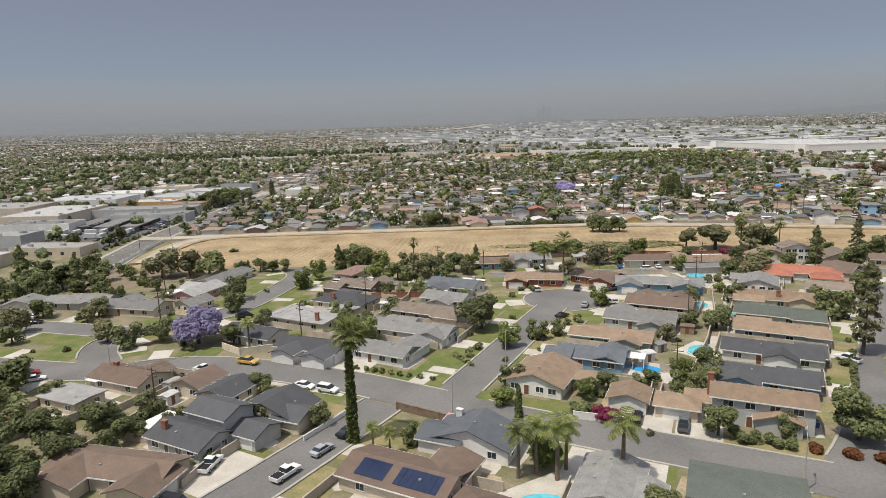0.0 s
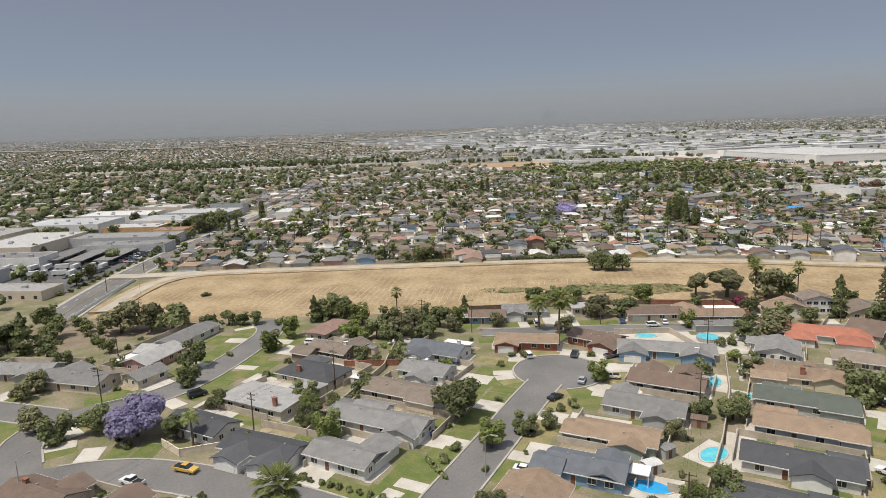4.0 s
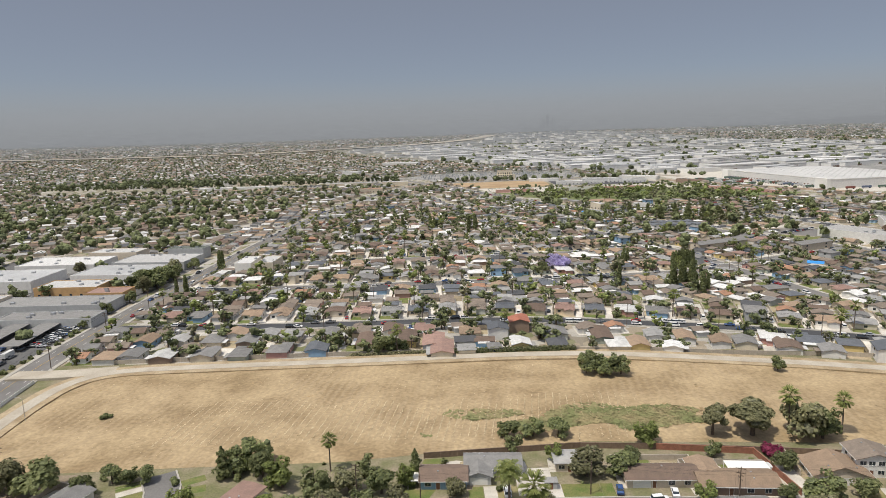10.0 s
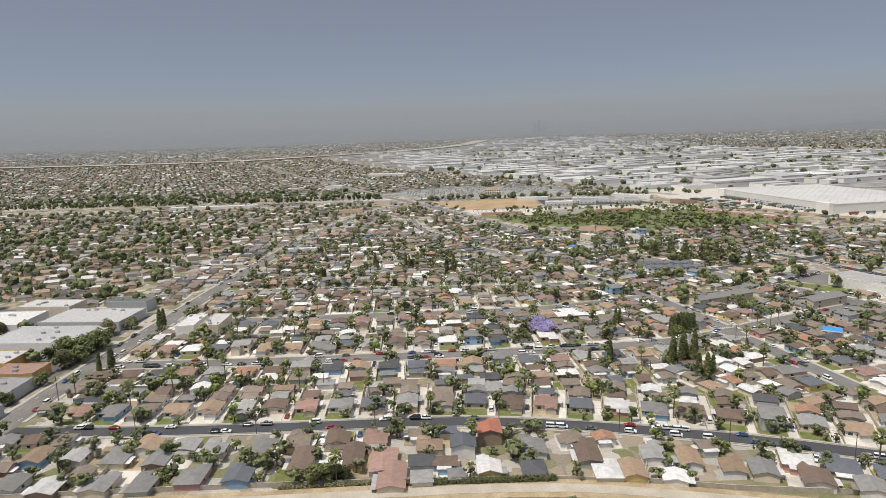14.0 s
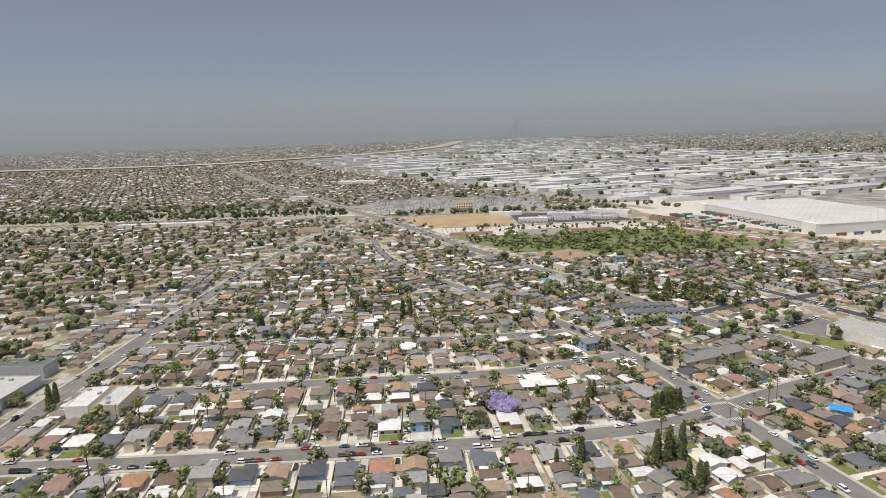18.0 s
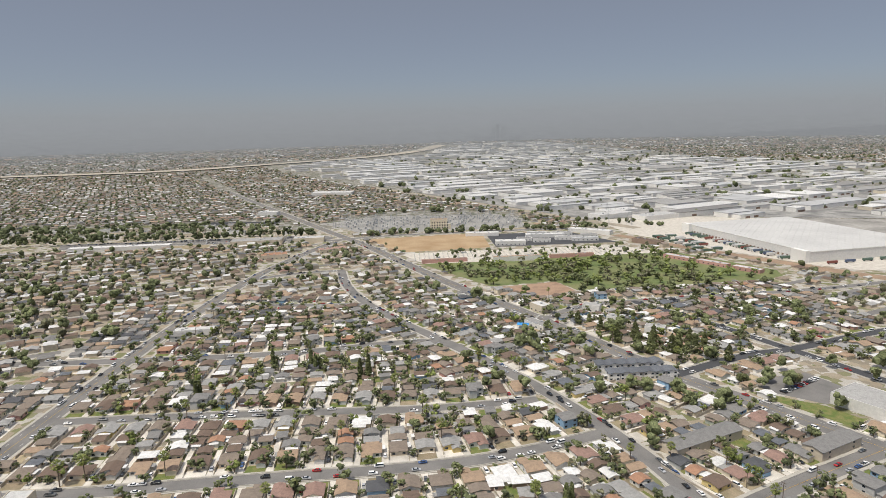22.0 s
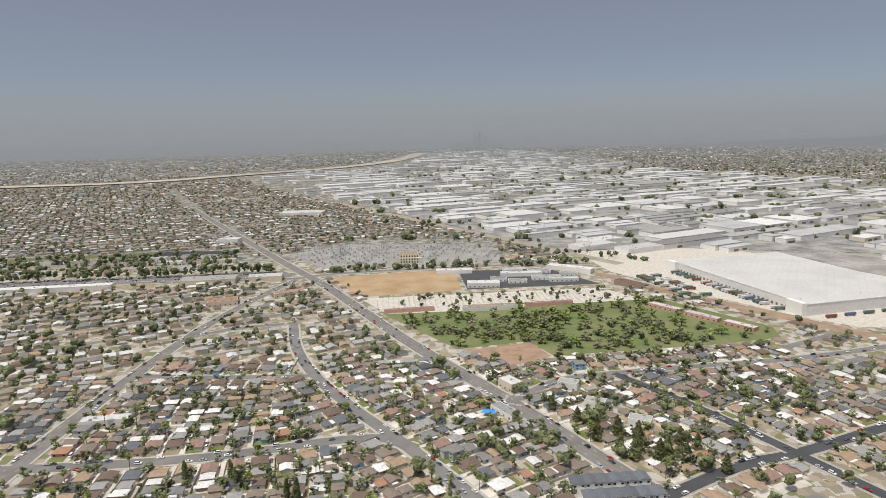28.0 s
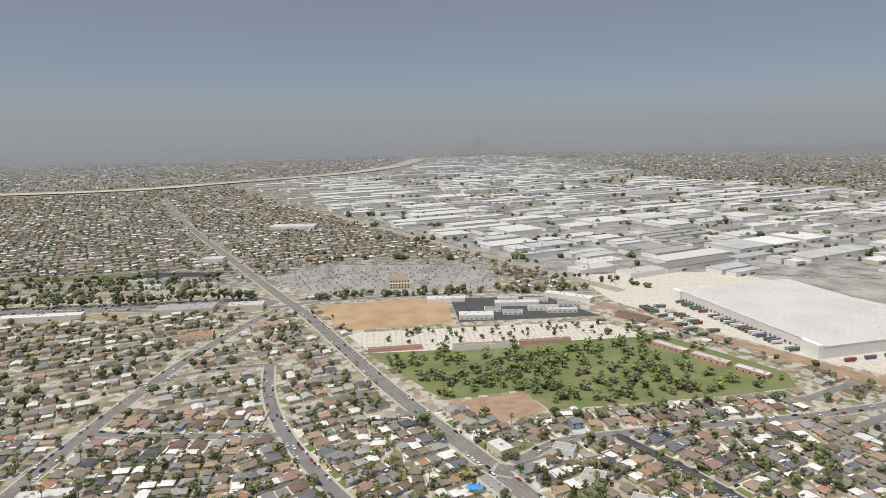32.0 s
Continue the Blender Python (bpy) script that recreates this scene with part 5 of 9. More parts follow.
def pad(k, x, y, ang, w, d, z=0.0205):
    z += 0.00008 * len(PADS[k].f)
    m = pose(x, y, 0, 0, 0, ang)
    PADS[k].add([m @ Vector(p) for p in ((-w / 2, -d / 2, z), (w / 2, -d / 2, z), (w / 2, d / 2, z), (-w / 2, d / 2, z))], [(0, 1, 2, 3)])


lr = random.Random(31)
for a in range(0, 360, 12):
    if abs((a - 240 + 180) % 360 - 180) > 34:
        q = CUL[2] + 3.3
        pad(2 if a % 60 < 13 else 0 if a % 120 < 70 else 1, CUL[0] + q * math.cos(radians(a)), CUL[1] + q * math.sin(radians(a)), a + 90, 3.3, 5.4, 0.052 if a % 60 < 13 else 0.03)
for nm in ("road_main", "road_southwest", "road_cul_de_sac", "road_west_bend", "road_west_spur", "road_east", "road_back_lane"):
    line, w = LINES[nm]
    own = list(LINES).index(nm)
    for side in (1, -1):
        kind = 0
        for i in range(len(line) - 1):
            t = math.atan2(line[i + 1][1] - line[i][1], line[i + 1][0] - line[i][0])
            step = math.hypot(line[i + 1][0] - line[i][0], line[i + 1][1] - line[i][1])
            slot = i % 5
            if slot == 0:
                kind = 0 if lr.random() < 0.7 else 1
            o = side * (w / 2 + 3.75)
            x, y = line[i][0] - math.sin(t) * o, line[i][1] + math.cos(t) * o
            if road_gap(x, y, own) < 4.5 or y > 250 or not free_spot(x, y, 2.6):
                continue
            if slot == 4:
                pad(2, x, y, math.degrees(t), step, 6.7, 0.052)
            else:
                pad(kind, x, y, math.degrees(t), step + 0.02, 6.5, 0.0205 + 0.00404 * kind)
for x, y, w, d in ((-13, 135.5, 26, 8), (-1, 142, 9, 17), (8, 135, 8, 12), (18, 117, 30, 8), (2, 160, 7, 14), (12, 182, 8, 13), (18, 193, 9, 13), (45, 176, 12, 12), (39, 160, 14, 9), (27, 148, 10, 9), (-22, 219, 10, 14), (-5, 222, 18, 14), (14, 240, 8, 8), (67, 228, 12, 5)):
    pad(0, x, y, T, w, d)
for x, y, w, d in ((-70, 206, 9, 16), (-50, 203, 8, 14), (-47, 226, 8, 16), (-70, 230, 10, 10), (-103, 167, 16, 9), (-112, 178, 14, 10), (-84, 171, 8, 9), (-100, 157, 14, 9), (-33, 99, 14, 8)):
    pad(0, x, y, -18, w, d)
for x, y, w, d in ((60, 97, 26, 8), (85, 131, 14, 9), (95, 145, 12, 8), (70, 113, 12, 9), (104, 162, 10, 8), (118, 185, 10, 9), (20, 205, 9, 6), (-12, 105, 14, 16)):
    pad(1, x, y, T, w, d, 0.02454)
for x, y, a, w, d in ((77.5, 184.5, 62, 12, 7.5), (82, 175, -30, 8, 6), (62, 147, 40, 11, 8), (45, 135.5, -24, 12, 9), (-8, 226, 0, 10, 7), (70, 152, 66, 8, 6), (92, 192, 54, 8, 8), (-22, 196, -24, 10, 8), (-26, 207, -24, 8, 8), (-25, 143, 66, 9, 15), (-37, 143, 66, 10, 13), (-29, 140, 66, 9, 9), (-8, 168, 66, 6, 8), (2, 157, -24, 10, 6), (6, 174, -24, 12, 6), (38, 109, 66, 9, 7), (45, 105, 66, 8, 8), (13, 192, -24, 12, 6), (29, 206, 80, 6, 8), (50, 206, 50, 6, 9), (58, 196, -10, 14, 6), (51, 178, -24, 14, 6), (42, 163, -24, 14, 6), (30, 149, -24, 14, 6),
                      (24, 137, -24, 12, 6), (-39, 94, -30, 14, 9), (-36, 99, -30, 16, 6), (-52, 176, -24, 14, 6), (-43, 193, -24, 16, 7), (-40, 217, -24, 16, 8), (-33, 226, -24, 12, 9), (95, 139, 54, 6, 12), (108, 156, 54, 6, 10), (112, 172, 54, 6, 10), (80, 121, 54, 8, 9), (90, 214, 0, 26, 18), (112, 240, 0, 14, 18), (46, 244, 0, 10, 14), (73, 222, 0, 22, 10), (26, 92, 66, 14, 16), (48, 130, 66, 10, 9), (66, 190, -24, 10, 8), (-33, 133, -24, 26, 6), (16, 87, 30, 16, 10)):
    pad(2, x, y, a, w, d, 0.052)
SLABS = PADS[2]
for f in SLABS.f:
    one = Soup()
    top = [SLABS.v[i] for i in f]
    one.add(top + [(x, y, -0.05) for x, y, _ in top], [(0, 1, 2, 3), (1, 0, 4, 5), (2, 1, 5, 6), (3, 2, 6, 7), (0, 3, 7, 4)])
    tagged(part("driveway", one, M["concrete_pale"]), "pale concrete driveway or patio slab", "driveway", kind="structure")
for k, (m, nm, lb, ct) in enumerate((("lawn", "lawn", "green front lawn grass", "lawn"), ("lawn_dry", "dry_lawn", "dry yellowed lawn grass", "lawn"))):
    tagged(part(nm, PADS[k], M[m]), lb, ct, kind="structure")


# swimming pools
def pool(x, y, ang, a, b, water="pool", round_=False):
    a, b = (a, b) if round_ else (a * 0.72, b * 0.78)
    root = thing("swimming_pool", pose(x, y, 0, 0, 0, ang), "round above-ground pool with grey wall" if round_ else "in-ground backyard pool with turquoise water" if water == "pool" else "in-ground backyard pool with bright blue water", "pool")
    n = 26
    rim = lambda k, q: (a * q * math.cos(2 * math.pi * k / n) * (1 + (0 if round_ else 0.12 * math.cos(4 * math.pi * k / n))), b * q * math.sin(2 * math.pi * k / n))
    top = 1.25 if round_ else 0.2
    w, c = Soup(), Soup()
    w.add([(*rim(k, 1), top - 0.05) for k in range(n)], [tuple(range(n))])
    c.add([(*rim(k, q), z) for q, z in ((1.0, top - 0.3), (1.0, top), (1.1 if not round_ else 1.03, top), (1.1 if not round_ else 1.03, 0)) for k in range(n)], [(j * n + k, j * n + (k + 1) % n, (j + 1) * n + (k + 1) % n, (j + 1) * n + k) for j in range(3) for k in range(n)])
    part("water", w, M[water], root)
    part("pool_wall" if round_ else "coping", c, M["steel" if round_ else "concrete_pale"], root)
    TAKEN.append((x, y, max(a, b)))


pool(45, 135.5, -24, 5.2, 2.9, "pool_blue")
pool(62, 147, 40, 5.0, 3.0)
pool(77.5, 184.5, 62, 4.6, 2.6)
pool(71.5, 223.5, 0, 4.4, 2.6)
pool(89.5, 218, 0, 3.3, 3.3, "pool", True)
pool(13, 85, 10, 5.0, 2.6)
pool(82, 175, -30, 2.8, 2.0)
pool(-1, 234.5, 0, 3.4, 2.0)


# sheds and garden huts behind the houses
def shed(x, y, rot, w, d, roof, wall, label):
    root = thing("garden_shed", pose(x, y, 0.0, 0, 0, rot), label, "shed", "back yard sheds")
    ws, rs, dr = Soup(), Soup(), Soup()
    wall_block(ws, 0, 0, w, d, 2.1, "x", 0.2)
    roof_block(rs, 0, 0, w, d, 2.1, "x", 0.2, 0.2, False, 0.1)
    dr.box(-0.45, 0.45, -d / 2 - 0.05, -d / 2 + 0.01, 0.02, 1.9)
    part("wall", ws, M["wall_" + wall], root)
    part("roof", rs, M["roof_" + roof], root)
    part("door", dr, M["door"], root)
    TAKEN.append((x, y, max(w, d) * 0.55))


for x, y, rot, w, d, roof, wall in ((47, 141, 20, 3.2, 2.6, "white", "white"), (52, 147, 30, 3.0, 2.4, "grey", "grey"), (64, 160, -24, 3.4, 2.6, "brown", "brown"), (74, 183, -24, 3.2, 2.6, "lightgrey", "white"), (76, 146, 54, 3.6, 2.8, "tan", "beige"), (86, 176, 54, 3.0, 2.4, "white", "grey"), (-24, 170, -24, 3.0, 2.4, "brown", "brown"), (-18, 190, -24, 3.4, 2.8, "white", "white"),
                                (-17, 214, -24, 3.2, 2.6, "grey", "beige"), (-58, 124, 66, 3.0, 2.4, "white", "white"), (-60, 131, 66, 3.4, 2.6, "lightgrey", "grey"), (-36, 111, -30, 3.0, 2.4, "grey", "brown"), (106, 190, 54, 3.6, 2.8, "tan", "white"), (50, 241, 0, 3.2, 2.6, "lightgrey", "grey"), (110, 246, 0, 3.4, 2.6, "white", "white"), (-92, 206, -10, 3.2, 2.6, "grey", "white")):
    shed(x, y, rot, w, d, roof, wall, f"small {WALLWORD[wall]} garden shed with {ROOFWORD[roof]} roof")


# garden walls and fences
def fence(pts, h, material, label, name="garden_wall", t=0.2):
    root = thing(name, pose(0, 0, 0), label, "fence" if "fence" in name else "wall")
    for (x0, y0), (x1, y1) in zip(pts, pts[1:]):
        L = math.hypot(x1 - x0, y1 - y0)
        m = pose(x0, y0, 0, 0, 0, math.degrees(math.atan2(y1 - y0, x1 - x0)))
        s = Soup()
        s.box(0, L, -t / 2, t / 2, 0, h, m)
        s.box(-0.05, L + 0.05, -t / 2 - 0.04, t / 2 + 0.04, h, h + 0.08, m)
        part("wall_panel", s, M[material], root)
        for k in range(int(L // 5) + 1):
            p = Soup()
            p.box(k * 5 - 0.16, k * 5 + 0.16, -t / 2 - 0.06, t / 2 + 0.06, 0, h + 0.15, m)
            part("post", p, M[material], root)


fence([(-43, 155), (-52, 152), (-58, 157)], 1.7, "wall_cream", "cream painted garden wall")
fence([(24, 112), (33, 109)], 1.5, "wall_white", "white block garden wall along the pavement")
fence([(48, 134), (54, 131), (66, 152), (78, 176), (88, 202)], 1.8, "block", "tan block wall between back yards")
fence([(50, 122), (60, 140)], 1.8, "wood", "weathered wooden fence between yards", "wooden_fence")
fence([(-24, 203), (-8, 203), (-8, 214)], 1.8, "brick", "red painted yard boundary wall")
fence([(62, 226), (80, 226), (84, 207)], 1.8, "block", "tan block wall round the pool yard")
fence([(-26, 160), (-20, 178), (-12, 200), (-10, 222)], 1.7, "block", "grey block wall between lots")
fence([(15, 258), (62, 262), (88, 260), (120, 256), (160, 250)], 1.8, "wood", "weathered wooden fence along the field", "wooden_fence")
fence([(85, 260), (112, 256), (114, 234)], 1.9, "brick", "red block wall round a bare yard")
fence([(-62, 114), (-54, 136), (-66, 141)], 1.7, "block", "pale block wall round a yard")
fence([(-26, 106), (-20, 116)], 1.0, "trim", "white picket fence by the front garden", "picket_fence", 0.08)
fence([(96, 226), (113, 222), (110, 205)], 1.8, "block", "pale block wall of the pool yard")
fence([(-10, 118), (6, 108)], 1.6, "wood", "brown wooden side yard fence", "wooden_fence")

# back yards: patios, grass, bare soil and the walls between the lots
PATIO, BACKLAWN, BARE, RUNS = Soup(), Soup(), Soup(), Soup()
hr = random.Random(8)


def yard_patch(soup, m, u0, u1, v0, v1, z):
    z += hr.uniform(0, 0.006)
    c = m @ Vector(((u0 + u1) / 2, (v0 + v1) / 2, 0))
    if road_gap(c.x, c.y) < 2.5 or c.y > 256:
        return
    ring = [(u0, v0), ((u0 + u1) / 2, v0 - hr.uniform(0, 0.8)), (u1, v0), (u1 + hr.uniform(0, 0.7), (v0 + v1) / 2), (u1, v1), ((u0 + u1) / 2, v1 + hr.uniform(0, 0.9)), (u0, v1), (u0 - hr.uniform(0, 0.7), (v0 + v1) / 2)]
    soup.add([m @ Vector((a, b, z)) for a, b in ring], [tuple(range(8))])


def bin_pair(x, y, rot):
    for k, (c, lb) in enumerate((("blue", "blue wheeled rubbish bin beside a house"), ("black", "black wheeled rubbish bin beside a house"))):
        root = thing("wheeled_bin", pose(x + 0.8 * k * math.cos(radians(rot)), y + 0.8 * k * math.sin(radians(rot)), 0.06, 0, 0, rot), lb, "bin", "rubbish bins")
        b, l = Soup(), Soup()
        b.add([(-0.24, -0.27, 0), (0.24, -0.27, 0), (0.24, 0.27, 0), (-0.24, 0.27, 0), (-0.3, -0.36, 1.0), (0.3, -0.36, 1.0), (0.3, 0.36, 1.0), (-0.3, 0.36, 1.0)], [(3, 2, 1, 0), (0, 1, 5, 4), (1, 2, 6, 5), (2, 3, 7, 6), (3, 0, 4, 7)])
        l.add([(-0.33, -0.4, 1.0), (0.33, -0.4, 1.0), (0.33, 0.4, 1.0), (-0.33, 0.4, 1.0), (-0.28, -0.3, 1.1), (0.28, -0.3, 1.1), (0.28, 0.38, 1.12), (-0.28, 0.38, 1.12)], [(0, 1, 5, 4), (1, 2, 6, 5), (2, 3, 7, 6), (3, 0, 4, 7), (4, 5, 6, 7)])
        part("body", b, M["car_" + c], root)
        part("lid", l, M["car_" + c], root)


def parasol(x, y, cloth):
    root = thing("patio_umbrella", pose(x, y, 0.07), "open patio umbrella on a terrace", "umbrella")
    p, c = Soup(), Soup()
    p.tube((0, 0, 0), (0, 0, 2.6), 0.03, 0.03, 6)
    p.tube((0, 0, 0), (0, 0, 0.08), 0.3, 0.28, 10)
    ring = [(1.4 * math.cos(k * math.pi / 4), 1.4 * math.sin(k * math.pi / 4), 2.05) for k in range(8)]
    c.add([(0, 0, 2.62)] + ring, [(0, 1 + k, 1 + (k + 1) % 8) for k in range(8)])
    part("pole", p, M["steel"], root)
    part("canopy", c, M[cloth], root)


for x, y, facing, w, d in HOMES:
    m = pose(x, y, 0, 0, 0, facing + 90)
    yard_patch(PATIO, m, -w * hr.uniform(0.15, 0.5), w * hr.uniform(0.15, 0.5), d / 2 - 1, d / 2 + hr.uniform(3, 4.5), 0.044)
    for u in (-1, 1):
        q = hr.random()
        yard_patch(BACKLAWN if q < 0.45 else BARE if q < 0.8 else PATIO, m, min(u * 0.3, u * w * 0.5), max(u * 0.3, u * w * 0.5), d / 2 + 3.5, d / 2 + hr.uniform(6, 9), 0.034)
        yard_patch(PATIO if hr.random() < 0.6 else BARE, m, min(u * w * 0.46, u * (w / 2 + 1.6)), max(u * w * 0.46, u * (w / 2 + 1.6)), -d / 2, d / 2, 0.038)
        a, b = m @ Vector((u * (w / 2 + 1.8), -d * 0.1, 0)), m @ Vector((u * (w / 2 + 1.8), d / 2 + 7.0, 0))
        if hr.random() < 0.62 and road_gap(a.x, a.y) > 3 and road_gap(b.x, b.y) > 3 and b.y < 256:
            mm = pose(a.x, a.y, 0, 0, 0, math.degrees(math.atan2(b.y - a.y, b.x - a.x)))
            h = hr.choice((1.5, 1.7, 1.8))
            RUNS.box(0, (b - a).length, -0.09, 0.09, 0, h, mm)
            RUNS.box(0, (b - a).length, -0.13, 0.13, h, h + 0.07, mm)
    a, b = m @ Vector((-w / 2 - 1.6, d / 2 + 7.2, 0)), m @ Vector((w / 2 + 1.6, d / 2 + 7.2, 0))
    if hr.random() < 0.7 and road_gap(a.x, a.y) > 3 and road_gap(b.x, b.y) > 3 and max(a.y, b.y) < 256:
        mm = pose(a.x, a.y, 0, 0, 0, math.degrees(math.atan2(b.y - a.y, b.x - a.x)))
        RUNS.box(0, (b - a).length, -0.1, 0.1, 0, 1.7, mm)
for i, (x, y, facing, w, d) in enumerate(HOMES):
    m = pose(x, y, 0, 0, 0, facing + 90)
    if i % 5 == 1 and y < 215:
        p = m @ Vector((w / 2 + 0.9, d * 0.1, 0))
        if road_gap(p.x, p.y) > 2:
            bin_pair(p.x, p.y, facing + 180)
    if i % 9 == 3 and y < 215:
        p = m @ Vector((-w * 0.2, d / 2 + 3.0, 0))
        parasol(p.x, p.y, hr.choice(("wall_cream", "roof_red", "trim", "wall_sage")))
tagged(part("patio_slab", PATIO, M["concrete_pale"]), "pale concrete patios and side paths", "patio", kind="structure")
tagged(part("back_lawn", BACKLAWN, M["lawn"]), "green back yard grass", "lawn", kind="structure")
tagged(part("bare_yard", BARE, M["yard_dry"]), "bare dry back yard soil", "yard", kind="structure")
tagged(part("lot_wall", RUNS, M["block"]), "tan block walls between the back yards", "wall", kind="stuff")

# ---- planting of the near neighbourhood ----
for kind, x, y, h in (
    ("jacaranda", -66, 162, 10.5), ("near_leaf_mid", 10, 168, 13.5), ("tall_fan_palm", -17, 105, 20.5), ("tall_pine", 98, 141, 22.5),
    ("near_leaf_bright", 16, 152, 7.5), ("near_leaf_bright", 47, 187, 7), ("near_leaf_mid", -77, 165, 9), ("near2_leaf_mid", -84, 160, 8), ("near2_leaf_olive", -92, 165, 7.5), ("near_leaf_dark", -70, 205, 10), ("near2_leaf_mid", -66, 192, 7), 
     ("near_leaf_dark", -40, 252, 9), ("near_leaf_dark", -34, 256, 11),
    ("conifer", -42, 249, 10), ("fan_palm", -12, 252, 9.5), ("date_palm", 38, 233, 10), ("fan_palm", 42, 217, 15),  ("near_leaf_bright", 88, 231, 7), 
     ("fan_palm", 128, 267, 13), ("fan_palm", 144, 266, 11.5),  ("conifer", 143, 238, 11), ("near_leaf_dark", 152, 228, 11), ("tall_pine", 160, 240, 18),
     ("near_leaf_dark", -142, 250, 11), ("near_leaf_dark", -150, 228, 13), ("conifer", -158, 232, 16), ("near_leaf_dark", -140, 226, 12), ("conifer", -132, 222, 14), ("near_leaf_dark", -165, 215, 13), ("near_leaf_dark", -150, 210, 11), ("near_leaf_dark", -122, 218, 8),
    ("near_leaf_mid", -95, 132, 11), ("near_leaf_mid", -110, 118, 11), ("near_leaf_dark", -72, 106, 9), ("near_leaf_dark", -64, 110, 9), ("near_leaf_dark", -78, 98, 11), ("near_leaf_dark", -70, 92, 10), ("near2_leaf_mid", -58, 116, 7), ("near_leaf_mid", -40, 128, 6), ("near2_leaf_bright", -28, 119, 5), ("near2_leaf_mid", -24, 112, 5), ("near2_leaf_mid", -36, 113, 5.5),
    ("near_leaf_bright", -21, 157, 8.5), ("near2_leaf_mid", -26, 164, 7), ("near2_leaf_mid", -30, 178, 7), ("near_leaf_mid", -16, 184, 7), ("near2_leaf_mid", -38, 154, 4.5), ("queen_palm", -51, 157, 7), ("near2_leaf_dark", -56, 160, 6.5), ("near_leaf_bright", 50, 128, 6.5), ("near_leaf_dark", 57, 130, 8), ("near_leaf_mid", 73, 163, 8.5), ("near_leaf_mid", 55, 124, 7), ("near2_leaf_mid", 88, 187, 7), ("near_leaf_mid", 110, 176, 8),
    ("near2_leaf_mid", 130, 190, 9), ("near_leaf_mid", 138, 200, 9), ("near2_leaf_bright", 28, 121, 5.5), ("near2_leaf_bright", 11, 119, 5), ("near2_leaf_mid", 14, 128, 6), ("near_leaf_dark", 71, 101, 11), ("fan_palm", 76, 97, 15), ("near2_leaf_dark", 48, 104, 6.5), ("near2_leaf_mid", 60, 103, 5), ("cypress", 13.5, 112, 7), ("queen_palm", 14, 93, 8.5), ("queen_palm", 17, 91, 9), ("queen_palm", 19, 94, 8), ("queen_palm", 11, 92, 8), ("queen_palm", 27, 90, 10), ("near_leaf_mid", 30, 80, 7), ("queen_palm", -13, 101, 5), ("queen_palm", -10, 100, 4.5), ("near2_leaf_mid", -7, 104, 4.5),
    ("near2_leaf_mid", 24, 158, 6), ("near2_leaf_mid", 30, 161, 5), ("near2_leaf_mid", 75, 188, 6), ("near_leaf_bright", 7, 196, 5), ("near2_leaf_mid", -3, 198, 5), ("near2_leaf_mid", 42, 262, 6), ("near_leaf_mid", 130, 232, 8), ("near_leaf_mid", 100, 212, 5), ("near2_leaf_olive", 46, 228, 7), ("near2_leaf_olive", 24, 238, 6), ("conifer", 148, 246, 13), ("near_leaf_dark", 170, 246, 10), ("near_leaf_mid", 178, 238, 10), ("near_leaf_dark", 190, 236, 11), ("near_leaf_dark", -84, 86, 10), ("near_leaf_dark", -78, 80, 10), ("near_leaf_mid", -92, 96, 9), ("near_leaf_dark", -88, 104, 8), ("near_leaf_mid", -100, 106, 9), ("near_leaf_dark", -64, 98, 8), ("near2_leaf_mid", -60, 104, 6), ("near2_leaf_mid", -84, 126, 5.5), ("near_leaf_dark", -110, 140, 9), ("near2_leaf_bright", -48, 118, 4.5), ("near2_leaf_mid", -52, 112, 5), ("near_leaf_mid", -118, 165, 7), ("near2_leaf_olive", -108, 184, 6), ("near_leaf_dark", -132, 238, 10), ("near_leaf_dark", -138, 212, 11), ("near_leaf_dark", -146, 220, 11), ("near_leaf_mid", -125, 190, 8), ("near_leaf_dark", -148, 192, 10), ("near2_leaf_mid", -112, 210, 6), ("near2_leaf_mid", -92, 205, 5)):
    plant(kind, x, y, h * (0.95 if "leaf" in kind or kind in ("jacaranda", "eucalyptus") else 1.0))
for kind, x, y, h in (("bougainvillea", 30, 111.5, 2.8), ("shrub_dark", 27.5, 113.5, 3.4), ("shrub_dark", 25.5, 114, 3.0), ("bougainvillea", 47, 152, 3.4), ("bougainvillea", -35, 259, 3.2), ("bougainvillea", 117, 254, 3.5), ("shrub_rust", 66, 96, 1.6), ("shrub_rust", 70, 94, 1.6), ("shrub_rust", 62, 98, 1.4), ("shrub_dark", 56, 100, 2.4), ("shrub_dark", 51, 102, 2.8)):
    plant(kind, x, y, h)
for k in range(9):
    plant("shrub", -23 + 2.1 * k, 141.5 - 0.95 * k, RN.uniform(1.1, 1.6))
for x, y in ((-41, 136), (6, 147), (8, 152), (14, 143), (19, 158), (34, 170), (38, 172), (46, 170), (64, 168), (30, 207), (26, 208), (60, 208), (-45, 108), (-41, 100), (-37, 107), (-44, 98), (-60, 136), (-75, 137), (90, 135), (100, 150), (78, 112), (96, 172), (-48, 183), (-46, 197), (-62, 215), (-30, 205), (-15, 207), (10, 206), (-55, 247), (36, 105), (53, 101), (58, 99)):
    plant(RN.choice(("shrub", "shrub_dark")), x, y, RN.uniform(1.2, 2.4))
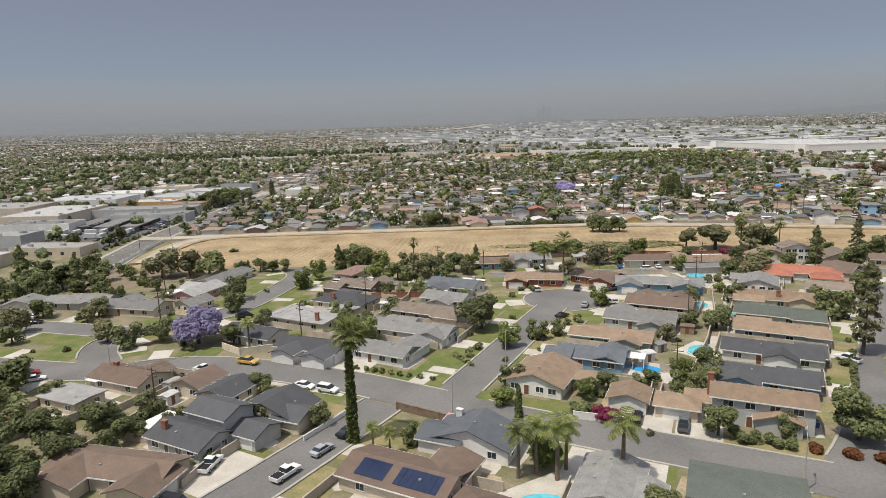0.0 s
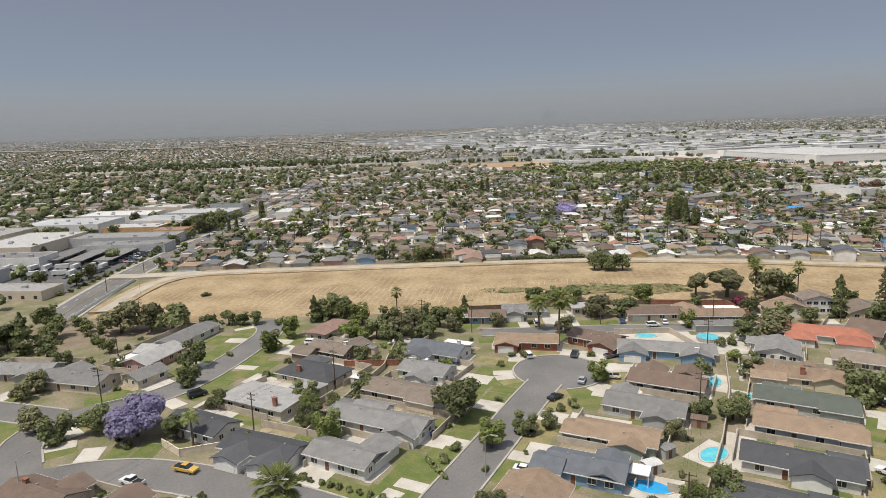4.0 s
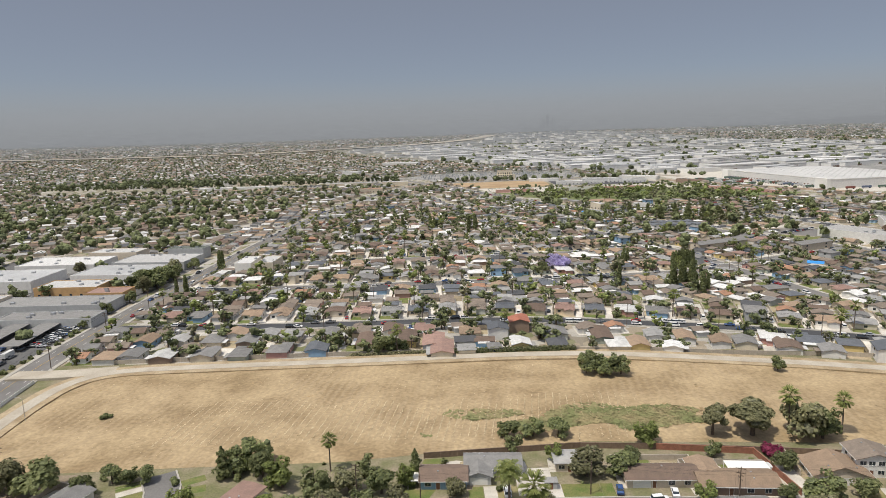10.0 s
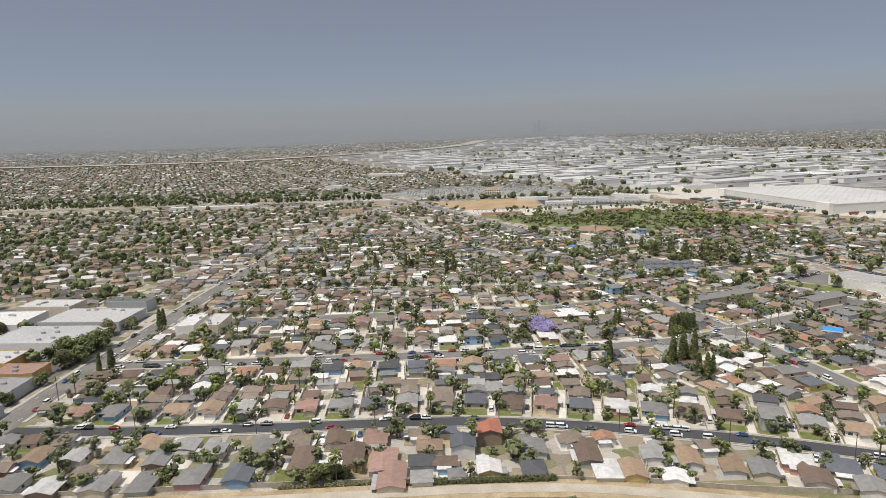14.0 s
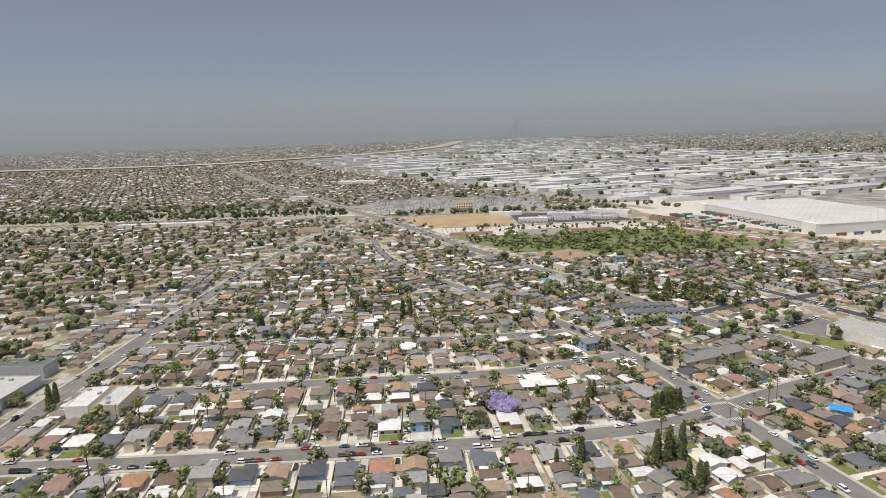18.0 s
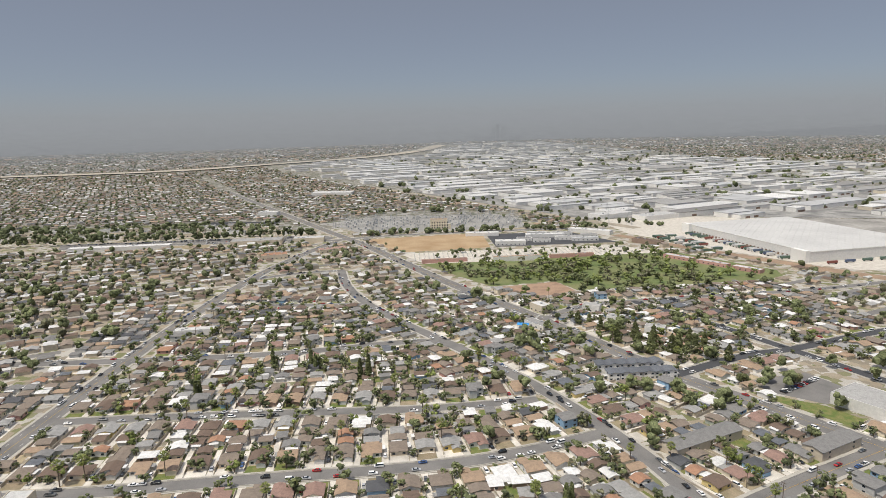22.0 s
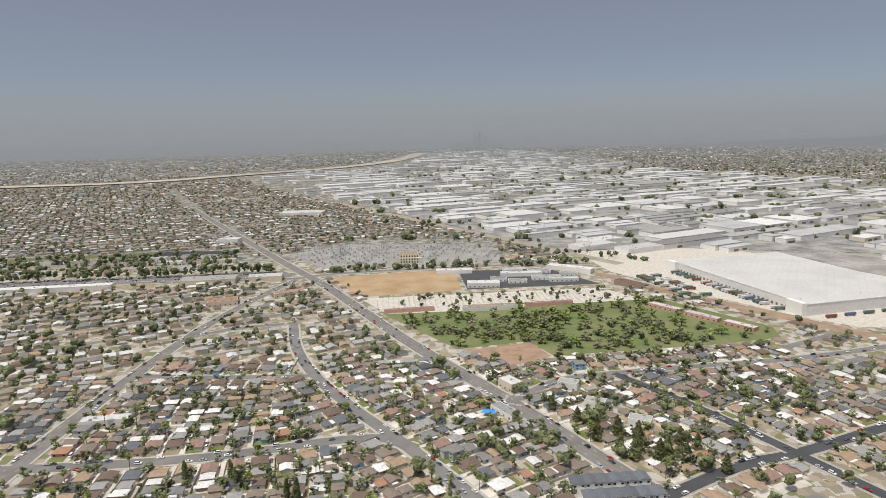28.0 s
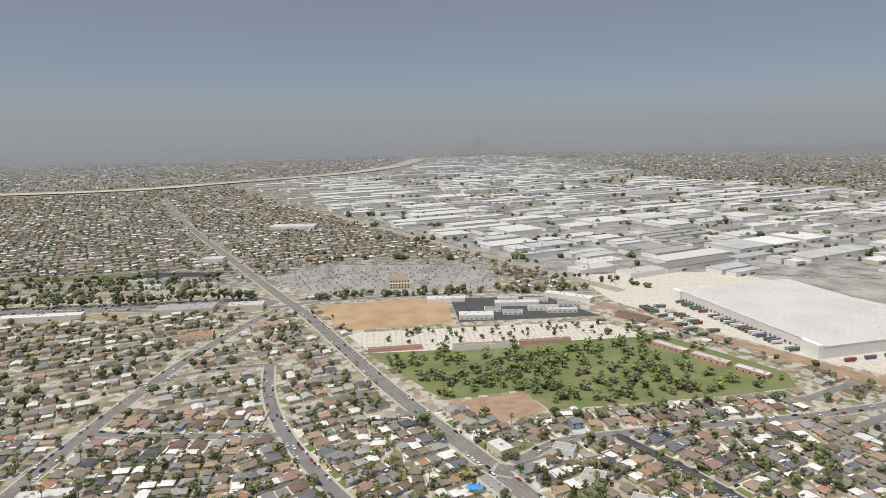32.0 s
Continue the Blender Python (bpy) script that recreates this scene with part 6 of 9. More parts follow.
# trees on the levee edge and in the yards below it
for kind, x, y, h, wide in (
    ("near_leaf_olive", -110, 242, 12.5, 1.2), ("near2_leaf_olive", -100, 243, 11.5, 0.95), ("near_leaf_mid", -92, 243, 12.0, 1.1), ("near2_leaf_dark", -80, 243, 6.0, 0.9), ("conifer", -76.5, 242.5, 6.0, 1.0), ("near2_leaf_dark", -73.5, 248, 5.5, 1.1), ("near_leaf_dark", -68.5, 248, 5.5, 1.1), ("near2_leaf_dark", -64, 248, 5.0, 1.1),
    ("near_leaf_bright", -47, 232, 9.0, 0.8), ("near_leaf_bright", -51, 219, 7.5, 1.15), ("near2_leaf_bright", -26, 228, 8.0, 1.1), ("near_leaf_mid", -17, 228, 8.5, 1.0), ("near2_leaf_olive", -9, 229, 8.0, 1.15), ("near_leaf_dark", 0, 229, 8.0, 1.0), ("near_leaf_bright", -24, 244, 9.0, 1.1), ("near_leaf_mid", -31, 250, 10.5, 0.8),
    ("near2_leaf_mid", -13, 240, 9.0, 1.0), ("near_leaf_olive", -5, 241, 8.5, 1.0), ("near2_leaf_dark", 4, 240, 8.0, 1.1), ("near_leaf_bright", 10, 243, 7.0, 1.0), ("conifer", 13, 247, 9.0, 0.9), ("near2_leaf_olive", 9, 234, 6.5, 1.0),
    ("near2_leaf_dark", 41, 270, 6.0, 1.25), ("near_leaf_dark", 49, 270, 6.5, 1.3), ("near2_leaf_dark", 57, 269, 6.0, 1.3), ("near_leaf_bright", 53, 254, 6.0, 1.0), ("near_leaf_olive", 61, 246, 8.5, 1.3), ("near2_leaf_dark", 70, 246, 7.5, 1.25), ("near_leaf_bright", 83, 264, 8.0, 1.15),
    ("eucalyptus", 105, 268, 11.0, 1.1), ("eucalyptus", 117, 267, 13.0, 1.5), ("near_leaf_olive", 131, 265, 14.0, 1.0), ("near_leaf_dark", 137, 264, 12.5, 0.9), ("near_leaf_olive", 111, 218.5, 9.0, 1.3), ("near_leaf_dark", 118, 231, 9.0, 1.25), ("near_leaf_mid", 110, 233, 5.5, 1.0)):
    plant(kind, x, y, h, wide=wide)
nr = random.Random(77)
for x, y, h in ((-82, 112, 8), (-90, 118, 9), (-97, 124, 8), (-74, 84, 9), (-66, 88, 8), (-58, 108, 6), (-104, 98, 9), (-96, 88, 9)):
    plant(nr.choice(("near_leaf_mid", "near_leaf_dark", "near2_leaf_mid", "near_leaf_mid")), x, y, h)
for x, y, h in ((-123, 174, 9), (-107, 189, 7), (-130, 168, 9), (-138, 176, 10), (-146, 170, 9)):
    if road_gap(x, y) > 1.5:
        plant(nr.choice(("near_leaf_mid", "near_leaf_dark", "near2_leaf_olive")), x, y, h)
dense = 0
for _ in range(900):
    x, y = nr.uniform(100, 200), nr.uniform(148, 252)
    if dense < 20 and road_gap(x, y) > 2.5 and free_spot(x, y, 2.2):
        plant(nr.choice(("near_leaf_dark", "near_leaf_mid", "near2_leaf_mid")), x, y, nr.uniform(6.5, 10))
        TAKEN[-1] = (x, y, 3.2)
        dense += 1
bushes = trees_ = 0
for _ in range(6000):
    x, y = nr.uniform(-165, 190), nr.uniform(68, 256)
    g = road_gap(x, y)
    if g < 2.6 or not free_spot(x, y, 1.3) or y < 95 and abs(x) < 60:
        continue
    if g > 8 and trees_ < 95 and nr.random() < 0.4:
        plant(nr.choice(("near_leaf_mid", "near2_leaf_mid", "near2_leaf_mid", "near2_leaf_bright", "near_leaf_dark", "near2_leaf_olive")), x, y, nr.uniform(3.4, 6.5))
        trees_ += 1
    elif bushes < 150:
        plant(nr.choice(("shrub", "shrub", "shrub_dark")), x, y, nr.uniform(0.9, 2.0))
        bushes += 1
    else:
        continue
    TAKEN[-1] = (x, y, 1.7)
# the clumps of dark oaks by the levee path
for x, y, h in ((77, 320, 8.5), (81, 322, 9.5), (86, 319, 9), (90, 318, 8), (83, 317, 7.5), (151, 318, 6)):
    plant("near_leaf_dark", x, y, h, z=0.9, wide=1.0)
plant("shrub", -98, 291, 1.6, z=0.6, wide=2.0)
# long clipped hedge behind the yards and along the corner
def hedge(x0, y0, x1, y1, h, w, leaf, label):
    L = math.hypot(x1 - x0, y1 - y0)
    rng = np.random.default_rng(int(x0 * 7 + y0) % 1000 + 1)
    n = int(L * h * 26)
    blobs = [(L * (k + 0.5) / max(1, int(L / 2)), 0, h / 2, 1.5, w / 2, h / 2) for k in range(max(1, int(L / 2)))]
    root = thing("hedge", pose(x0, y0, 0, 0, 0, math.degrees(math.atan2(y1 - y0, x1 - x0))), label, "hedge")
    part("leaves", quads("leaves", *leaf_cloud(rng, blobs, n, 0.24, 0.7), M[leaf]), None, root)
    st = Soup()
    for k in range(int(L / 4) + 1):
        st.tube((k * 4, 0, 0), (k * 4, 0, h * 0.7), 0.06, 0.04, 5)
    part("stems", st, M["bark"], root)
hedge(20, 346.5, 78, 347, 3.2, 2.4, "leaf_mid", "long dense green hedge behind the levee yards")
hedge(-20, 346.5, 16, 348, 2.2, 1.6, "leaf_olive", "ragged olive hedge behind the yards")
hedge(-46, 198, -38, 194, 1.0, 1.2, "leaf_bright", "low clipped bright green hedge")
hedge(84, 122, 96, 142, 1.2, 1.4, "leaf_dark", "clipped dark hedge along the street")
hedge(6, 140, 2, 148, 1.1, 1.2, "leaf_mid", "clipped green hedge by the drive")
hedge(-20, 176, -14, 182, 2.4, 2.0, "leaf_mid", "tall green hedge behind the house")

# parked cars
for kind, x, y, r in (("pickup_white", -26.5, 94, 58), ("sedan_silver", -22, 101.5, 58), ("sedan_black", -18.5, 108, 58), ("pickup_yellow", -48, 145.5, -20), ("suv_white", -25.5, 127.5, -24), ("sedan_white", -31, 130, -24), ("pickup_white", -57, 141, 156), ("suv_black", 35.5, 110.5, 66), ("pickup_grey", 43, 107, 66), ("sedan_black", 34, 176.5, 40),
                      ("van_black", -60.5, 184, 40), ("pickup_white", -40, 97.5, 80), ("van_black", -41, 86, -20), ("sedan_red", -99, 142, 25), ("sedan_white", -95, 138, 25), ("suv_black", -112, 128, 10), ("sedan_black", 15.5, 160, 66), ("suv_black", 24, 158, -24), ("sedan_white", 22, 142, -24), ("sedan_silver", 43, 187, 70), ("pickup_grey", 45, 207, 70), ("suv_white", 31, 207, 100), ("pickup_grey", 56, 205, 20),
                      ("pickup_white", 51, 189, 170), ("pickup_white", 92, 137, 120), ("sedan_black", 110, 169, 150), ("suv_black", 6, 201, -20), ("sedan_blue", 8, 203, -20), ("suv_white", -38, 224, -10), ("sedan_silver", -40, 216, -10), ("pickup_grey", -33, 228, 70), ("sedan_white", -128, 190, 100), ("suv_white", -132, 189, 100), ("sedan_black", -124, 184, 10), ("sedan_white", 82, 236, 80), ("suv_white", 77, 233, 5), ("sedan_blue", 68, 238, 80), ("van_white", 38, 238, 90), ("suv_black", 60, 178, 150)):
    park(kind, x, y, r)


# street lamps, poles and wires
def street_lamp(x, y, rot):
    root = thing("street_lamp", pose(x, y, 0, 0, 0, rot), "tall pale concrete street lamp with a curved arm", "lamp")
    s = Soup()
    s.tube((0, 0, 0), (0, 0, 8.6), 0.13, 0.08, 8)
    part("pole", s, M["concrete"], root)
    s = Soup()
    s.tube((0, 0, 8.5), (1.1, 0, 9.1), 0.05, 0.045, 6)
    s.tube((1.1, 0, 9.1), (2.2, 0, 9.15), 0.045, 0.04, 6)
    arm = part("arm", s, M["steel"], root)
    s = Soup()
    s.box(2.0, 2.75, -0.16, 0.16, 9.02, 9.2)
    head = part("lamp_head", s, M["steel"], arm)
    TAKEN.append((x, y, 0.5))


def utility_pole(x, y, rot, h=11.0):
    root = thing("utility_pole", pose(x, y, 0, 0, 0, rot), "dark wooden utility pole with crossarms", "pole")
    s = Soup()
    s.tube((0, 0, 0), (0, 0, h), 0.17, 0.12, 8)
    part("post", s, M["pole"], root)
    for z in (h - 0.6, h - 1.8):
        s = Soup()
        s.box(-1.2, 1.2, -0.07, 0.07, z, z + 0.13)
        for u in (-1.1, 0.5, 1.1):
            s.tube((u, 0, z + 0.13), (u, 0, z + 0.34), 0.05, 0.04, 6)
        part("crossarm", s, M["pole"], root)
    return root


WIRES = Soup()


def wire(a, b, sag=0.7):
    a, b = Vector(a), Vector(b)
    pts = [a.lerp(b, k / 6) - Vector((0, 0, sag * 4 * (k / 6) * (1 - k / 6))) for k in range(7)]
    for p, q in zip(pts, pts[1:]):
        WIRES.tube(p, q, 0.018, 0.018, 3, False)


def pole_line(pts, h=11.0):
    for i, (x, y) in enumerate(pts):
        k = min(i, len(pts) - 2)
        dx, dy = pts[k + 1][0] - pts[k][0], pts[k + 1][1] - pts[k][1]
        utility_pole(x, y, math.degrees(math.atan2(dy, dx)) + 90, h)
    for (x0, y0), (x1, y1) in zip(pts, pts[1:]):
        L = math.hypot(x1 - x0, y1 - y0)
        nx, ny = -(y1 - y0) / L, (x1 - x0) / L
        for u in (-1.1, 0.5, 1.1):
            wire((x0 + nx * u, y0 + ny * u, h - 0.25), (x1 + nx * u, y1 + ny * u, h - 0.25))


for x, y, r in ((1, 113, 66), (53, 86, 66), (-76, 136, 60), (14, 141, -24), (-126, 290, 180), (52, 218, 200)):
    street_lamp(x, y, r)
pole_line([(-57, 116), (-38, 160), (-24, 187), (-8, 222), (-2, 236)])
pole_line([(47, 122), (66, 165), (84, 205), (96, 230)])
pole_line([(-108, 252), (-97, 214), (-84, 180)], 10.0)
pole_line([(15, 232), (60, 237), (96, 230), (140, 232)], 9.5)

# ---- the street grid beyond the levee ----
RM = random.Random(21)
ROOF_PICK = ["tan"] * 7 + ["taupe"] * 9 + ["brown"] * 7 + ["grey"] * 6 + ["lightgrey"] * 5 + ["dark"] * 3 + ["white"] * 3 + ["bright"] * 2 + ["pink"] * 4 + ["orange"] + ["bluegrey"] * 2
WALL_PICK = ["beige"] * 4 + ["cream"] * 4 + ["white"] * 6 + ["grey"] * 3 + ["rose", "yellow", "blue", "sage", "brown"]


def plain_house(roof, wall, w, d, axis, hip, wing, storeys=1, rear=0.0):
    """A street-grid house: walls, roof, windows, door and garage, as a pattern for copies."""
    root = thing("house", pose(0, 0, -80), f"{'two-storey ' if storeys > 1 else 'small '}{WALLWORD[wall]} house with {ROOFWORD[roof]} roof{' on a narrow lot' if storeys < 2 and len(ROOFWORD[roof].split()) < 3 else ''}", "house", "houses of the street grid")
    h = 2.7 * storeys
    ws, rs = Soup(), Soup()
    pt = RM.choice((0.18, 0.24, 0.3))
    wall_block(ws, 0, 0, w, d, h, axis, pt, hip)
    roof_block(rs, 0, 0, w, d, h, axis, pt, 0.5, hip)
    if rear:
        w3, r3 = Soup(), Soup()
        rw, rx = w * RM.uniform(0.5, 0.75), w * RM.uniform(-0.12, 0.12)
        wall_block(w3, rx, d / 2 + rear / 2 - 0.3, rw, rear, 2.45, "x", 0.12, False)
        roof_block(r3, rx, d / 2 + rear / 2 - 0.3, rw, rear, 2.45, "x", 0.12, 0.4, False)
        part("rear_wall", w3, M["wall_" + wall], root)
        part("rear_roof", r3, M["roof_" + RM.choice((roof, roof, "white", "lightgrey", "bright"))], root)
    if RM.random() < 0.55:
        cv = Soup()
        sx = RM.choice((-1, 1)) * (w / 2 + 1.2)
        cv.box(sx - 1.15, sx + 1.15, -d * 0.1, d * RM.uniform(0.3, 0.5), 2.25, 2.37)
        for u in (-1.05, 1.05):
            for v in (-d * 0.1 + 0.1, d * 0.3 - 0.1):
                cv.box(sx + u - 0.05, sx + u + 0.05, v - 0.05, v + 0.05, 0, 2.26)
        part("side_cover", cv, M["roof_" + RM.choice(("bright", "white", "lightgrey", "taupe"))], root, "flat cover on thin posts")
    if wing:
        cx = wing * w * 0.24
        w2, r2 = Soup(), Soup()
        wall_block(w2, cx, -d / 2 - 1.4, w * 0.5, 4.2, h, "y", 0.26, hip)
        roof_block(r2, cx, -d / 2 - 1.4, w * 0.5, 4.2, h - 0.03, "y", 0.26, 0.45, hip)
        part("porch_wall", w2, M["wall_" + wall], root)
        part("porch_roof", r2, M["roof_" + roof], root)
    part("wall", ws, M["wall_" + wall], root)
    part("roof", rs, M["roof_" + roof], root)
    for st in range(storeys):
        z = 0.9 + 2.7 * st
        for u in (-w * 0.32, w * 0.3):
            pn = Soup()
            pn.box(u - 0.8, u + 0.8, -d / 2 - 0.08, -d / 2, z, z + 1.15)
            part("window", pn, M["pane"], root)
        for x, o in ((-w / 2, -1), (w / 2, 1)):
            pn = Soup()
            pn.box(min(x, x + o * 0.06), max(x, x + o * 0.06), -0.7, 0.7, z, z + 1.1)
            part("window", pn, M["pane"], root)
    return root


LOT = []
for k in range(44):
    LOT.append(plain_house(RM.choice(ROOF_PICK), RM.choice(WALL_PICK), RM.uniform(8.8, 10.3), RM.uniform(8.5, 11), RM.choice("xyy"), RM.random() < 0.4, RM.choice((-1, 0, 1, 1)), 2 if RM.random() < 0.1 else 1, RM.choice((0, 0, 3.0, 4.0))))
BACK = []
for k in range(26):
    BACK.append(plain_house(RM.choice(ROOF_PICK), RM.choice(WALL_PICK), RM.uniform(6.5, 9.2), RM.uniform(5.5, 8.2), RM.choice("xy"), RM.random() < 0.25, 0, 1, RM.choice((0, 0, 0, 2.5))))


class Grid:
    """Which places are still free."""

    def __init__(self, cell=8.0):
        self.c, self.d = cell, {}

    def put(self, x, y, r):
        self.d.setdefault((int(x // self.c), int(y // self.c)), []).append((x, y, r))

    def free(self, x, y, r):
        i, j = int(x // self.c), int(y // self.c)
        return all(math.hypot(x - a, y - b) > r + q for u in range(i - 3, i + 4) for v in range(j - 3, j + 4) for a, b, q in self.d.get((u, v), ()))


GRID = Grid()
for x, y, r in TAKEN:
    GRID.put(x, y, r)


# room kept for the larger buildings, halls and shelters among the houses
for x, y, w, a in ((268, 497, 14, 0), (245, 488, 18, -70), (179, 788, 11, 0), (192, 788, 26, -62), (205, 836, 18, -62), (-124, 540, 26, 90), (-108, 540, 26, 90), (235, 683, 46, 0), (238, 668, 46, 0), (236, 573, 52, 22), (-107, 809, 34, 4), (252, 829, 24, -30), (284, 757, 26, -30), (262, 790, 22, -30)):
    for k in (-1, 0, 1):
        q = k * max(0.0, w / 2 - 6)
        GRID.put(x + q * math.cos(radians(a)), y + q * math.sin(radians(a)), 6.5)
for x, y in ((174, 462), (168, 458), (180, 466), (182, 508), (190, 512), (268, 712), (284, 706), (262, 742), (246, 748)):
    GRID.put(x, y, 3.0)


def inside(poly, x, y):
    c = False
    for (x0, y0), (x1, y1) in zip(poly, poly[1:] + poly[:1]):
        if (y0 > y) != (y1 > y) and x < (x1 - x0) * (y - y0) / (y1 - y0) + x0:
            c = not c
    return c


OPEN = [
    [(-136, 258), (-103, 252), (31, 260), (131, 258), (330, 205), (330, 295), (187, 334), (78, 348), (-90, 349), (-140, 345)],
    [(66, 1320), (10, 1290), (70, 1140), (100, 1060), (165, 930), (220, 880), (262, 898), (505, 915), (530, 960), (430, 1110), (400, 1300)],
    [(-80, 1470), (-10, 1320), (310, 1320), (310, 1560), (40, 1600)],
    [(395, 1240), (470, 1090), (575, 910), (700, 740), (1000, 880), (1000, 1500), (420, 1420)],
    [(-170, 290), (-166, 520), (-164, 592), (-330, 622), (-400, 330)],
    [(318, 590), (400, 560), (470, 660), (372, 690), (300, 664)],
]


def closed(x, y):
    return any(inside(p, x, y) for p in OPEN)


FENCES = Soup()
HOUSE_AT = []
FARTHER = Joined()


def place_lot(x, y, ang, pattern, r=6.4):
    """ang: the way the front looks."""
    m = pose(x, y, 0.0, 0, 0, ang + 90)
    if y < 545 and len(HOUSE_AT) < 90:
        copy_thing(pattern, m)
    else:
        FARTHER.add(pattern, m)
    GRID.put(x, y, r)
    HOUSE_AT.append((x, y))


# named landmarks first: the row of yards that backs on the levee path
LEVEE_ROW = [(-128, 350, "tan"), (-118, 352, "grey"), (-103, 349, "white"), (-85, 349, "grey"), (-69, 349, "grey"), (-53, 353, "grey"), (-36, 353, "bluegrey"), (-121, 372, "tan"), (-105, 371, "lightgrey"), (-88, 369, "grey"), (-71, 366, "grey"), (-52, 374, "lightgrey"), (-33, 374, "grey"),
             (-15, 364, "brown"), (4, 366, "brown"), (16, 361, "pink"), (20, 350, "pink"), (33, 372, "tan"), (46, 369, "bluegrey"), (57, 379, "red"), (55, 354, "white"), (73, 368, "grey"), (71, 353, "dark"), (93, 364, "brown"), (97, 349, "white"), (106, 350, "yellow"), (117, 361, "lightgrey"), (129, 357, "tan"), (142, 350, "tan"), (152, 348, "grey"), (167, 341, "brown"), (182, 335, "grey"), (200, 328, "bluegrey"), (220, 322, "tan")]
for x, y, rf in LEVEE_ROW:
    wall = "yellow" if rf == "yellow" else "blue" if (rf == "bluegrey" and x < 0) else RM.choice(WALL_PICK)
    roof = "tan" if rf == "yellow" else rf
    deep = 17 if rf in ("brown", "pink") and 0 > x - 100 else RM.uniform(8.5, 12)
    ob = plain_house(roof, wall, RM.uniform(7.6, 9.6), deep, "y", RM.random() < 0.3, RM.choice((0, 1, -1)) if deep < 14 else 0, 2 if rf in ("red", "bluegrey") and RM.random() < 0.6 else 1)
    a = 90.0 - max(0, (x - 80)) * 0.18
    ob.matrix_basis = pose(x, y, 0, 0, 0, a + 90)
    GRID.put(x, y, 6.2)
    HOUSE_AT.append((x, y))

ob = plain_house("orange", "beige", 9, 19, "y", False, 0)
ob.matrix_basis = pose(245, 488, 0, 0, 0, 20)
SIDES = [("road_levee_street", (1,), 15.0), ("road_second_street", (1, -1), 15.0), ("road_third_street", (1, -1), 15.0), ("road_fourth_street", (1, -1), 15.0), ("avenue_diagonal", (1, -1), 15.5), ("road_fifth_street", (1, -1), 15.0), ("avenue_west", (-1,), 15.5), ("road_hall_street", (1, -1), 16.0), ("road_levee_street", (-1,), 15.0), ("road_park_diagonal", (1, -1), 15.5), ("avenue_main", (1, -1), 15.5), ("road_park_street", (1, -1), 15.0), ("road_sixth_street", (1, -1), 15.0)]
GREEN, DRY, PAVE = Soup(), Soup(), Soup()
MIDCARS = Joined()
LOTCARS = [CARS["far_" + k] for k in ("sedan_silver", "sedan_black", "sedan_white", "sedan_red", "sedan_grey", "suv_black", "suv_white", "pickup_white", "pickup_grey", "van_white", "sedan_blue", "sedan_white", "sedan_silver")]


def patch(soup, o, e, n, u0, u1, v0, v1, z):
    """A piece of yard: u along the street, v away from it."""
    z += RM.uniform(0, 0.012)
    soup.add([o + e * u + n * v + Vector((0, 0, z)) for u, v in ((u0, v0), (u1, v0), (u1, v1), (u0, v1))], [(0, 1, 2, 3)])


def yard_of(o, e, n, step, sd, depth):
    """Ground, drive and side wall of one narrow lot."""
    h = step / 2
    patch(PAVE, o, e, n, sd * (h - 0.3), sd * (h - RM.uniform(3.4, 4.2)), -0.2, RM.uniform(20, depth), 0.075)
    front = RM.random()
    patch(GREEN if front < 0.42 else DRY if front < 0.7 else PAVE, o, e, n, -sd * (h - 0.3), sd * (h - 4.2), 0.2, 6.5, 0.05)
    for v0, v1 in ((6.5, 17), (17, 26), (26, depth)):
        q = RM.random()
        patch(PAVE if q < 0.45 else DRY if q < 0.74 else GREEN, o, e, n, -sd * (h - 0.3), sd * (h - 4.2), v0, v1, 0.045)
    f0 = o + e * (sd * h) + n * 3.0
    m = Matrix.Translation(f0) @ Matrix.Rotation(math.atan2(n.y, n.x), 4, "Z")
    FENCES.box(0, depth - 3, -0.09, 0.09, 0, RM.choice((1.4, 1.7, 1.9)), m)
    if RM.random() < 0.5:
        c = o + e * (sd * (h - 2.1)) + n * RM.uniform(3.2, 9.0)
        MIDCARS.add(RM.choice(LOTCARS), pose(c.x, c.y, 0.08, 0, 0, math.degrees(math.atan2(n.y, n.x)) + RM.choice((0, 180)) + RM.uniform(-4, 4)))


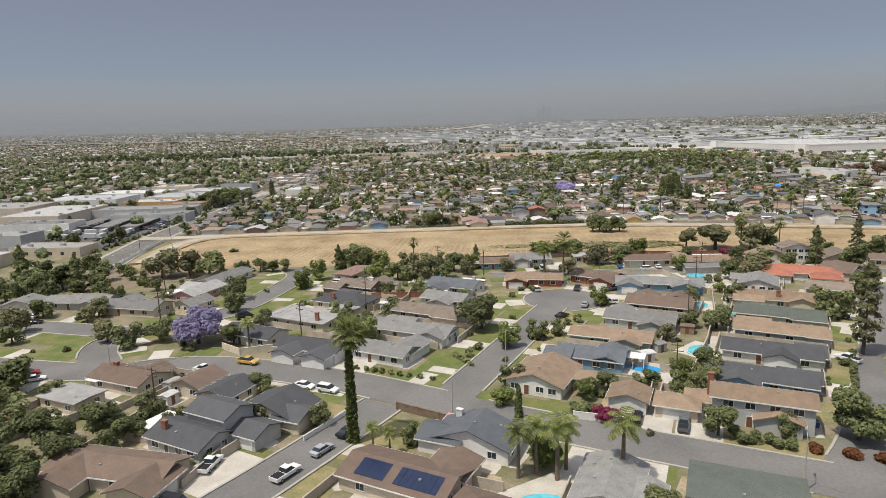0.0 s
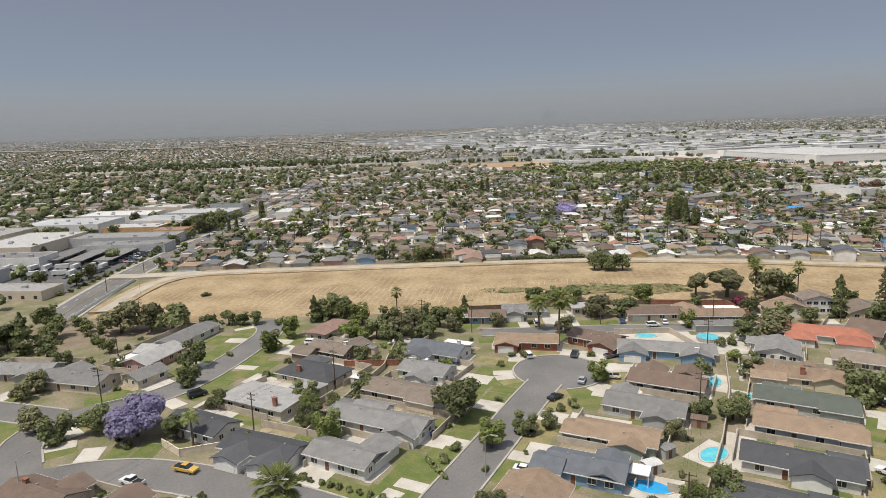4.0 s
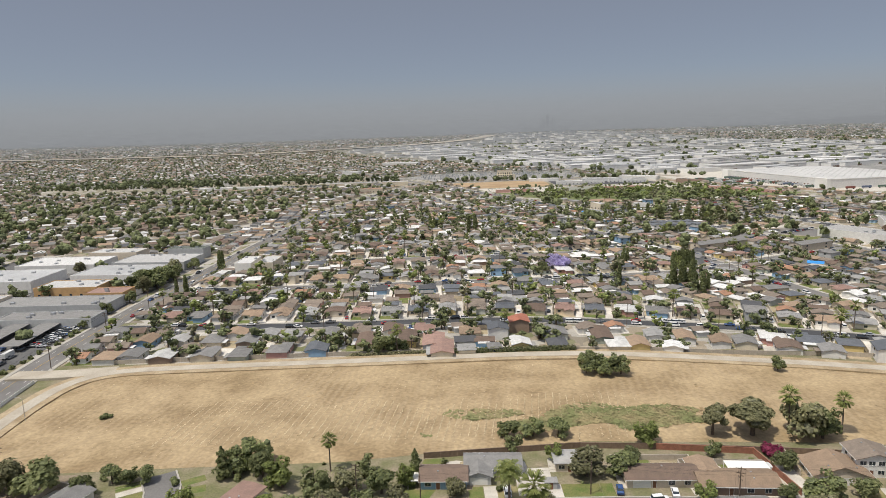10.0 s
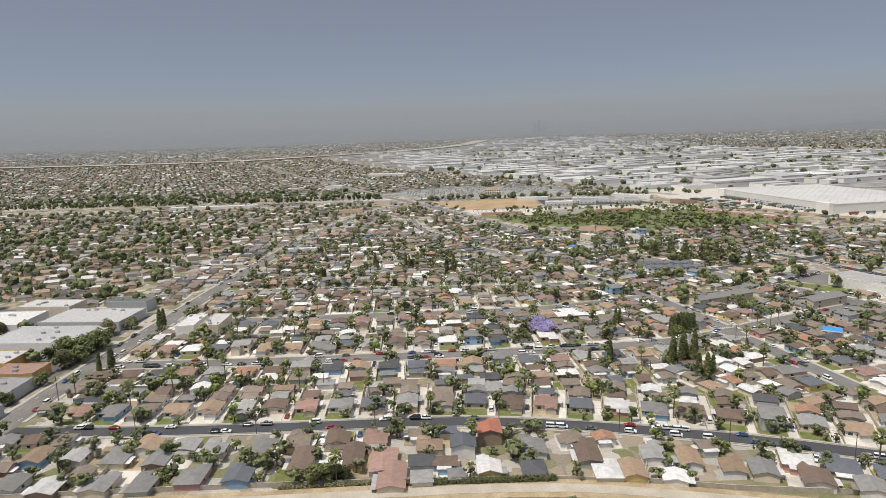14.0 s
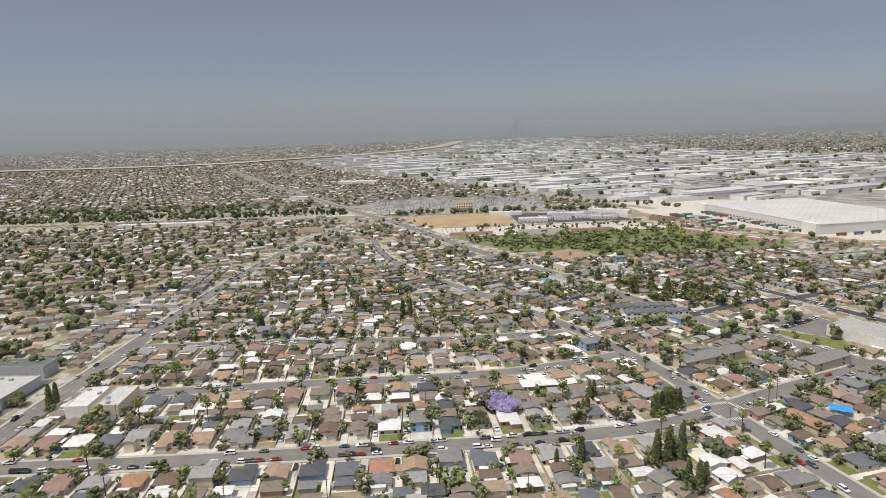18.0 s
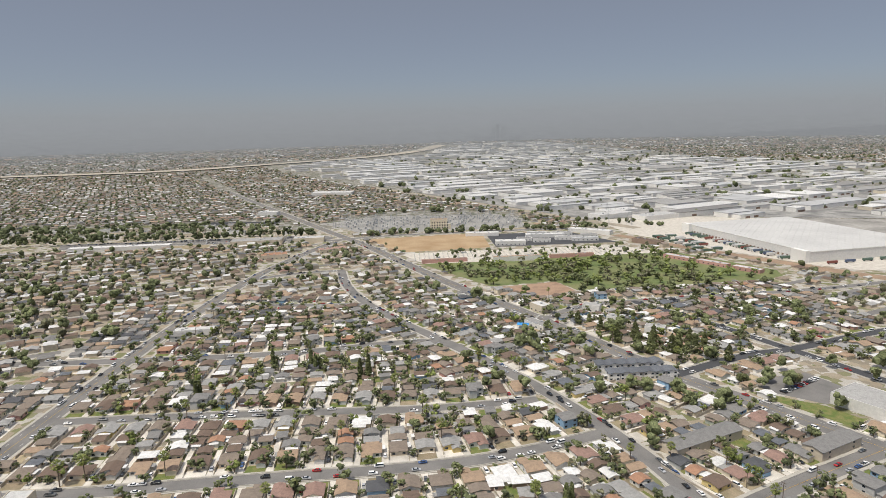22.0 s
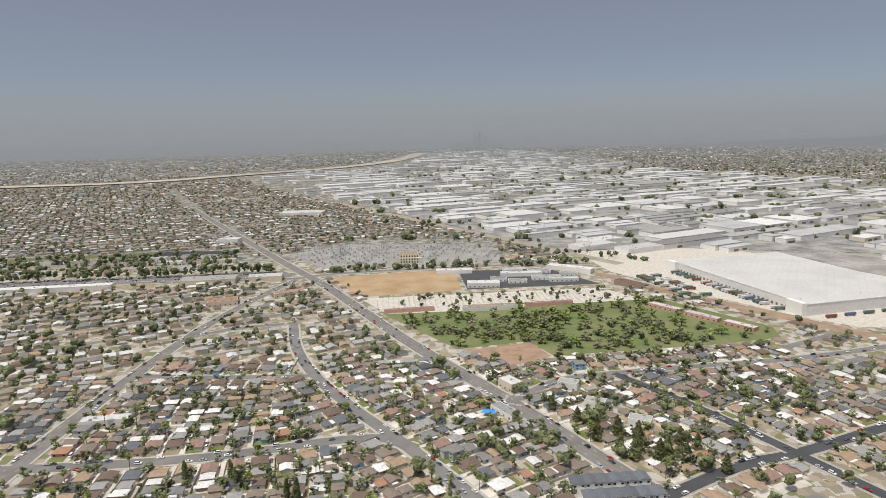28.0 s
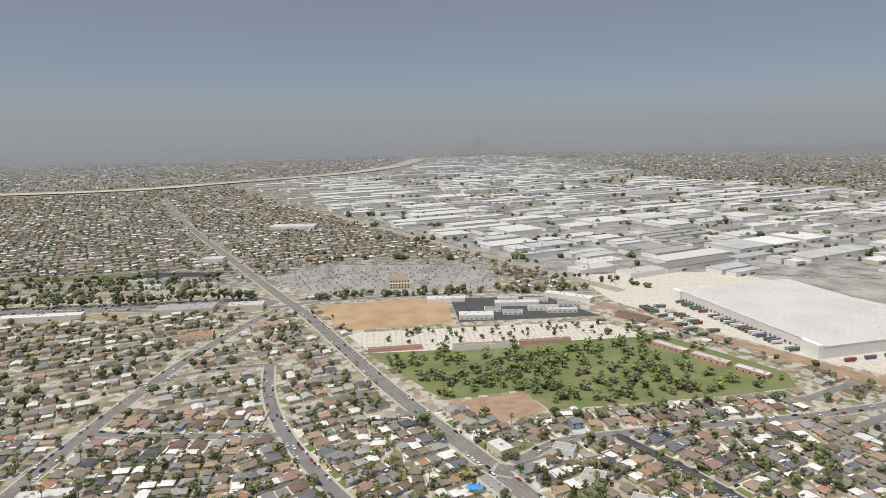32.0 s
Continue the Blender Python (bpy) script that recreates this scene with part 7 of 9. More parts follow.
for name, sides, step in SIDES:
    line, w = LINES[name]
    idx = list(LINES).index(name)
    seg = np.concatenate([[0], np.cumsum(np.hypot(*np.diff(line, axis=0).T))])
    for side in sides:
        s_at = 9.0
        sd = RM.choice((-1, 1))
        while s_at < seg[-1] - 6:
            px, py = np.interp(s_at, seg, line[:, 0]), np.interp(s_at, seg, line[:, 1])
            qx, qy = np.interp(s_at + 2, seg, line[:, 0]), np.interp(s_at + 2, seg, line[:, 1])
            t = math.atan2(qy - py, qx - px)
            nx, ny = -math.sin(t) * side, math.cos(t) * side
            s_at += step
            if py > 905 or px > 470 or px < -140:
                continue
            face = math.degrees(math.atan2(-ny, -nx))
            e, n_ = Vector((math.cos(t), math.sin(t), 0)), Vector((nx, ny, 0))
            o = Vector((px, py, 0)) + n_ * (w / 2 + 2.1)
            put = 0
            for v, pats, r in ((11.6, LOT, 5.5), (22.8, BACK, 4.3), (32.0, BACK, 4.3)):
                c = o + n_ * (v + RM.uniform(-0.7, 0.7)) - e * (sd * (1.5 + RM.uniform(-0.3, 0.3)))
                if closed(c.x, c.y) or road_gap(c.x, c.y) < r + 1.0 or not GRID.free(c.x, c.y, r) or pats is BACK and RM.random() < 0.08:
                    continue
                place_lot(c.x, c.y, face + (0 if RM.random() < 0.93 else 90), RM.choice(pats), r)
                put += 1
            far_end = o + n_ * 34
            if put and not closed(o.x + 6 * nx, o.y + 6 * ny):
                yard_of(o, e, n_, step, sd, 37.0 if road_gap(far_end.x, far_end.y) > 2 and not closed(far_end.x, far_end.y) else 18.0)

# back wall of the yards along the levee
fence([(-132, 345), (-100, 347), (-28, 349), (24, 349.5), (80, 348), (110, 345), (138, 339), (187, 333), (260, 312)], 1.8, "block", "weathered back wall of the yards along the levee")


def special(x, y, w, d, h, ang, roof, wall, label, name="building", cat="building", parapet=0.5):
    """A flat-roofed building with parapet, doors and rooftop units."""
    root = thing(name, pose(x, y, 0, 0, 0, ang), label, cat)
    s = Soup()
    s.box(-w / 2, w / 2, -d / 2, d / 2, 0, h)
    for x0, x1, y0, y1 in ((-w / 2, w / 2, -d / 2, -d / 2 + 0.3), (-w / 2, w / 2, d / 2 - 0.3, d / 2), (-w / 2, -w / 2 + 0.3, -d / 2 + 0.3, d / 2 - 0.3), (w / 2 - 0.3, w / 2, -d / 2 + 0.3, d / 2 - 0.3)):
        s.box(x0, x1, y0, y1, h, h + parapet)
    part("wall", s, wall, root)
    s = Soup()
    s.box(-w / 2 + 0.3, w / 2 - 0.3, -d / 2 + 0.3, d / 2 - 0.3, h, h + 0.12)
    rf = part("roof", s, roof, root)
    for k in range(min(5, int(w * d / 260) + 1)):
        q = Soup()
        ux, uy = RM.uniform(-w * 0.4, w * 0.4), RM.uniform(-d * 0.4, d * 0.4)
        q.box(ux - 1.1, ux + 1.1, uy - 0.8, uy + 0.8, h + 0.1, h + 1.2)
        part("roof_unit", q, M["steel"], rf)
    for k in range(min(10, int(w / 7) + 1) if h < 9 and w < 45 else 0):
        q = Soup()
        ux = -w / 2 + (k + 0.5) * w / (min(10, int(w / 7) + 1))
        q.box(ux - 0.8, ux + 0.8, -d / 2 - 0.06, -d / 2 + 0.02, 0.9, min(h - 0.8, 2.3))
        part("window", q, M["pane"], root)
    GRID.put(x, y, max(w, d) * 0.55)
    TAKEN.append((x, y, max(w, d) * 0.55))
    return root

# ---- light industry west of the avenue ----
for x, y, w, d in ((-184, 386, 10, 44), (-200, 386, 10, 44), (-216, 388, 10, 40)):
    root = thing("carport", pose(x, y, 0, 0, 0, 4), "long dark flat carport over parked cars", "carport")
    s = Soup()
    s.add([(-w / 2, -d / 2, 3.0), (w / 2, -d / 2, 3.6), (w / 2, d / 2, 3.6), (-w / 2, d / 2, 3.0)], [(0, 1, 2, 3), (3, 2, 1, 0)])
    s.v, s.f = [], []
    s.box(-w / 2, w / 2, -d / 2, d / 2, 3.2, 3.4)
    part("canopy", s, M["roof_grey"], root)
    for k in range(5):
        q = Soup()
        q.tube((0, -d / 2 + 3 + k * (d - 6) / 4, 0), (0, -d / 2 + 3 + k * (d - 6) / 4, 3.25), 0.15, 0.15, 6)
        part("post", q, M["steel"], root)
fence([(-139, 258), (-143, 290), (-146, 326)], 1.4, "trim", "white pipe rail fence beside the avenue", "pipe_rail_fence", 0.06)
PALE, CONC = M["roof_white"], M["concrete"]
for x, y, w, d, h, a, rf, wl, lb in (
    (-190, 409, 52, 16, 5, 0, "roof_grey", "wall_grey", "long low beige workshop with flat roof"), (-205, 438, 70, 22, 5.5, 0, "roof_lightgrey", "wall_grey", "flat-roofed grey workshop building by a yard"), (-258, 420, 40, 60, 7, 0, "roof_white", "wall_beige", "large beige-walled flat industrial building"),
    (-186, 462, 24, 16, 5.5, 0, "roof_pink", "wall_orange", "small ochre-walled flat-roofed shop"), (-218, 480, 40, 22, 6, 0, "roof_white", "wall_orange", "ochre-walled warehouse with pale roof"), (-205, 520, 60, 34, 6, -4, "roof_silver", "wall_white", "pale-roofed flat warehouse beside the avenue"), (-200, 562, 56, 34, 6, -4, "roof_white", "wall_grey", "white-roofed warehouse with dark loading side"),
    (-280, 505, 60, 40, 7, 0, "roof_silver", "wall_white", "beige flat-roofed factory hall building"), (-270, 560, 60, 34, 6, 0, "roof_white", "wall_white", "wide pale-roofed white industrial hall"), (-190, 596, 30, 14, 8, -4, "roof_green", "wall_grey", "industrial hall with green roof edge"), (-245, 590, 40, 20, 8, -5, "roof_white", "wall_beige", "pale flat-roofed industrial hall"), (-235, 370, 40, 18, 6, 0, "roof_grey", "wall_white", "white workshop with grey roof"),
    (-310, 450, 50, 40, 8, 0, "roof_lightgrey", "wall_beige", "beige warehouse with pale roof"), (-187, 300, 36, 14, 4, -6, "roof_lightgrey", "wall_beige", "low beige industrial store building with pale roof"), (-215, 275, 44, 16, 5, -6, "roof_white", "wall_beige", "long low store with white roof"), (-240, 330, 50, 18, 6, -4, "roof_lightgrey", "wall_grey", "low grey flat-roofed workshop"),
    (361, 596, 54, 28, 7, -63, "roof_lightgrey", "wall_white", "large white flat-roofed hall beside a car park"), (432, 650, 30, 40, 7, -27, "roof_lightgrey", "wall_white", "white-roofed hall by the car park"), (205, 836, 18, 12, 7, -62, "roof_white", "wall_cream", "cream corner building with flat roof"), (192, 788, 26, 10, 4, -62, "roof_lightgrey", "wall_white", "low white flat-roofed corner shop"), (-124, 540, 26, 12, 7, 90, "roof_white", "wall_white", "white two-storey apartment block"), (-108, 540, 26, 12, 7, 90, "roof_white", "wall_cream", "cream two-storey apartment block"),
    (140, 1362, 30, 16, 16, -3, "roof_tan", "wall_cream", "tall yellow brick substation hall"), (236, 1184, 44, 18, 6, -4, "roof_white", "wall_white", "white-roofed school building on asphalt"), (300, 1238, 60, 14, 5, -4, "roof_white", "wall_white", "low white-roofed school classroom building"), (330, 1210, 40, 12, 5, -4, "roof_lightgrey", "wall_white", "low grey-roofed school classroom building"), (205, 1272, 54, 14, 5, -4, "roof_white", "wall_white", "white storage shed by the dirt lot"),
    (380, 1260, 70, 16, 6, -38, "roof_white", "wall_white", "long white shed by the railway"), (432, 1150, 46, 14, 6, -58, "roof_brown", "wall_brown", "brown metal shed by the railway"), (226, 1068, 66, 8, 6, 2, "roof_tan", "wall_white", "low mausoleum with white portico"), (130, 1074, 60, 6, 4, 4, "roof_tan", "wall_rose", "long low rose memorial wall building"), (300, 1078, 60, 6, 4, 4, "roof_tan", "wall_rose", "long low rose memorial wall building"),
    (430, 1040, 40, 10, 4, -58, "roof_white", "wall_rose", "low pink mausoleum row on the lawn"), (455, 1000, 40, 10, 4, -58, "roof_white", "wall_rose", "low pink mausoleum row on the lawn"), (478, 962, 34, 10, 4, -58, "roof_white", "wall_rose", "low pink mausoleum row on the lawn")):
    special(x, y, w, d, h, a, M[rf], M[wl], lb)

# the great distribution warehouse
root = thing("distribution_warehouse", pose(571, 990, 0, 0, 0, 99.5), "huge white distribution warehouse with loading docks", "warehouse")
s = Soup()
s.box(0, 254, -190, 0, 0, 13)
part("wall", s, M["wall_white"], root)
s = Soup()
s.box(-0.4, 254.4, -190.4, 0.4, 13, 13.9)
part("parapet", s, M["trim"], root)
s = Soup()
s.box(0.4, 253.6, -189.6, -0.4, 13.2, 14.0)
rf = part("roof", s, mat("membrane_roof", (0.52, 0.515, 0.495), 0.8, 0.12, 0.02, 0.4, hue=(0.46, 0.455, 0.44)), root)
q = Soup()
for i in range(20):
    for j in range(15):
        q.box(8 + i * 12, 9.0 + i * 12, -12 - j * 12.2, -9.8 - j * 12.2, 13.9, 14.3)
tagged(part("skylight_grid", q, M["roof_white"], rf), kind="stuff")
for i in range(32):
    q = Soup()
    q.box(20 + i * 7.4, 23.4 + i * 7.4, -0.02, 0.08, 1.1, 4.4)
    part("dock_door", q, M["garage_brown"], root)
s = Soup()
for u0, u1 in ((0, 24), (236, 254.2)):
    s = Soup()
    s.box(u0, u1, 0.0, 6, 0, 14.8)
    part("office_block", s, M["trim"], root)
TRAILER = {}
for k, c in (("red", (0.24, 0.09, 0.07)), ("green", (0.12, 0.18, 0.14)), ("blue", (0.12, 0.15, 0.22)), ("pale", (0.62, 0.62, 0.60))):
    tr = thing("trailer", pose(0, 0, -80), f"{k} freight trailer parked in a yard", "trailer", "trailers at the docks")
    s = Soup()
    s.box(-6.8, 6.8, -1.25, 1.25, 1.2, 4.0)
    part("box", s, mat("trailer_" + k, c, 0.6, 0.15, 0.5, 3.0), tr)
    for u in (-5.0, 5.0):
        q = Soup()
        q.tube((u, -1.2, 0.5), (u, 1.2, 0.5), 0.5, 0.5, 10)
        part("axle", q, M["rubber"], tr)
    TRAILER[k] = tr
wm = pose(571, 990, 0, 0, 0, 99.5)
for i in range(34):
    if RM.random() < 0.75:
        p = wm @ Vector((28 + i * 6.1, 9.5, 0))
        copy_thing(TRAILER[RM.choice(("red", "green", "green", "blue", "pale"))], pose(p.x, p.y, 0.05, 0, 0, 98 + 90))
for i in range(40):
    p = wm @ Vector((100 + (i % 20) * 6.5 + RM.uniform(-1, 1), 48 + 22 * (i // 20), 0))
    if RM.random() < 0.7:
        copy_thing(TRAILER[RM.choice(("red", "green", "green", "pale"))], pose(p.x, p.y, 0.05, 0, 0, 98 + 90 + RM.uniform(-3, 3)))
for k in range(5):
    p = wm @ Vector((-14, -20 - k * 26, 0))
    copy_thing(TRAILER[RM.choice(("green", "blue", "red"))], pose(p.x, p.y, 0.05, 0, 0, 98 + 90))
for k in range(16):
    m = pose(-178 - 7.5 * (k % 8) + RM.uniform(-1, 1), 342 + 16 * (k // 8) + RM.uniform(-1, 1), 0.06, 0, 0, RM.choice((88, 92, 4))) @ Matrix.Diagonal((0.5, 0.85, 0.75, 1))
    copy_thing(TRAILER["pale"], m)
for ob in TRAILER.values():
    hide_proto(ob)

# blue tarpaulin roofs, violet tree and cypress rows among the streets
for x, y, a, w, d in ((268, 497, -30, 10, 8), (179, 788, -20, 10, 7)):
    root = thing("tarpaulin_shelter", pose(x, y, 0, 0, 0, a), "bright blue tarpaulin shelter over a yard", "shelter")
    s = Soup()
    s.add([(-w / 2, -d / 2, 3.2), (w / 2, -d / 2, 3.2), (w / 2, 0, 4.4), (-w / 2, 0, 4.4), (w / 2, d / 2, 3.2), (-w / 2, d / 2, 3.2)], [(0, 1, 2, 3), (3, 2, 4, 5)])
    part("tarpaulin", s, M["tarp"], root)
    for u in (-1, 1):
        for v in (-1, 1):
            q = Soup()
            q.tube((u * (w / 2 - 0.2), v * (d / 2 - 0.2), 0), (u * (w / 2 - 0.2), v * (d / 2 - 0.2), 3.25), 0.06, 0.06, 6)
            part("post", q, M["steel"], root)
    GRID.put(x, y, 7)
plant("jacaranda", 97, 518, 10.0)
plant("jacaranda", 102, 513, 9.0)
for k in range(6):
    plant("cypress", 158 + 3.2 * k, 455 + 5.0 * (k % 2) + 1.0 * k, RM.uniform(12, 15), wide=1.25)
for k in range(8):
    plant("cypress", 175 + 2.3 * k, 502.5 + 1.0 * k, RM.uniform(11.5, 13.5), wide=1.2)
for x, y, h in ((148, 524, 12), (151, 526, 11), (165, 437, 13), (168, 434, 14), (172, 437, 12), (136, 500, 11), (139, 503, 11), (142, 506, 12), (128, 462, 12), (116, 458, 9), (6, 716, 15), (-22, 718, 15), (10, 710, 13), (44, 690, 15), (50, 687, 17), (-60, 668, 12), (-62, 666, 13), (-145, 540, 15), (-146, 548, 13), (-148, 470, 10), (-144, 474, 11), (-146, 480, 10)):
    plant("cypress", x, y, h, wide=1.2)
for x, y, h in ((255, 720, 15), (262, 712, 16), (268, 722, 15), (276, 706, 17), (284, 712, 16), (292, 702, 15), (246, 740, 14), (250, 752, 13), (240, 765, 14), (298, 724, 15), (306, 716, 14), (262, 744, 16), (274, 736, 15), (312, 690, 13), (228, 790, 13), (236, 784, 12)):
    plant("conifer", x, y, h, wide=1.1)
for x, y, h in ((-168, 486, 16), (-176, 492, 14), (-170, 500, 14), (-186, 490, 10), (-182, 498, 11), (-4, 351, 10), (2, 353, 7)):
    plant("near_leaf_dark", x, y, h)
for x, y, h in ((-6, 350, 11), (86, 500, 10), (330, 640, 11), (300, 648, 10), (380, 590, 11), (391, 596, 12), (398, 604, 11), (405, 585, 12), (412, 598, 13)):
    plant("dry_eucalyptus" if x > 370 else "eucalyptus" if x > 300 else "near_leaf_mid", x, y, h * (1.25 if x > 370 else 1.0))

for k in range(16):
    plant(RM.choice(("shrub", "shrub_dark")), -166.5 + RM.uniform(-0.8, 0.8), 300 + 6.2 * k, RM.uniform(1.6, 2.8))
for x, y, h in ((-170, 318, 8), (-172, 332, 9), (-190, 322, 9), (-168, 402, 7), (-170, 428, 8), (-169, 452, 9), (-172, 476, 12), (-166, 508, 13), (-172, 512, 12), (-188, 506, 12), (-176, 536, 11), (-168, 548, 10), (-230, 470, 10), (-240, 400, 9), (-262, 462, 11), (-300, 480, 12), (-250, 540, 10)):
    plant(RM.choice(("near_leaf_dark", "near_leaf_mid", "near2_leaf_olive")), x, y, h)

# infill of back lots in rows that follow the nearest streets
for turn, x_from, x_to in ((3.0, -196, 150), (23.0, 120, 480)):
    ca, sa = math.cos(radians(turn)), math.sin(radians(turn))
    for i in range(-40, 70):
        for j in range(20, 100):
            u, v = i * 12.2 + RM.uniform(-0.7, 0.7), j * (11.2 + 0.0) + RM.uniform(-0.7, 0.7)
            x, y = u * ca - v * sa, u * sa + v * ca
            if not (x_from < x < x_to and 345 < y < 905) or x < -150 and y < 606 or x > 0.56 * y + 60 or closed(x, y) or road_gap(x, y) < 6.0 or not GRID.free(x, y, 4.1):
                continue
            place_lot(x, y, turn + RM.choice((0, 90, 90)), RM.choice(BACK), 4.1)
            e, n_ = Vector((ca, sa, 0)), Vector((-sa, ca, 0))
            q = RM.random()
            patch(PAVE if q < 0.5 else DRY if q < 0.75 else GREEN, Vector((x, y, 0)), e, n_, -6, 6, -5.5, 5.5, 0.03)
for ob, m_, lb, ct in ((PAVE, "concrete_yard", "pale concrete drives and patios of the narrow lots", "driveway"), (GREEN, "lawn", "small green lawns of the narrow lots", "lawn"), (DRY, "yard_dry", "bare and dry yards of the narrow lots", "yard")):
    if ob.f:
        tagged(part("driveway" if ct == "driveway" else ct + "_patch", ob, M[m_]), lb, ct, kind="structure")
tagged(part("lot_wall", FENCES, M["block"]), "low block walls between narrow lots", "wall", kind="stuff")
for name, (line, w) in LINES.items():
    if name in ("road_main", "road_southwest", "road_cul_de_sac", "road_west_bend", "road_west_spur", "road_east", "road_back_lane", "road_industry"):
        continue
    for i in range(2, len(line) - 2):
        (x0, y0), (x1, y1) = line[i], line[i + 1]
        if not 420 < y0 < 1250:
            continue
        t = math.atan2(y1 - y0, x1 - x0)
        for side in (1, -1):
            if RM.random() < 0.2:
                o_ = side * (w / 2 - (1.3 if RM.random() < 0.85 else 4.2))
                x, y = x0 - math.sin(t) * o_ + RM.uniform(-0.8, 0.8) * math.cos(t), y0 + math.cos(t) * o_ + RM.uniform(-0.8, 0.8) * math.sin(t)
                if road_gap(x, y, list(LINES).index(name)) > 2:
                    MIDCARS.add(RM.choice(LOTCARS), pose(x, y, 0.22, 0, 0, math.degrees(t) + (180 if side > 0 else 0)))
MIDCARS.make("lot_cars", "many cars parked on drives and along the kerbs", "cars")
for ob in LOT + BACK:
    hide_proto(ob)
FARTHER.make("farther_houses", "close-packed small houses of the farther streets", "houses")

# yard trees and street trees
TREE_KINDS = ["mid_leaf_mid"] * 4 + ["mid2_leaf_mid"] * 4 + ["mid_leaf_dark"] * 3 + ["mid2_leaf_dark"] * 3 + ["mid_leaf_olive", "mid2_leaf_olive", "mid2_leaf_bright", "mid_leaf_bright", "fan_palm"]
made = 0
MIDTREES = Joined()
for _ in range(26000):
    x, y = RM.uniform(-150, 440), RM.uniform(345, 900)
    if made >= 1750:
        break
    if x > 0.56 * y + 60 or x < -0.5 * y + 20 or closed(x, y) or road_gap(x, y) < 1.4 or not GRID.free(x, y, -0.4):
        continue
    k = RM.choice(TREE_KINDS)
    plant(k, x, y, RM.choice((RM.uniform(4.5, 7.5), RM.uniform(4.5, 7.5), RM.uniform(7.5, 11.5))) if k != "fan_palm" else RM.uniform(8.5, 13), wide=RM.uniform(0.8, 1.15), joined=None if (y < 470 and made < 140) else MIDTREES)
    GRID.put(x, y, 1.6)
    made += 1
for _ in range(4000):
    x, y = RM.uniform(100, 510), RM.uniform(905, 1085)
    if made >= 1750 + 205:
        break
    if inside([(104, 1062), (316, 1076), (436, 1084), (500, 958), (490, 930), (262, 910), (248, 952), (176, 938)], x, y) and GRID.free(x, y, 2.6):
        plant(RM.choice(("mid_leaf_mid", "mid_leaf_olive", "mid2_leaf_bright", "mid2_leaf_mid", "mid_leaf_bright")), x, y, RM.uniform(7.5, 13), wide=RM.uniform(1.05, 1.35), joined=MIDTREES)
        GRID.put(x, y, 2.6)
        made += 1

MIDTREES.make("farther_trees", "many green yard and park trees of the farther streets", "trees")

# cars along the kerbs of the grid
CAR_KINDS = [k for k in CARS if k.startswith("far_") and "yellow" not in k]
n_car = 0
for name in ("road_levee_street", "road_second_street", "road_third_street", "road_fourth_street", "avenue_diagonal", "road_fifth_street", "avenue_west", "avenue_main", "road_park_diagonal"):
    line, w = LINES[name]
    for i in range(2, len(line) - 2):
        (x0, y0), (x1, y1) = line[i], line[i + 1]
        if y0 > 860 or x0 < -160:
            continue
        t = math.atan2(y1 - y0, x1 - x0)
        for side in (1, -1):
            if RM.random() < 0.22 and y0 < 560 and n_car < 80:
                o = side * (w / 2 - 1.3)
                x, y = x0 - math.sin(t) * o, y0 + math.cos(t) * o
                if road_gap(x, y, list(LINES).index(name)) > 2:
                    park(RM.choice(CAR_KINDS), x, y, math.degrees(t) + (180 if side > 0 else 0), 0.2)
                    n_car += 1
for k in range(12):
    park(RM.choice(CAR_KINDS), 318 + 3.0 * k, 632 + 1.6 * k, 120, 0.1)
for k in range(26):
    park(RM.choice(CAR_KINDS), -172 - 5 * (k % 2), 372 + 2.9 * (k // 2), 8, 0.06)

# poles along the grid streets
pole_line([(-146, 300), (-149, 342), (-149, 388), (-148, 432), (-147, 470)], 12.0)
pole_line([(-60, 437), (-20, 437), (20, 438), (60, 438), (100, 437), (140, 434), (180, 428)], 11.0)
pole_line([(-100, 520), (-60, 520), (-20, 521), (20, 522), (60, 523), (100, 525)], 11.0)
pole_line([(-90, 389), (-40, 390), (10, 390), (62, 390), (110, 381), (150, 370), (190, 356)], 11.0)
pole_line([(206, 486), (226, 502), (246, 516), (270, 528)], 11.0)
tagged(part("power_line", WIRES, M["rubber"]), "thin sagging overhead wires between poles", "wire", kind="stuff")

# road paint at the crossings and on the avenues
PT = Soup()


def dash_line(name, off, on, gap, width, soup, z=0.3):
    line, w = LINES[name]
    seg = np.concatenate([[0], np.cumsum(np.hypot(*np.diff(line, axis=0).T))])
    s_at = 4.0
    while s_at < min(seg[-1] - on, 1400):
        p = [np.array((np.interp(q, seg, line[:, 0]), np.interp(q, seg, line[:, 1]))) for q in (s_at, s_at + on)]
        t = (p[1] - p[0]) / np.linalg.norm(p[1] - p[0])
        n_ = np.array((-t[1], t[0]))
        a = [p[0] + n_ * (off - width), p[1] + n_ * (off - width), p[1] + n_ * (off + width), p[0] + n_ * (off + width)]
        soup.add([(*q, z) for q in a], [(0, 1, 2, 3)])
        s_at += on + gap


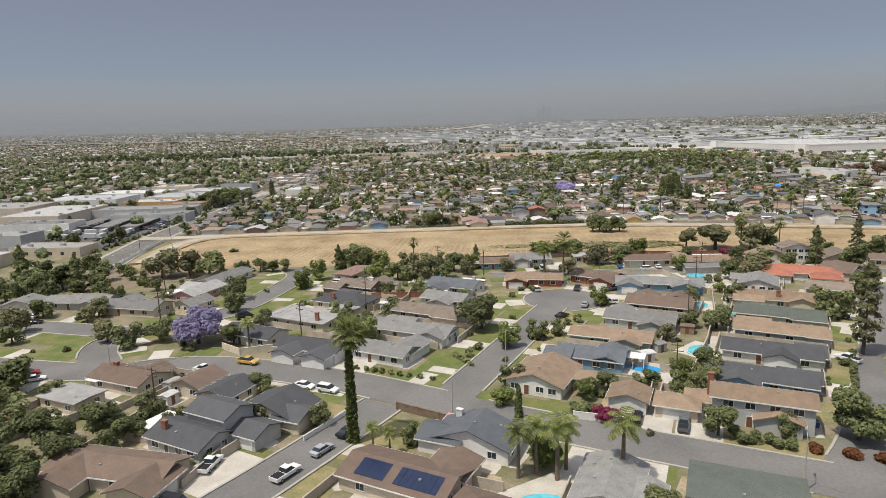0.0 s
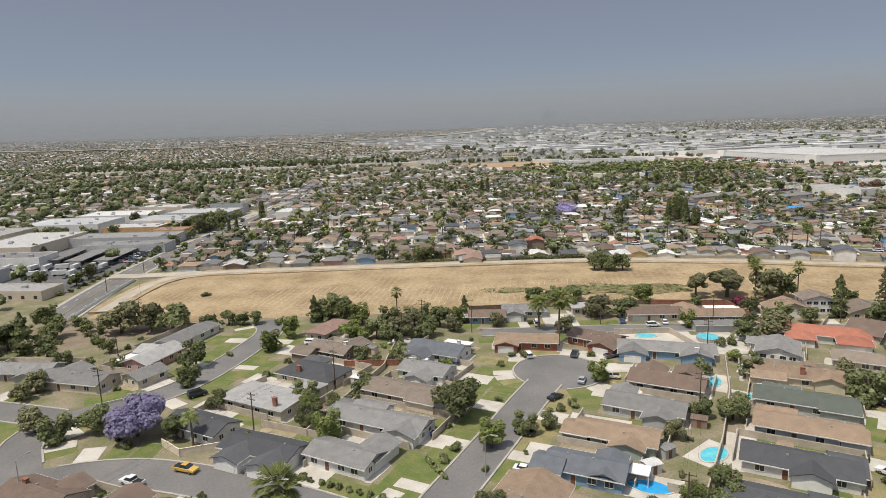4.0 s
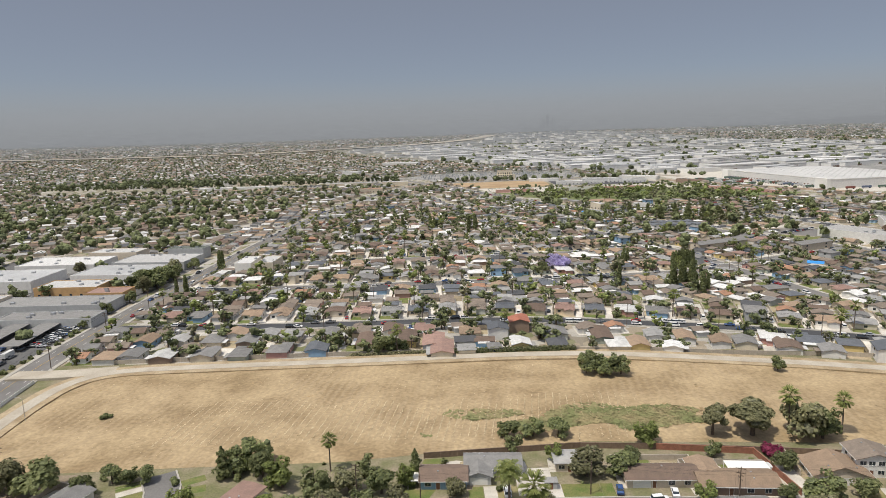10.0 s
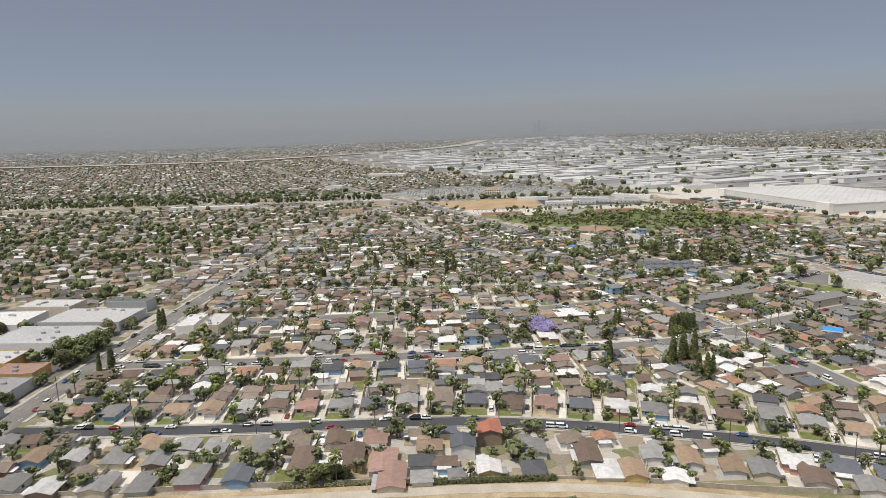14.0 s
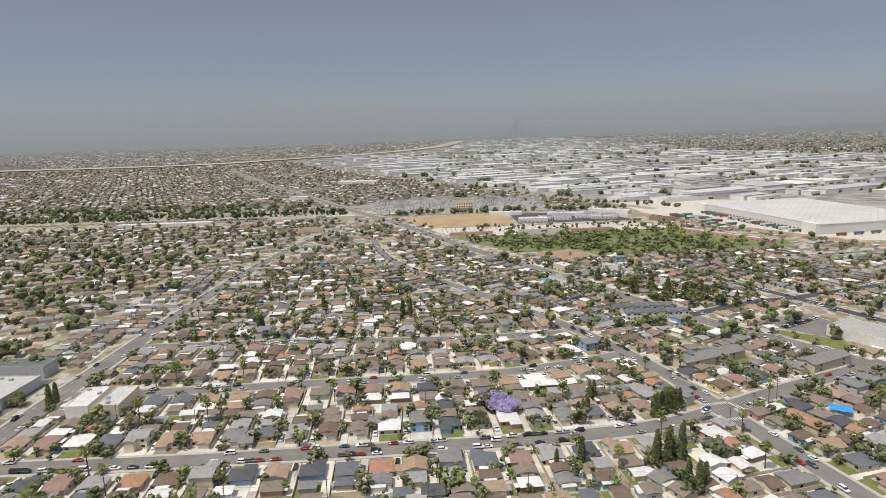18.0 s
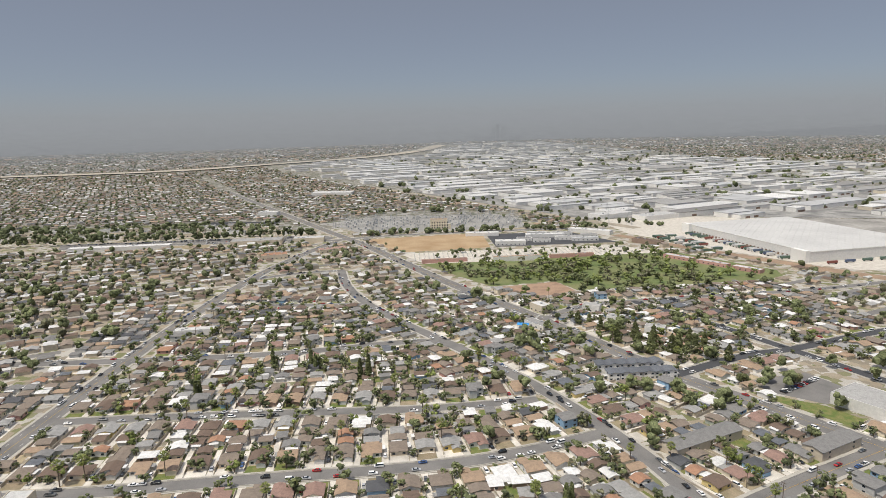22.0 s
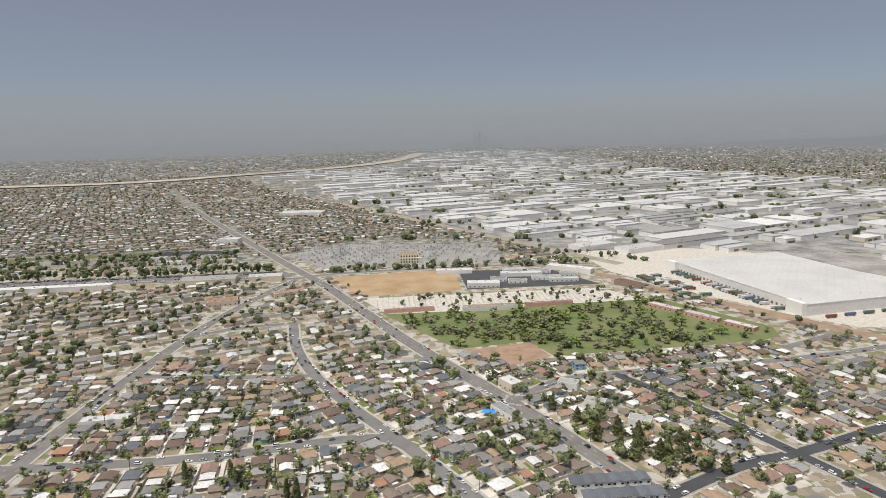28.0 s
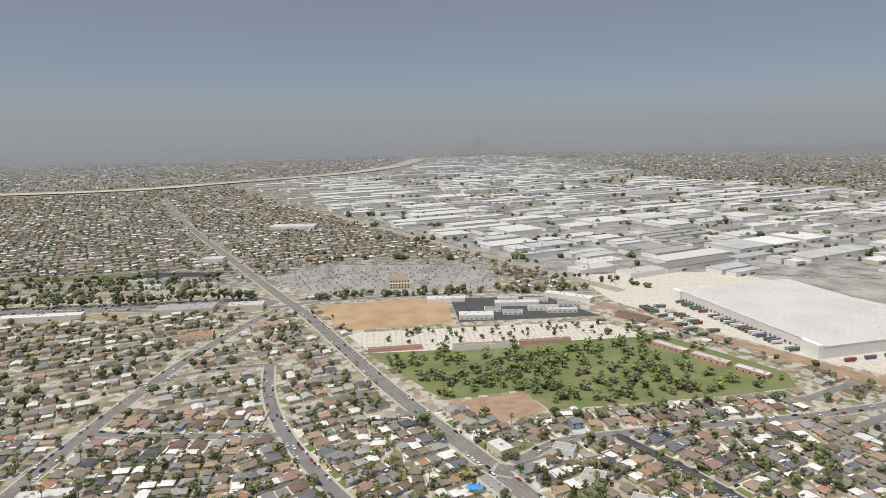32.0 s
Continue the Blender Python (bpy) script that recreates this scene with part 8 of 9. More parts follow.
YL = Soup()
for nm in ("avenue_main", "avenue_west"):
    dash_line(nm, 4.0, 3.0, 9.0, 0.12, PT)
    dash_line(nm, -4.0, 3.0, 9.0, 0.12, PT)
    dash_line(nm, 0.2, 8.0, 0.5, 0.12, YL)
dash_line("road_second_street", 0, 8.0, 0.5, 0.1, YL)
for cx, cy, a in ((205, 812, 62), (205, 812, -28), (214, 505, 100), (214, 505, 25)):
    for k in range(-5, 6):
        for s_ in (-9, 9):
            m = pose(cx, cy, 0.3, 0, 0, a)
            PT.add([m @ Vector(p) for p in ((s_ - 1.4, k * 1.2 - 0.25, 0), (s_ + 1.4, k * 1.2 - 0.25, 0), (s_ + 1.4, k * 1.2 + 0.25, 0), (s_ - 1.4, k * 1.2 + 0.25, 0))], [(0, 1, 2, 3)])
tagged(part("road_marking", PT, M["mark_white"]), "worn white lane dashes and crosswalk bars", "marking", kind="structure")
tagged(part("centre_line", YL, M["mark_yellow"]), "worn yellow centre line", "marking", kind="structure")

# ---- the far town: houses and trees nobody could count ----
rng = np.random.default_rng(5)
rv_ = np.array(resample([tuple(p) for p in rv], 30))
FARRD = np.concatenate([np.column_stack([rv_, np.full(len(rv_), 75.0)])] + [np.column_stack([LINES[n][0], np.full(len(LINES[n][0]), LINES[n][1] / 2)]) for n in ("avenue_main", "avenue_west", "road_industry", "avenue_diagonal", "road_park_street", "road_cross_north", "road_seventh_street", "road_hall_street", "road_park_diagonal", "road_sixth_street")])


def road_gap_far(x, y):
    return float((np.hypot(FARRD[:, 0] - x, FARRD[:, 1] - y) - FARRD[:, 2]).min())


INDUSTRY = [(150, 1900), (400, 1420), (440, 1260), (560, 1000), (900, 880), (1250, 1150), (1800, 1700), (1750, 2600), (1400, 2950), (1150, 4000), (900, 4500), (330, 4600), (200, 3800), (-560, 3300)]


def industry(x, y):
    return inside(INDUSTRY, x, y)


def inside_all(poly, X, Y):
    c = np.zeros(len(X), bool)
    for (x0, y0), (x1, y1) in zip(poly, poly[1:] + poly[:1]):
        if y0 != y1:
            c ^= ((y0 > Y) != (y1 > Y)) & (X < (x1 - x0) * (Y - y0) / (y1 - y0) + x0)
    return c


def far_free(X, Y, gap=9.0):
    """Where the far town may stand, for arrays of places."""
    ok = ~((Y < 905) & (X > -200) & (X < 460)) & ~inside_all(INDUSTRY, X, Y) & ~inside_all(SHOPS, X, Y)
    for p in OPEN:
        ok &= ~inside_all(p, X, Y)
    for a in range(0, len(X), 4000):
        b = slice(a, a + 4000)
        d = np.hypot(FARRD[:, 0][None] - X[b][:, None], FARRD[:, 1][None] - Y[b][:, None]) - FARRD[:, 2][None]
        ok[b] &= d.min(axis=1) > gap
    return ok


SHOPS = [(-760, 1232), (-40, 1252), (-26, 1300), (-60, 1340), (-170, 1545), (-820, 1490)]
cols = ("taupe", "grey", "brown", "lightgrey", "tan", "dark", "white", "bright", "pink")
share = (0.19, 0.17, 0.14, 0.17, 0.11, 0.06, 0.08, 0.05, 0.03)
FT, roofs_of, walls_of, lanes = [], {c: [] for c in cols}, [], Soup()


def far_block(x, y, w, d, h, up, turn, hip):
    """Roofs and walls of many plain houses, as arrays."""
    ca, sa = np.cos(turn)[:, None], np.sin(turn)[:, None]
    z0 = np.array([rise(a, b) for a, b in zip(x, y)])[:, None] - 0.05
    put = lambda u, v, z: np.stack([x[:, None] + u * ca - v * sa, y[:, None] + u * sa + v * ca, z0 + z], axis=2)
    W, D = w[:, None] / 2, d[:, None] / 2
    k = np.array([(-1, -1), (1, -1), (1, 1), (-1, 1)], float)
    wall = np.concatenate([put(W * k[None, :, 0], D * k[None, :, 1], np.zeros((len(x), 4))), put(W * k[None, :, 0], D * k[None, :, 1], np.repeat(h[:, None], 4, 1))], axis=1)
    eave = put((W + 0.45) * k[None, :, 0], (D + 0.45) * k[None, :, 1], np.repeat(h[:, None] - 0.1, 4, 1))
    ridge = put((W + 0.45) * np.array([[-1.0, 1.0]]) * (1 - hip[:, None]), np.zeros((len(x), 2)), np.repeat((h + up)[:, None], 2, 1))
    return wall, np.concatenate([eave, ridge], axis=1)


WALL_F = np.array([(0, 1, 5), (0, 5, 4), (1, 2, 6), (1, 6, 5), (2, 3, 7), (2, 7, 6), (3, 0, 4), (3, 4, 7)])
ROOF_F = np.array([(0, 1, 5), (0, 5, 4), (2, 3, 4), (2, 4, 5), (1, 2, 5), (3, 0, 4)])
TURN = radians(23.0)
ct_, st_ = math.cos(TURN), math.sin(TURN)
for y_from, y_to, lot, block in ((440, 1500, 13.0, 53.0), (1500, 2300, 14.5, 62.0), (2300, 3300, 17.0, 68.0), (3300, 4800, 24.0, 90.0)):
    U, V, K = [], [], []
    span = y_to * 1.35 + 300
    for i in range(-int(span / block), int(span / block) + 1):
        for off, kind in ((16.0, 0), (-16.0, 0), (26.0, 1), (-26.0, 1)):
            u = np.arange(-span, span, lot)
            u = u[np.abs((u + 37 * i) % (lot * 14)) > lot * 0.9]
            U.append(u), V.append(np.full(len(u), i * block + off * block / 61)), K.append(np.full(len(u), kind))
        if y_to < 2400:
            for u in np.arange(-span, span, 40.0):
                q = [((a * ct_ - b * st_), (a * st_ + b * ct_)) for a, b in ((u, i * block - 4.2), (u + 40, i * block - 4.2), (u + 40, i * block + 4.2), (u, i * block + 4.2))]
                cx, cy = sum(p[0] for p in q) / 4, sum(p[1] for p in q) / 4
                if y_from < cy < y_to and abs(cx) < 0.74 * cy + 150 and far_free(np.array([p[0] for p in q]), np.array([p[1] for p in q]), 6.0).all():
                    lanes.add([(a, b, 0.06) for a, b in q], [(0, 1, 2, 3)])
    U, V, K = np.concatenate(U), np.concatenate(V), np.concatenate(K)
    U, V = U + rng.uniform(-1.2, 1.2, len(U)), V + rng.uniform(-1.2, 1.2, len(V))
    X, Y = U * ct_ - V * st_, U * st_ + V * ct_
    keep = (Y > y_from) & (Y < y_to) & (np.abs(X) < 0.74 * Y + 150)
    X, Y, K = X[keep], Y[keep], K[keep]
    keep = far_free(X, Y) & (rng.random(len(X)) < np.where(K == 0, 0.95, 0.55 if y_to < 3000 else 0.25))
    X, Y, K = X[keep], Y[keep], K[keep]
    n = len(X)
    big = lot / 14.0
    w = np.where(K == 0, rng.uniform(9.5, 12.5, n), rng.uniform(5.5, 9.0, n)) * big
    d = np.where(K == 0, rng.uniform(8.0, 11.5, n), rng.uniform(5.0, 7.0, n)) * big
    h = np.where((K == 0) & (rng.random(n) < 0.1), 5.2, 2.7)
    wall, roof = far_block(X, Y, w, d, h, d * rng.uniform(0.1, 0.17, n), TURN + np.where(rng.random(n) < 0.6, 0, math.pi / 2) + rng.uniform(-0.03, 0.03, n), rng.choice((0.0, 0.0, 0.45), n))
    tint = rng.choice(len(cols), n, p=share)
    for k, c in enumerate(cols):
        roofs_of[c].append(roof[tint == k])
    walls_of.append(wall)
    for turn_no in range(2):
        k = rng.random(n) < ((0.62, 0.34) if y_to < 1600 else (0.82, 0.38))[turn_no]
        side = rng.choice((-1, 1), n) * rng.uniform(5, 9, n)
        for x, y in zip((X + side * ct_)[k], (Y + rng.uniform(-11, 11, n))[k]):
            FT.append((x, y, rise(x, y), rng.uniform(4.0, 8.5) * (1.25 if turn_no else 1.0) * (1.0 if y_to < 1600 else 0.78), rng.uniform(0.8, 1.2) * big))
for c in cols:
    v = np.concatenate(roofs_of[c])
    f = (ROOF_F[None] + (np.arange(len(v)) * 6)[:, None, None]).reshape(-1, 3)
    ob = new("far_roofs", tri_mesh("far_roofs", v.reshape(-1, 3), f, M["roof_" + c]))
    tagged(ob, f"countless {ROOFWORD[c]} roofs of the far town", "houses", kind="stuff")
v = np.concatenate(walls_of)
f = (WALL_F[None] + (np.arange(len(v)) * 8)[:, None, None]).reshape(-1, 3)
tagged(new("far_walls", tri_mesh("far_walls", v.reshape(-1, 3), f, M["wall_beige"])), "pale stucco walls of the far houses", "houses", kind="stuff")
tagged(part("far_lanes", lanes, M["asphalt"]), "grey residential streets of the far town", "road", kind="structure")


def far_trees(name, spots, leaf, n, label):
    """Small lumpy crowns, n lumps to a tree."""
    sp = np.array(spots)
    idx = np.repeat(np.arange(len(sp)), n)
    k = len(idx)
    v = rng.normal(size=(k, 3))
    v /= np.linalg.norm(v, axis=1)[:, None]
    h, wd = sp[idx, 3], sp[idx, 4]
    off = (0.0 if n == 1 else 1.0) * rng.uniform(0.3, 1.0, k)
    c = np.column_stack([sp[idx, 0] + v[:, 0] * off * h * 0.30 * wd, sp[idx, 1] + v[:, 1] * off * h * 0.30 * wd, sp[idx, 2] + h * 0.55 + v[:, 2] * off * h * 0.3])
    r = h * wd * (0.42 if n == 1 else 0.62 * n ** -0.5) * rng.uniform(0.75, 1.25, k)
    tagged(new(name, clumps(name, rng, c, r, M[leaf], 1 if n < 3 else 0, 1.0 if n == 1 else 0.9)), label, "trees", kind="stuff")


rng.shuffle(FT)
near_ft = [t for t in FT if t[1] < 1500]
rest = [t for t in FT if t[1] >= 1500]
h3 = len(near_ft) // 3
far_trees("far_trees", near_ft[:h3], "clump_mid", 3, "scattered green yard trees of the far town")
far_trees("far_trees", near_ft[h3 : 2 * h3], "clump_dark", 3, "scattered dark yard trees of the far town")
far_trees("far_trees", near_ft[2 * h3 :], "clump_olive", 3, "scattered dusty yard trees of the far town")
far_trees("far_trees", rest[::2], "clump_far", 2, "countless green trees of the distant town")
far_trees("far_trees", rest[1::2], "clump_dark", 2, "countless dark trees of the distant town")

# long tree belts
belt = [(x_, 1318 + 0.02 * x_ + rng.uniform(-7, 7), 0, rng.uniform(13, 22), 0.42) for x_ in rng.uniform(-780, -70, 210)]
belt += [(x_, rng.uniform(1330, 1480), 0, rng.uniform(9, 17), rng.uniform(0.45, 0.9)) for x_ in rng.uniform(-760, -150, 330)]
belt += [(rng.uniform(20, 420), rng.uniform(1296, 1335), 0, rng.uniform(6, 11), 1.1) for k in range(70)]
belt += [(rng.uniform(120, 420), rng.uniform(1086, 1140), 0, rng.uniform(5, 9), 0.8) for k in range(60)]
belt += [(t, 1400 - (t - 420) * 0.9 + rng.uniform(-20, 20), 0, rng.uniform(6, 11), 1.1) for t in rng.uniform(400, 640, 40)]
belt += [(300 + 1.0 * t + rng.uniform(-12, 12), 1560 + 210 * (k % 9) - 0.12 * t + rng.uniform(-8, 8), 0, rng.uniform(7, 13), 1.5) for k in range(500) for t in (rng.uniform(-300, 2200),)]
belt += [(rng.uniform(150, 2400), rng.uniform(1420, 3600), 0, rng.uniform(5, 10), 1.2) for k in range(1100)]
belt += [(x, y, 0, rng.uniform(8, 15), rng.uniform(0.8, 1.2)) for x, y in zip(rng.uniform(-560, -170, 170), rng.uniform(600, 1000, 170)) if road_gap_far(x, y) > 3]
belt += [(x, y, 0, rng.uniform(7, 12), rng.uniform(0.8, 1.2)) for x, y in zip(rng.uniform(-420, -176, 90), rng.uniform(270, 600, 90)) if GRID.free(x, y, 1.0)]
belt += [(x, y, 0, rng.uniform(9, 15), rng.uniform(0.7, 1.1)) for x, y in zip(rng.uniform(120, 470, 230), rng.uniform(560, 900, 230)) if GRID.free(x, y, 0.5) and road_gap(x, y) > 2 and x < 0.6 * y + 60]
belt = [(x, y, rise(x, y), h, w) for x, y, _, h, w in belt if not (x > 520 and y < 1330)]
far_trees("tree_belt", [b for b in belt if b[1] < 1000], "clump_mid", 9, "tall dark trees between the yards and workshops")
belt = [b for b in belt if b[1] >= 1000]
far_trees("tree_belt", belt, "clump_dark", 3, "rows of dark trees along the far streets")

# rows of small pale grave markers in the walled garden
GM = Soup()
for i in range(46):
    for j in range(9):
        x, y = 92 + i * 6.6 + rng.uniform(-0.8, 0.8), 1086 + j * 6.2 + 0.03 * i + rng.uniform(-0.5, 0.5)
        if y > 1080 + 0.02 * x and x < 395 - (y - 1086) * 0.1:
            GM.box(x - 0.8, x + 0.8, y - 0.25, y + 0.25, 0.0, rng.uniform(0.8, 1.3))
tagged(part("grave_markers", GM, M["wall_white"]), "rows of small pale grave markers", "markers", kind="stuff")

# ---- distant warehouses ----
wh = random.Random(12)
shades = [M["roof_bright"]] * 3 + [M["roof_white"]] * 6 + [M["roof_silver"]] * 5 + [M["roof_lightgrey"]] * 4 + [M["roof_grey"]] * 2
FARW, FARWALL = {m.name: (m, Soup()) for m in shades}, Soup()
n_wh = 0
lots = []
AX = radians(22.5)
ca, sa = math.cos(AX), math.sin(AX)
v = 300.0
while v < 4300:
    far_k = max(0.0, (v - 1000) / 4500)
    d = wh.choice((30, 40, 52, 64, 90)) * wh.uniform(0.9, 1.1) * (1 + far_k)
    u = -1800 + wh.uniform(0, 60)
    while u < 3200:
        w = wh.choice((36, 50, 66, 84, 110, 170)) * wh.uniform(0.85, 1.15) * (1 + far_k)
        if wh.random() < 0.87:
            if d > 50 and wh.random() < 0.55:
                cut = wh.uniform(0.38, 0.62)
                lots.append((u + w / 2, v + d * cut / 2, w * wh.uniform(0.7, 1.0), d * cut - 4, wh.uniform(6, 9)))
                if wh.random() < 0.75:
                    lots.append((u + w * wh.uniform(0.42, 0.58), v + d * (1 + cut) / 2, w * wh.uniform(0.6, 0.85), d * (1 - cut) - 4, wh.uniform(6, 10)))
            else:
                lots.append((u + w / 2, v + d / 2 + wh.uniform(-4, 4), w, d * wh.uniform(0.7, 0.95), wh.uniform(6, 10)))
        u += w + wh.choice((5, 8, 12, 20))
    v += d + wh.choice((8, 12, 20))
DONE = []
for x, y, w, d, h in lots:
    x, y = x * ca - y * sa, x * sa + y * ca
    if y < 850:
        continue
    ends = [(x + u * w / 2 * ca - v * d / 2 * sa, y + u * w / 2 * sa + v * d / 2 * ca) for u in (-1, 0, 1) for v in (-1, 1)]
    if not all(industry(*e) for e in ends) or min(road_gap_far(*e) for e in ends) < 4 or any(440 < e[0] < 830 and e[1] < 1345 for e in ends) or any(e[0] < 330 and e[1] < 1570 for e in ends):
        continue
    zz = rise(x, y) - 0.3
    DONE.append((x, y, w, d))
    if n_wh < 75 and y < 2300:
        root = thing("warehouse", pose(x, y, zz, 0, 0, 22.5), "wide pale flat-roofed warehouse in the industrial district", "warehouse", "warehouses")
        s = Soup()
        s.box(-w / 2, w / 2, -d / 2, d / 2, 0, h)
        part("wall", s, M["wall_white" if wh.random() < 0.8 else "wall_cream"], root)
        s = Soup()
        s.box(-w / 2 - 0.2, w / 2 + 0.2, -d / 2 - 0.2, d / 2 + 0.2, h, h + 0.9)
        part("roof", s, wh.choice(shades), root)
        for k in range(2):
            s = Soup()
            s.box(-w * 0.3 + w * 0.34 * k, -w * 0.3 + w * 0.34 * k + 12, -d / 2 - 0.1, -d / 2 + 0.1, 0.8, 4.6)
            part("dock_door", s, M["garage_brown"], root)
        n_wh += 1
    else:
        m = pose(x, y, zz, 0, 0, 22.5)
        FARWALL.box(-w / 2, w / 2, -d / 2, d / 2, 0, h, m)
        FARW[wh.choice(shades).name][1].box(-w / 2 - 0.2, w / 2 + 0.2, -d / 2 - 0.2, d / 2 + 0.2, h, h + 0.9, m)
# the sheds that stand beside the power line corridor
for x, y, w, d in ((400, 1480, 70, 34), (470, 1430, 80, 34), (430, 1530, 90, 40), (360, 1560, 66, 40), (540, 1390, 80, 34), (330, 1640, 80, 40), (300, 1710, 80, 40), (260, 1790, 80, 40), (620, 1375, 70, 34), (500, 1480, 80, 36), (230, 1850, 70, 36)):
    clear = all(abs(x - a) > (w + c) / 2 + 5 or abs(y - b) > (d + e) / 2 + 5 for a, b, c, e in DONE)
    if clear and min(road_gap_far(x + u * w / 2, y + v * d / 2) for u in (-1, 1) for v in (-1, 1)) > 3:
        special(x, y, w, d, wh.uniform(7, 9), 22.5, M["roof_white"], M["wall_white"], "white flat-roofed shed beside the power line corridor", "warehouse", "warehouse")
        DONE.append((x, y, w, d))
tagged(part("far_warehouse_walls", FARWALL, M["wall_white"]), "white walls of far warehouses", "warehouses", kind="stuff")
for m, s in FARW.values():
    tagged(part("far_warehouse_roofs", s, m), "pale flat roofs of far warehouses", "warehouses", kind="stuff")

for x, y, w, d, h, a, rf, wl, lb in ((-357, 1251, 150, 16, 6, 3, "roof_white", "wall_white", "long low white-roofed shop row"), (-153, 1266, 78, 30, 7, 3, "roof_lightgrey", "wall_beige", "wide pale-roofed flat shopping hall"), (-73, 1271, 48, 22, 7, 3, "roof_white", "wall_cream", "white-roofed shop with a car park"), (-103, 1143, 36, 20, 6, 12, "roof_orange", "wall_beige", "large orange-tiled church hall building"), (-26, 1177, 40, 16, 5, 20, "roof_pink", "wall_beige", "low pink-tiled apartment court"),
                                   (-112, 2015, 110, 50, 8, -5, "roof_white", "wall_white", "wide white-roofed school building block"), (-204, 1613, 40, 24, 8, -5, "roof_white", "wall_white", "white block of apartments"), (-107, 809, 34, 9, 5, 4, "roof_white", "wall_white", "long white-roofed low apartment building"),
                                   (252, 829, 16, 10, 6.5, -30, "roof_lightgrey", "wall_white", "white condominium block among trees"), (284, 757, 16, 10, 6.5, -30, "roof_lightgrey", "wall_white", "white condominium block among trees"), (262, 790, 15, 10, 6.5, -30, "roof_lightgrey", "wall_white", "white condominium block among trees")):
    special(x, y, w, d, h, a, M[rf], M[wl], lb)

for r_ in range(2):
    for k in range(6):
        ob = plain_house("bluegrey", "white", 7.6, 9.5, "y", False, 0, 2)
        ob.matrix_basis = pose(215 + 8.0 * k + 3 * r_, 684 - 16 * r_, 0, 0, 0, 0)
        tagged(ob, "two-storey white townhouse with blue-grey pitched roof", group="townhouse rows")
for x, y, a, L in ((236, 573, 22, 48), (300, 560, 24, 34)):
    ob = plain_house("grey", "beige", L, 11, "x", False, 0, 2)
    ob.matrix_basis = pose(x, y, 0, 0, 0, a)
    tagged(ob, "long two-storey beige apartment building with grey roof", "apartments")

# apartments, nursery fields and a covered reservoir behind the shops
sheet("nursery_field", [(-560, 1462), (-310, 1500), (-306, 1534), (-560, 1500)], 0.07, mat("nursery_green", (0.10, 0.115, 0.05), 0.95, 0.3, 0.06, 0.6, hue=(0.17, 0.155, 0.085)), "dark green nursery rows", "field")
sheet("covered_yard", [(-304, 1490), (-164, 1478), (-160, 1516), (-300, 1532)], 0.07, mat("shade_cloth", (0.05, 0.052, 0.056), 0.8, 0.2, 0.05, 0.8), "dark cloth-covered yard", "yard")
sheet("bare_lot", [(-300, 1240), (-226, 1243), (-218, 1276), (-296, 1270)], 0.07, M["yard_dry"], "bare brown corner lot", "lot")
sheet("shop_car_park", [(-460, 1270), (-40, 1282), (-36, 1300), (-60, 1330), (-480, 1318)], 0.065, M["asphalt"], "asphalt car park behind the shops", "lot")
ar = random.Random(19)
for j in range(3):
    for i in range(13):
        x, y = -640 + 43 * i + 6 * j, 1352 + 42 * j + 1.2 * i
        if x > -90 - (y - 1330) * 0.55:
            continue
        special(x, y, 30, 13, 6.2, ar.choice((2, 2, 92)), M["roof_" + ar.choice(("lightgrey", "taupe", "white", "grey"))], M["wall_" + ar.choice(("cream", "white", "beige"))], "pale two-storey apartment block among tall trees", "apartment_block", "apartments")
FP = Joined()
for k in range(230):
    x, y = ar.uniform(-330, -172), ar.choice((336, 348, 358, 368, 396, 424, 452, 474, 496, 544, 580)) + ar.uniform(-1.5, 1.5)
    if GRID.free(x, y, -6.0 if y < 375 else 1.0):
        FP.add(ar.choice(LOTCARS), pose(x, y, 0.06, 0, 0, ar.choice((88, 90, 92, 272))))
for k in range(150):
    x, y = ar.uniform(-450, -60), ar.choice((1276, 1284, 1292, 1306, 1314)) + 0.02 * k
    FP.add(ar.choice(LOTCARS), pose(x, y, 0.1, 0, 0, ar.choice((88, 92))))
FP.make("car_park_cars", "rows of cars in the car parks and work yards", "cars")

# windows and lower wing of the substation hall
hall = thing("substation_annex", pose(140, 1362, 0, 0, 0, -3), "cream annex with window rows of the substation hall", "building")
q = Soup()
q.box(-15, 21, -12.5, -8.2, 0, 9)
wing = part("wall", q, M["wall_cream"], hall)
for r_ in range(3):
    for k in range(7):
        q = Soup()
        y_ = -12.56 if r_ < 2 else -8.1
        q.box(-12.5 + k * 4.4, -10.7 + k * 4.4, y_ - 0.05, y_ + 0.1, 1.5 + r_ * 4.2, 4.2 + r_ * 4.2)
        part("window", q, M["pane"], hall)

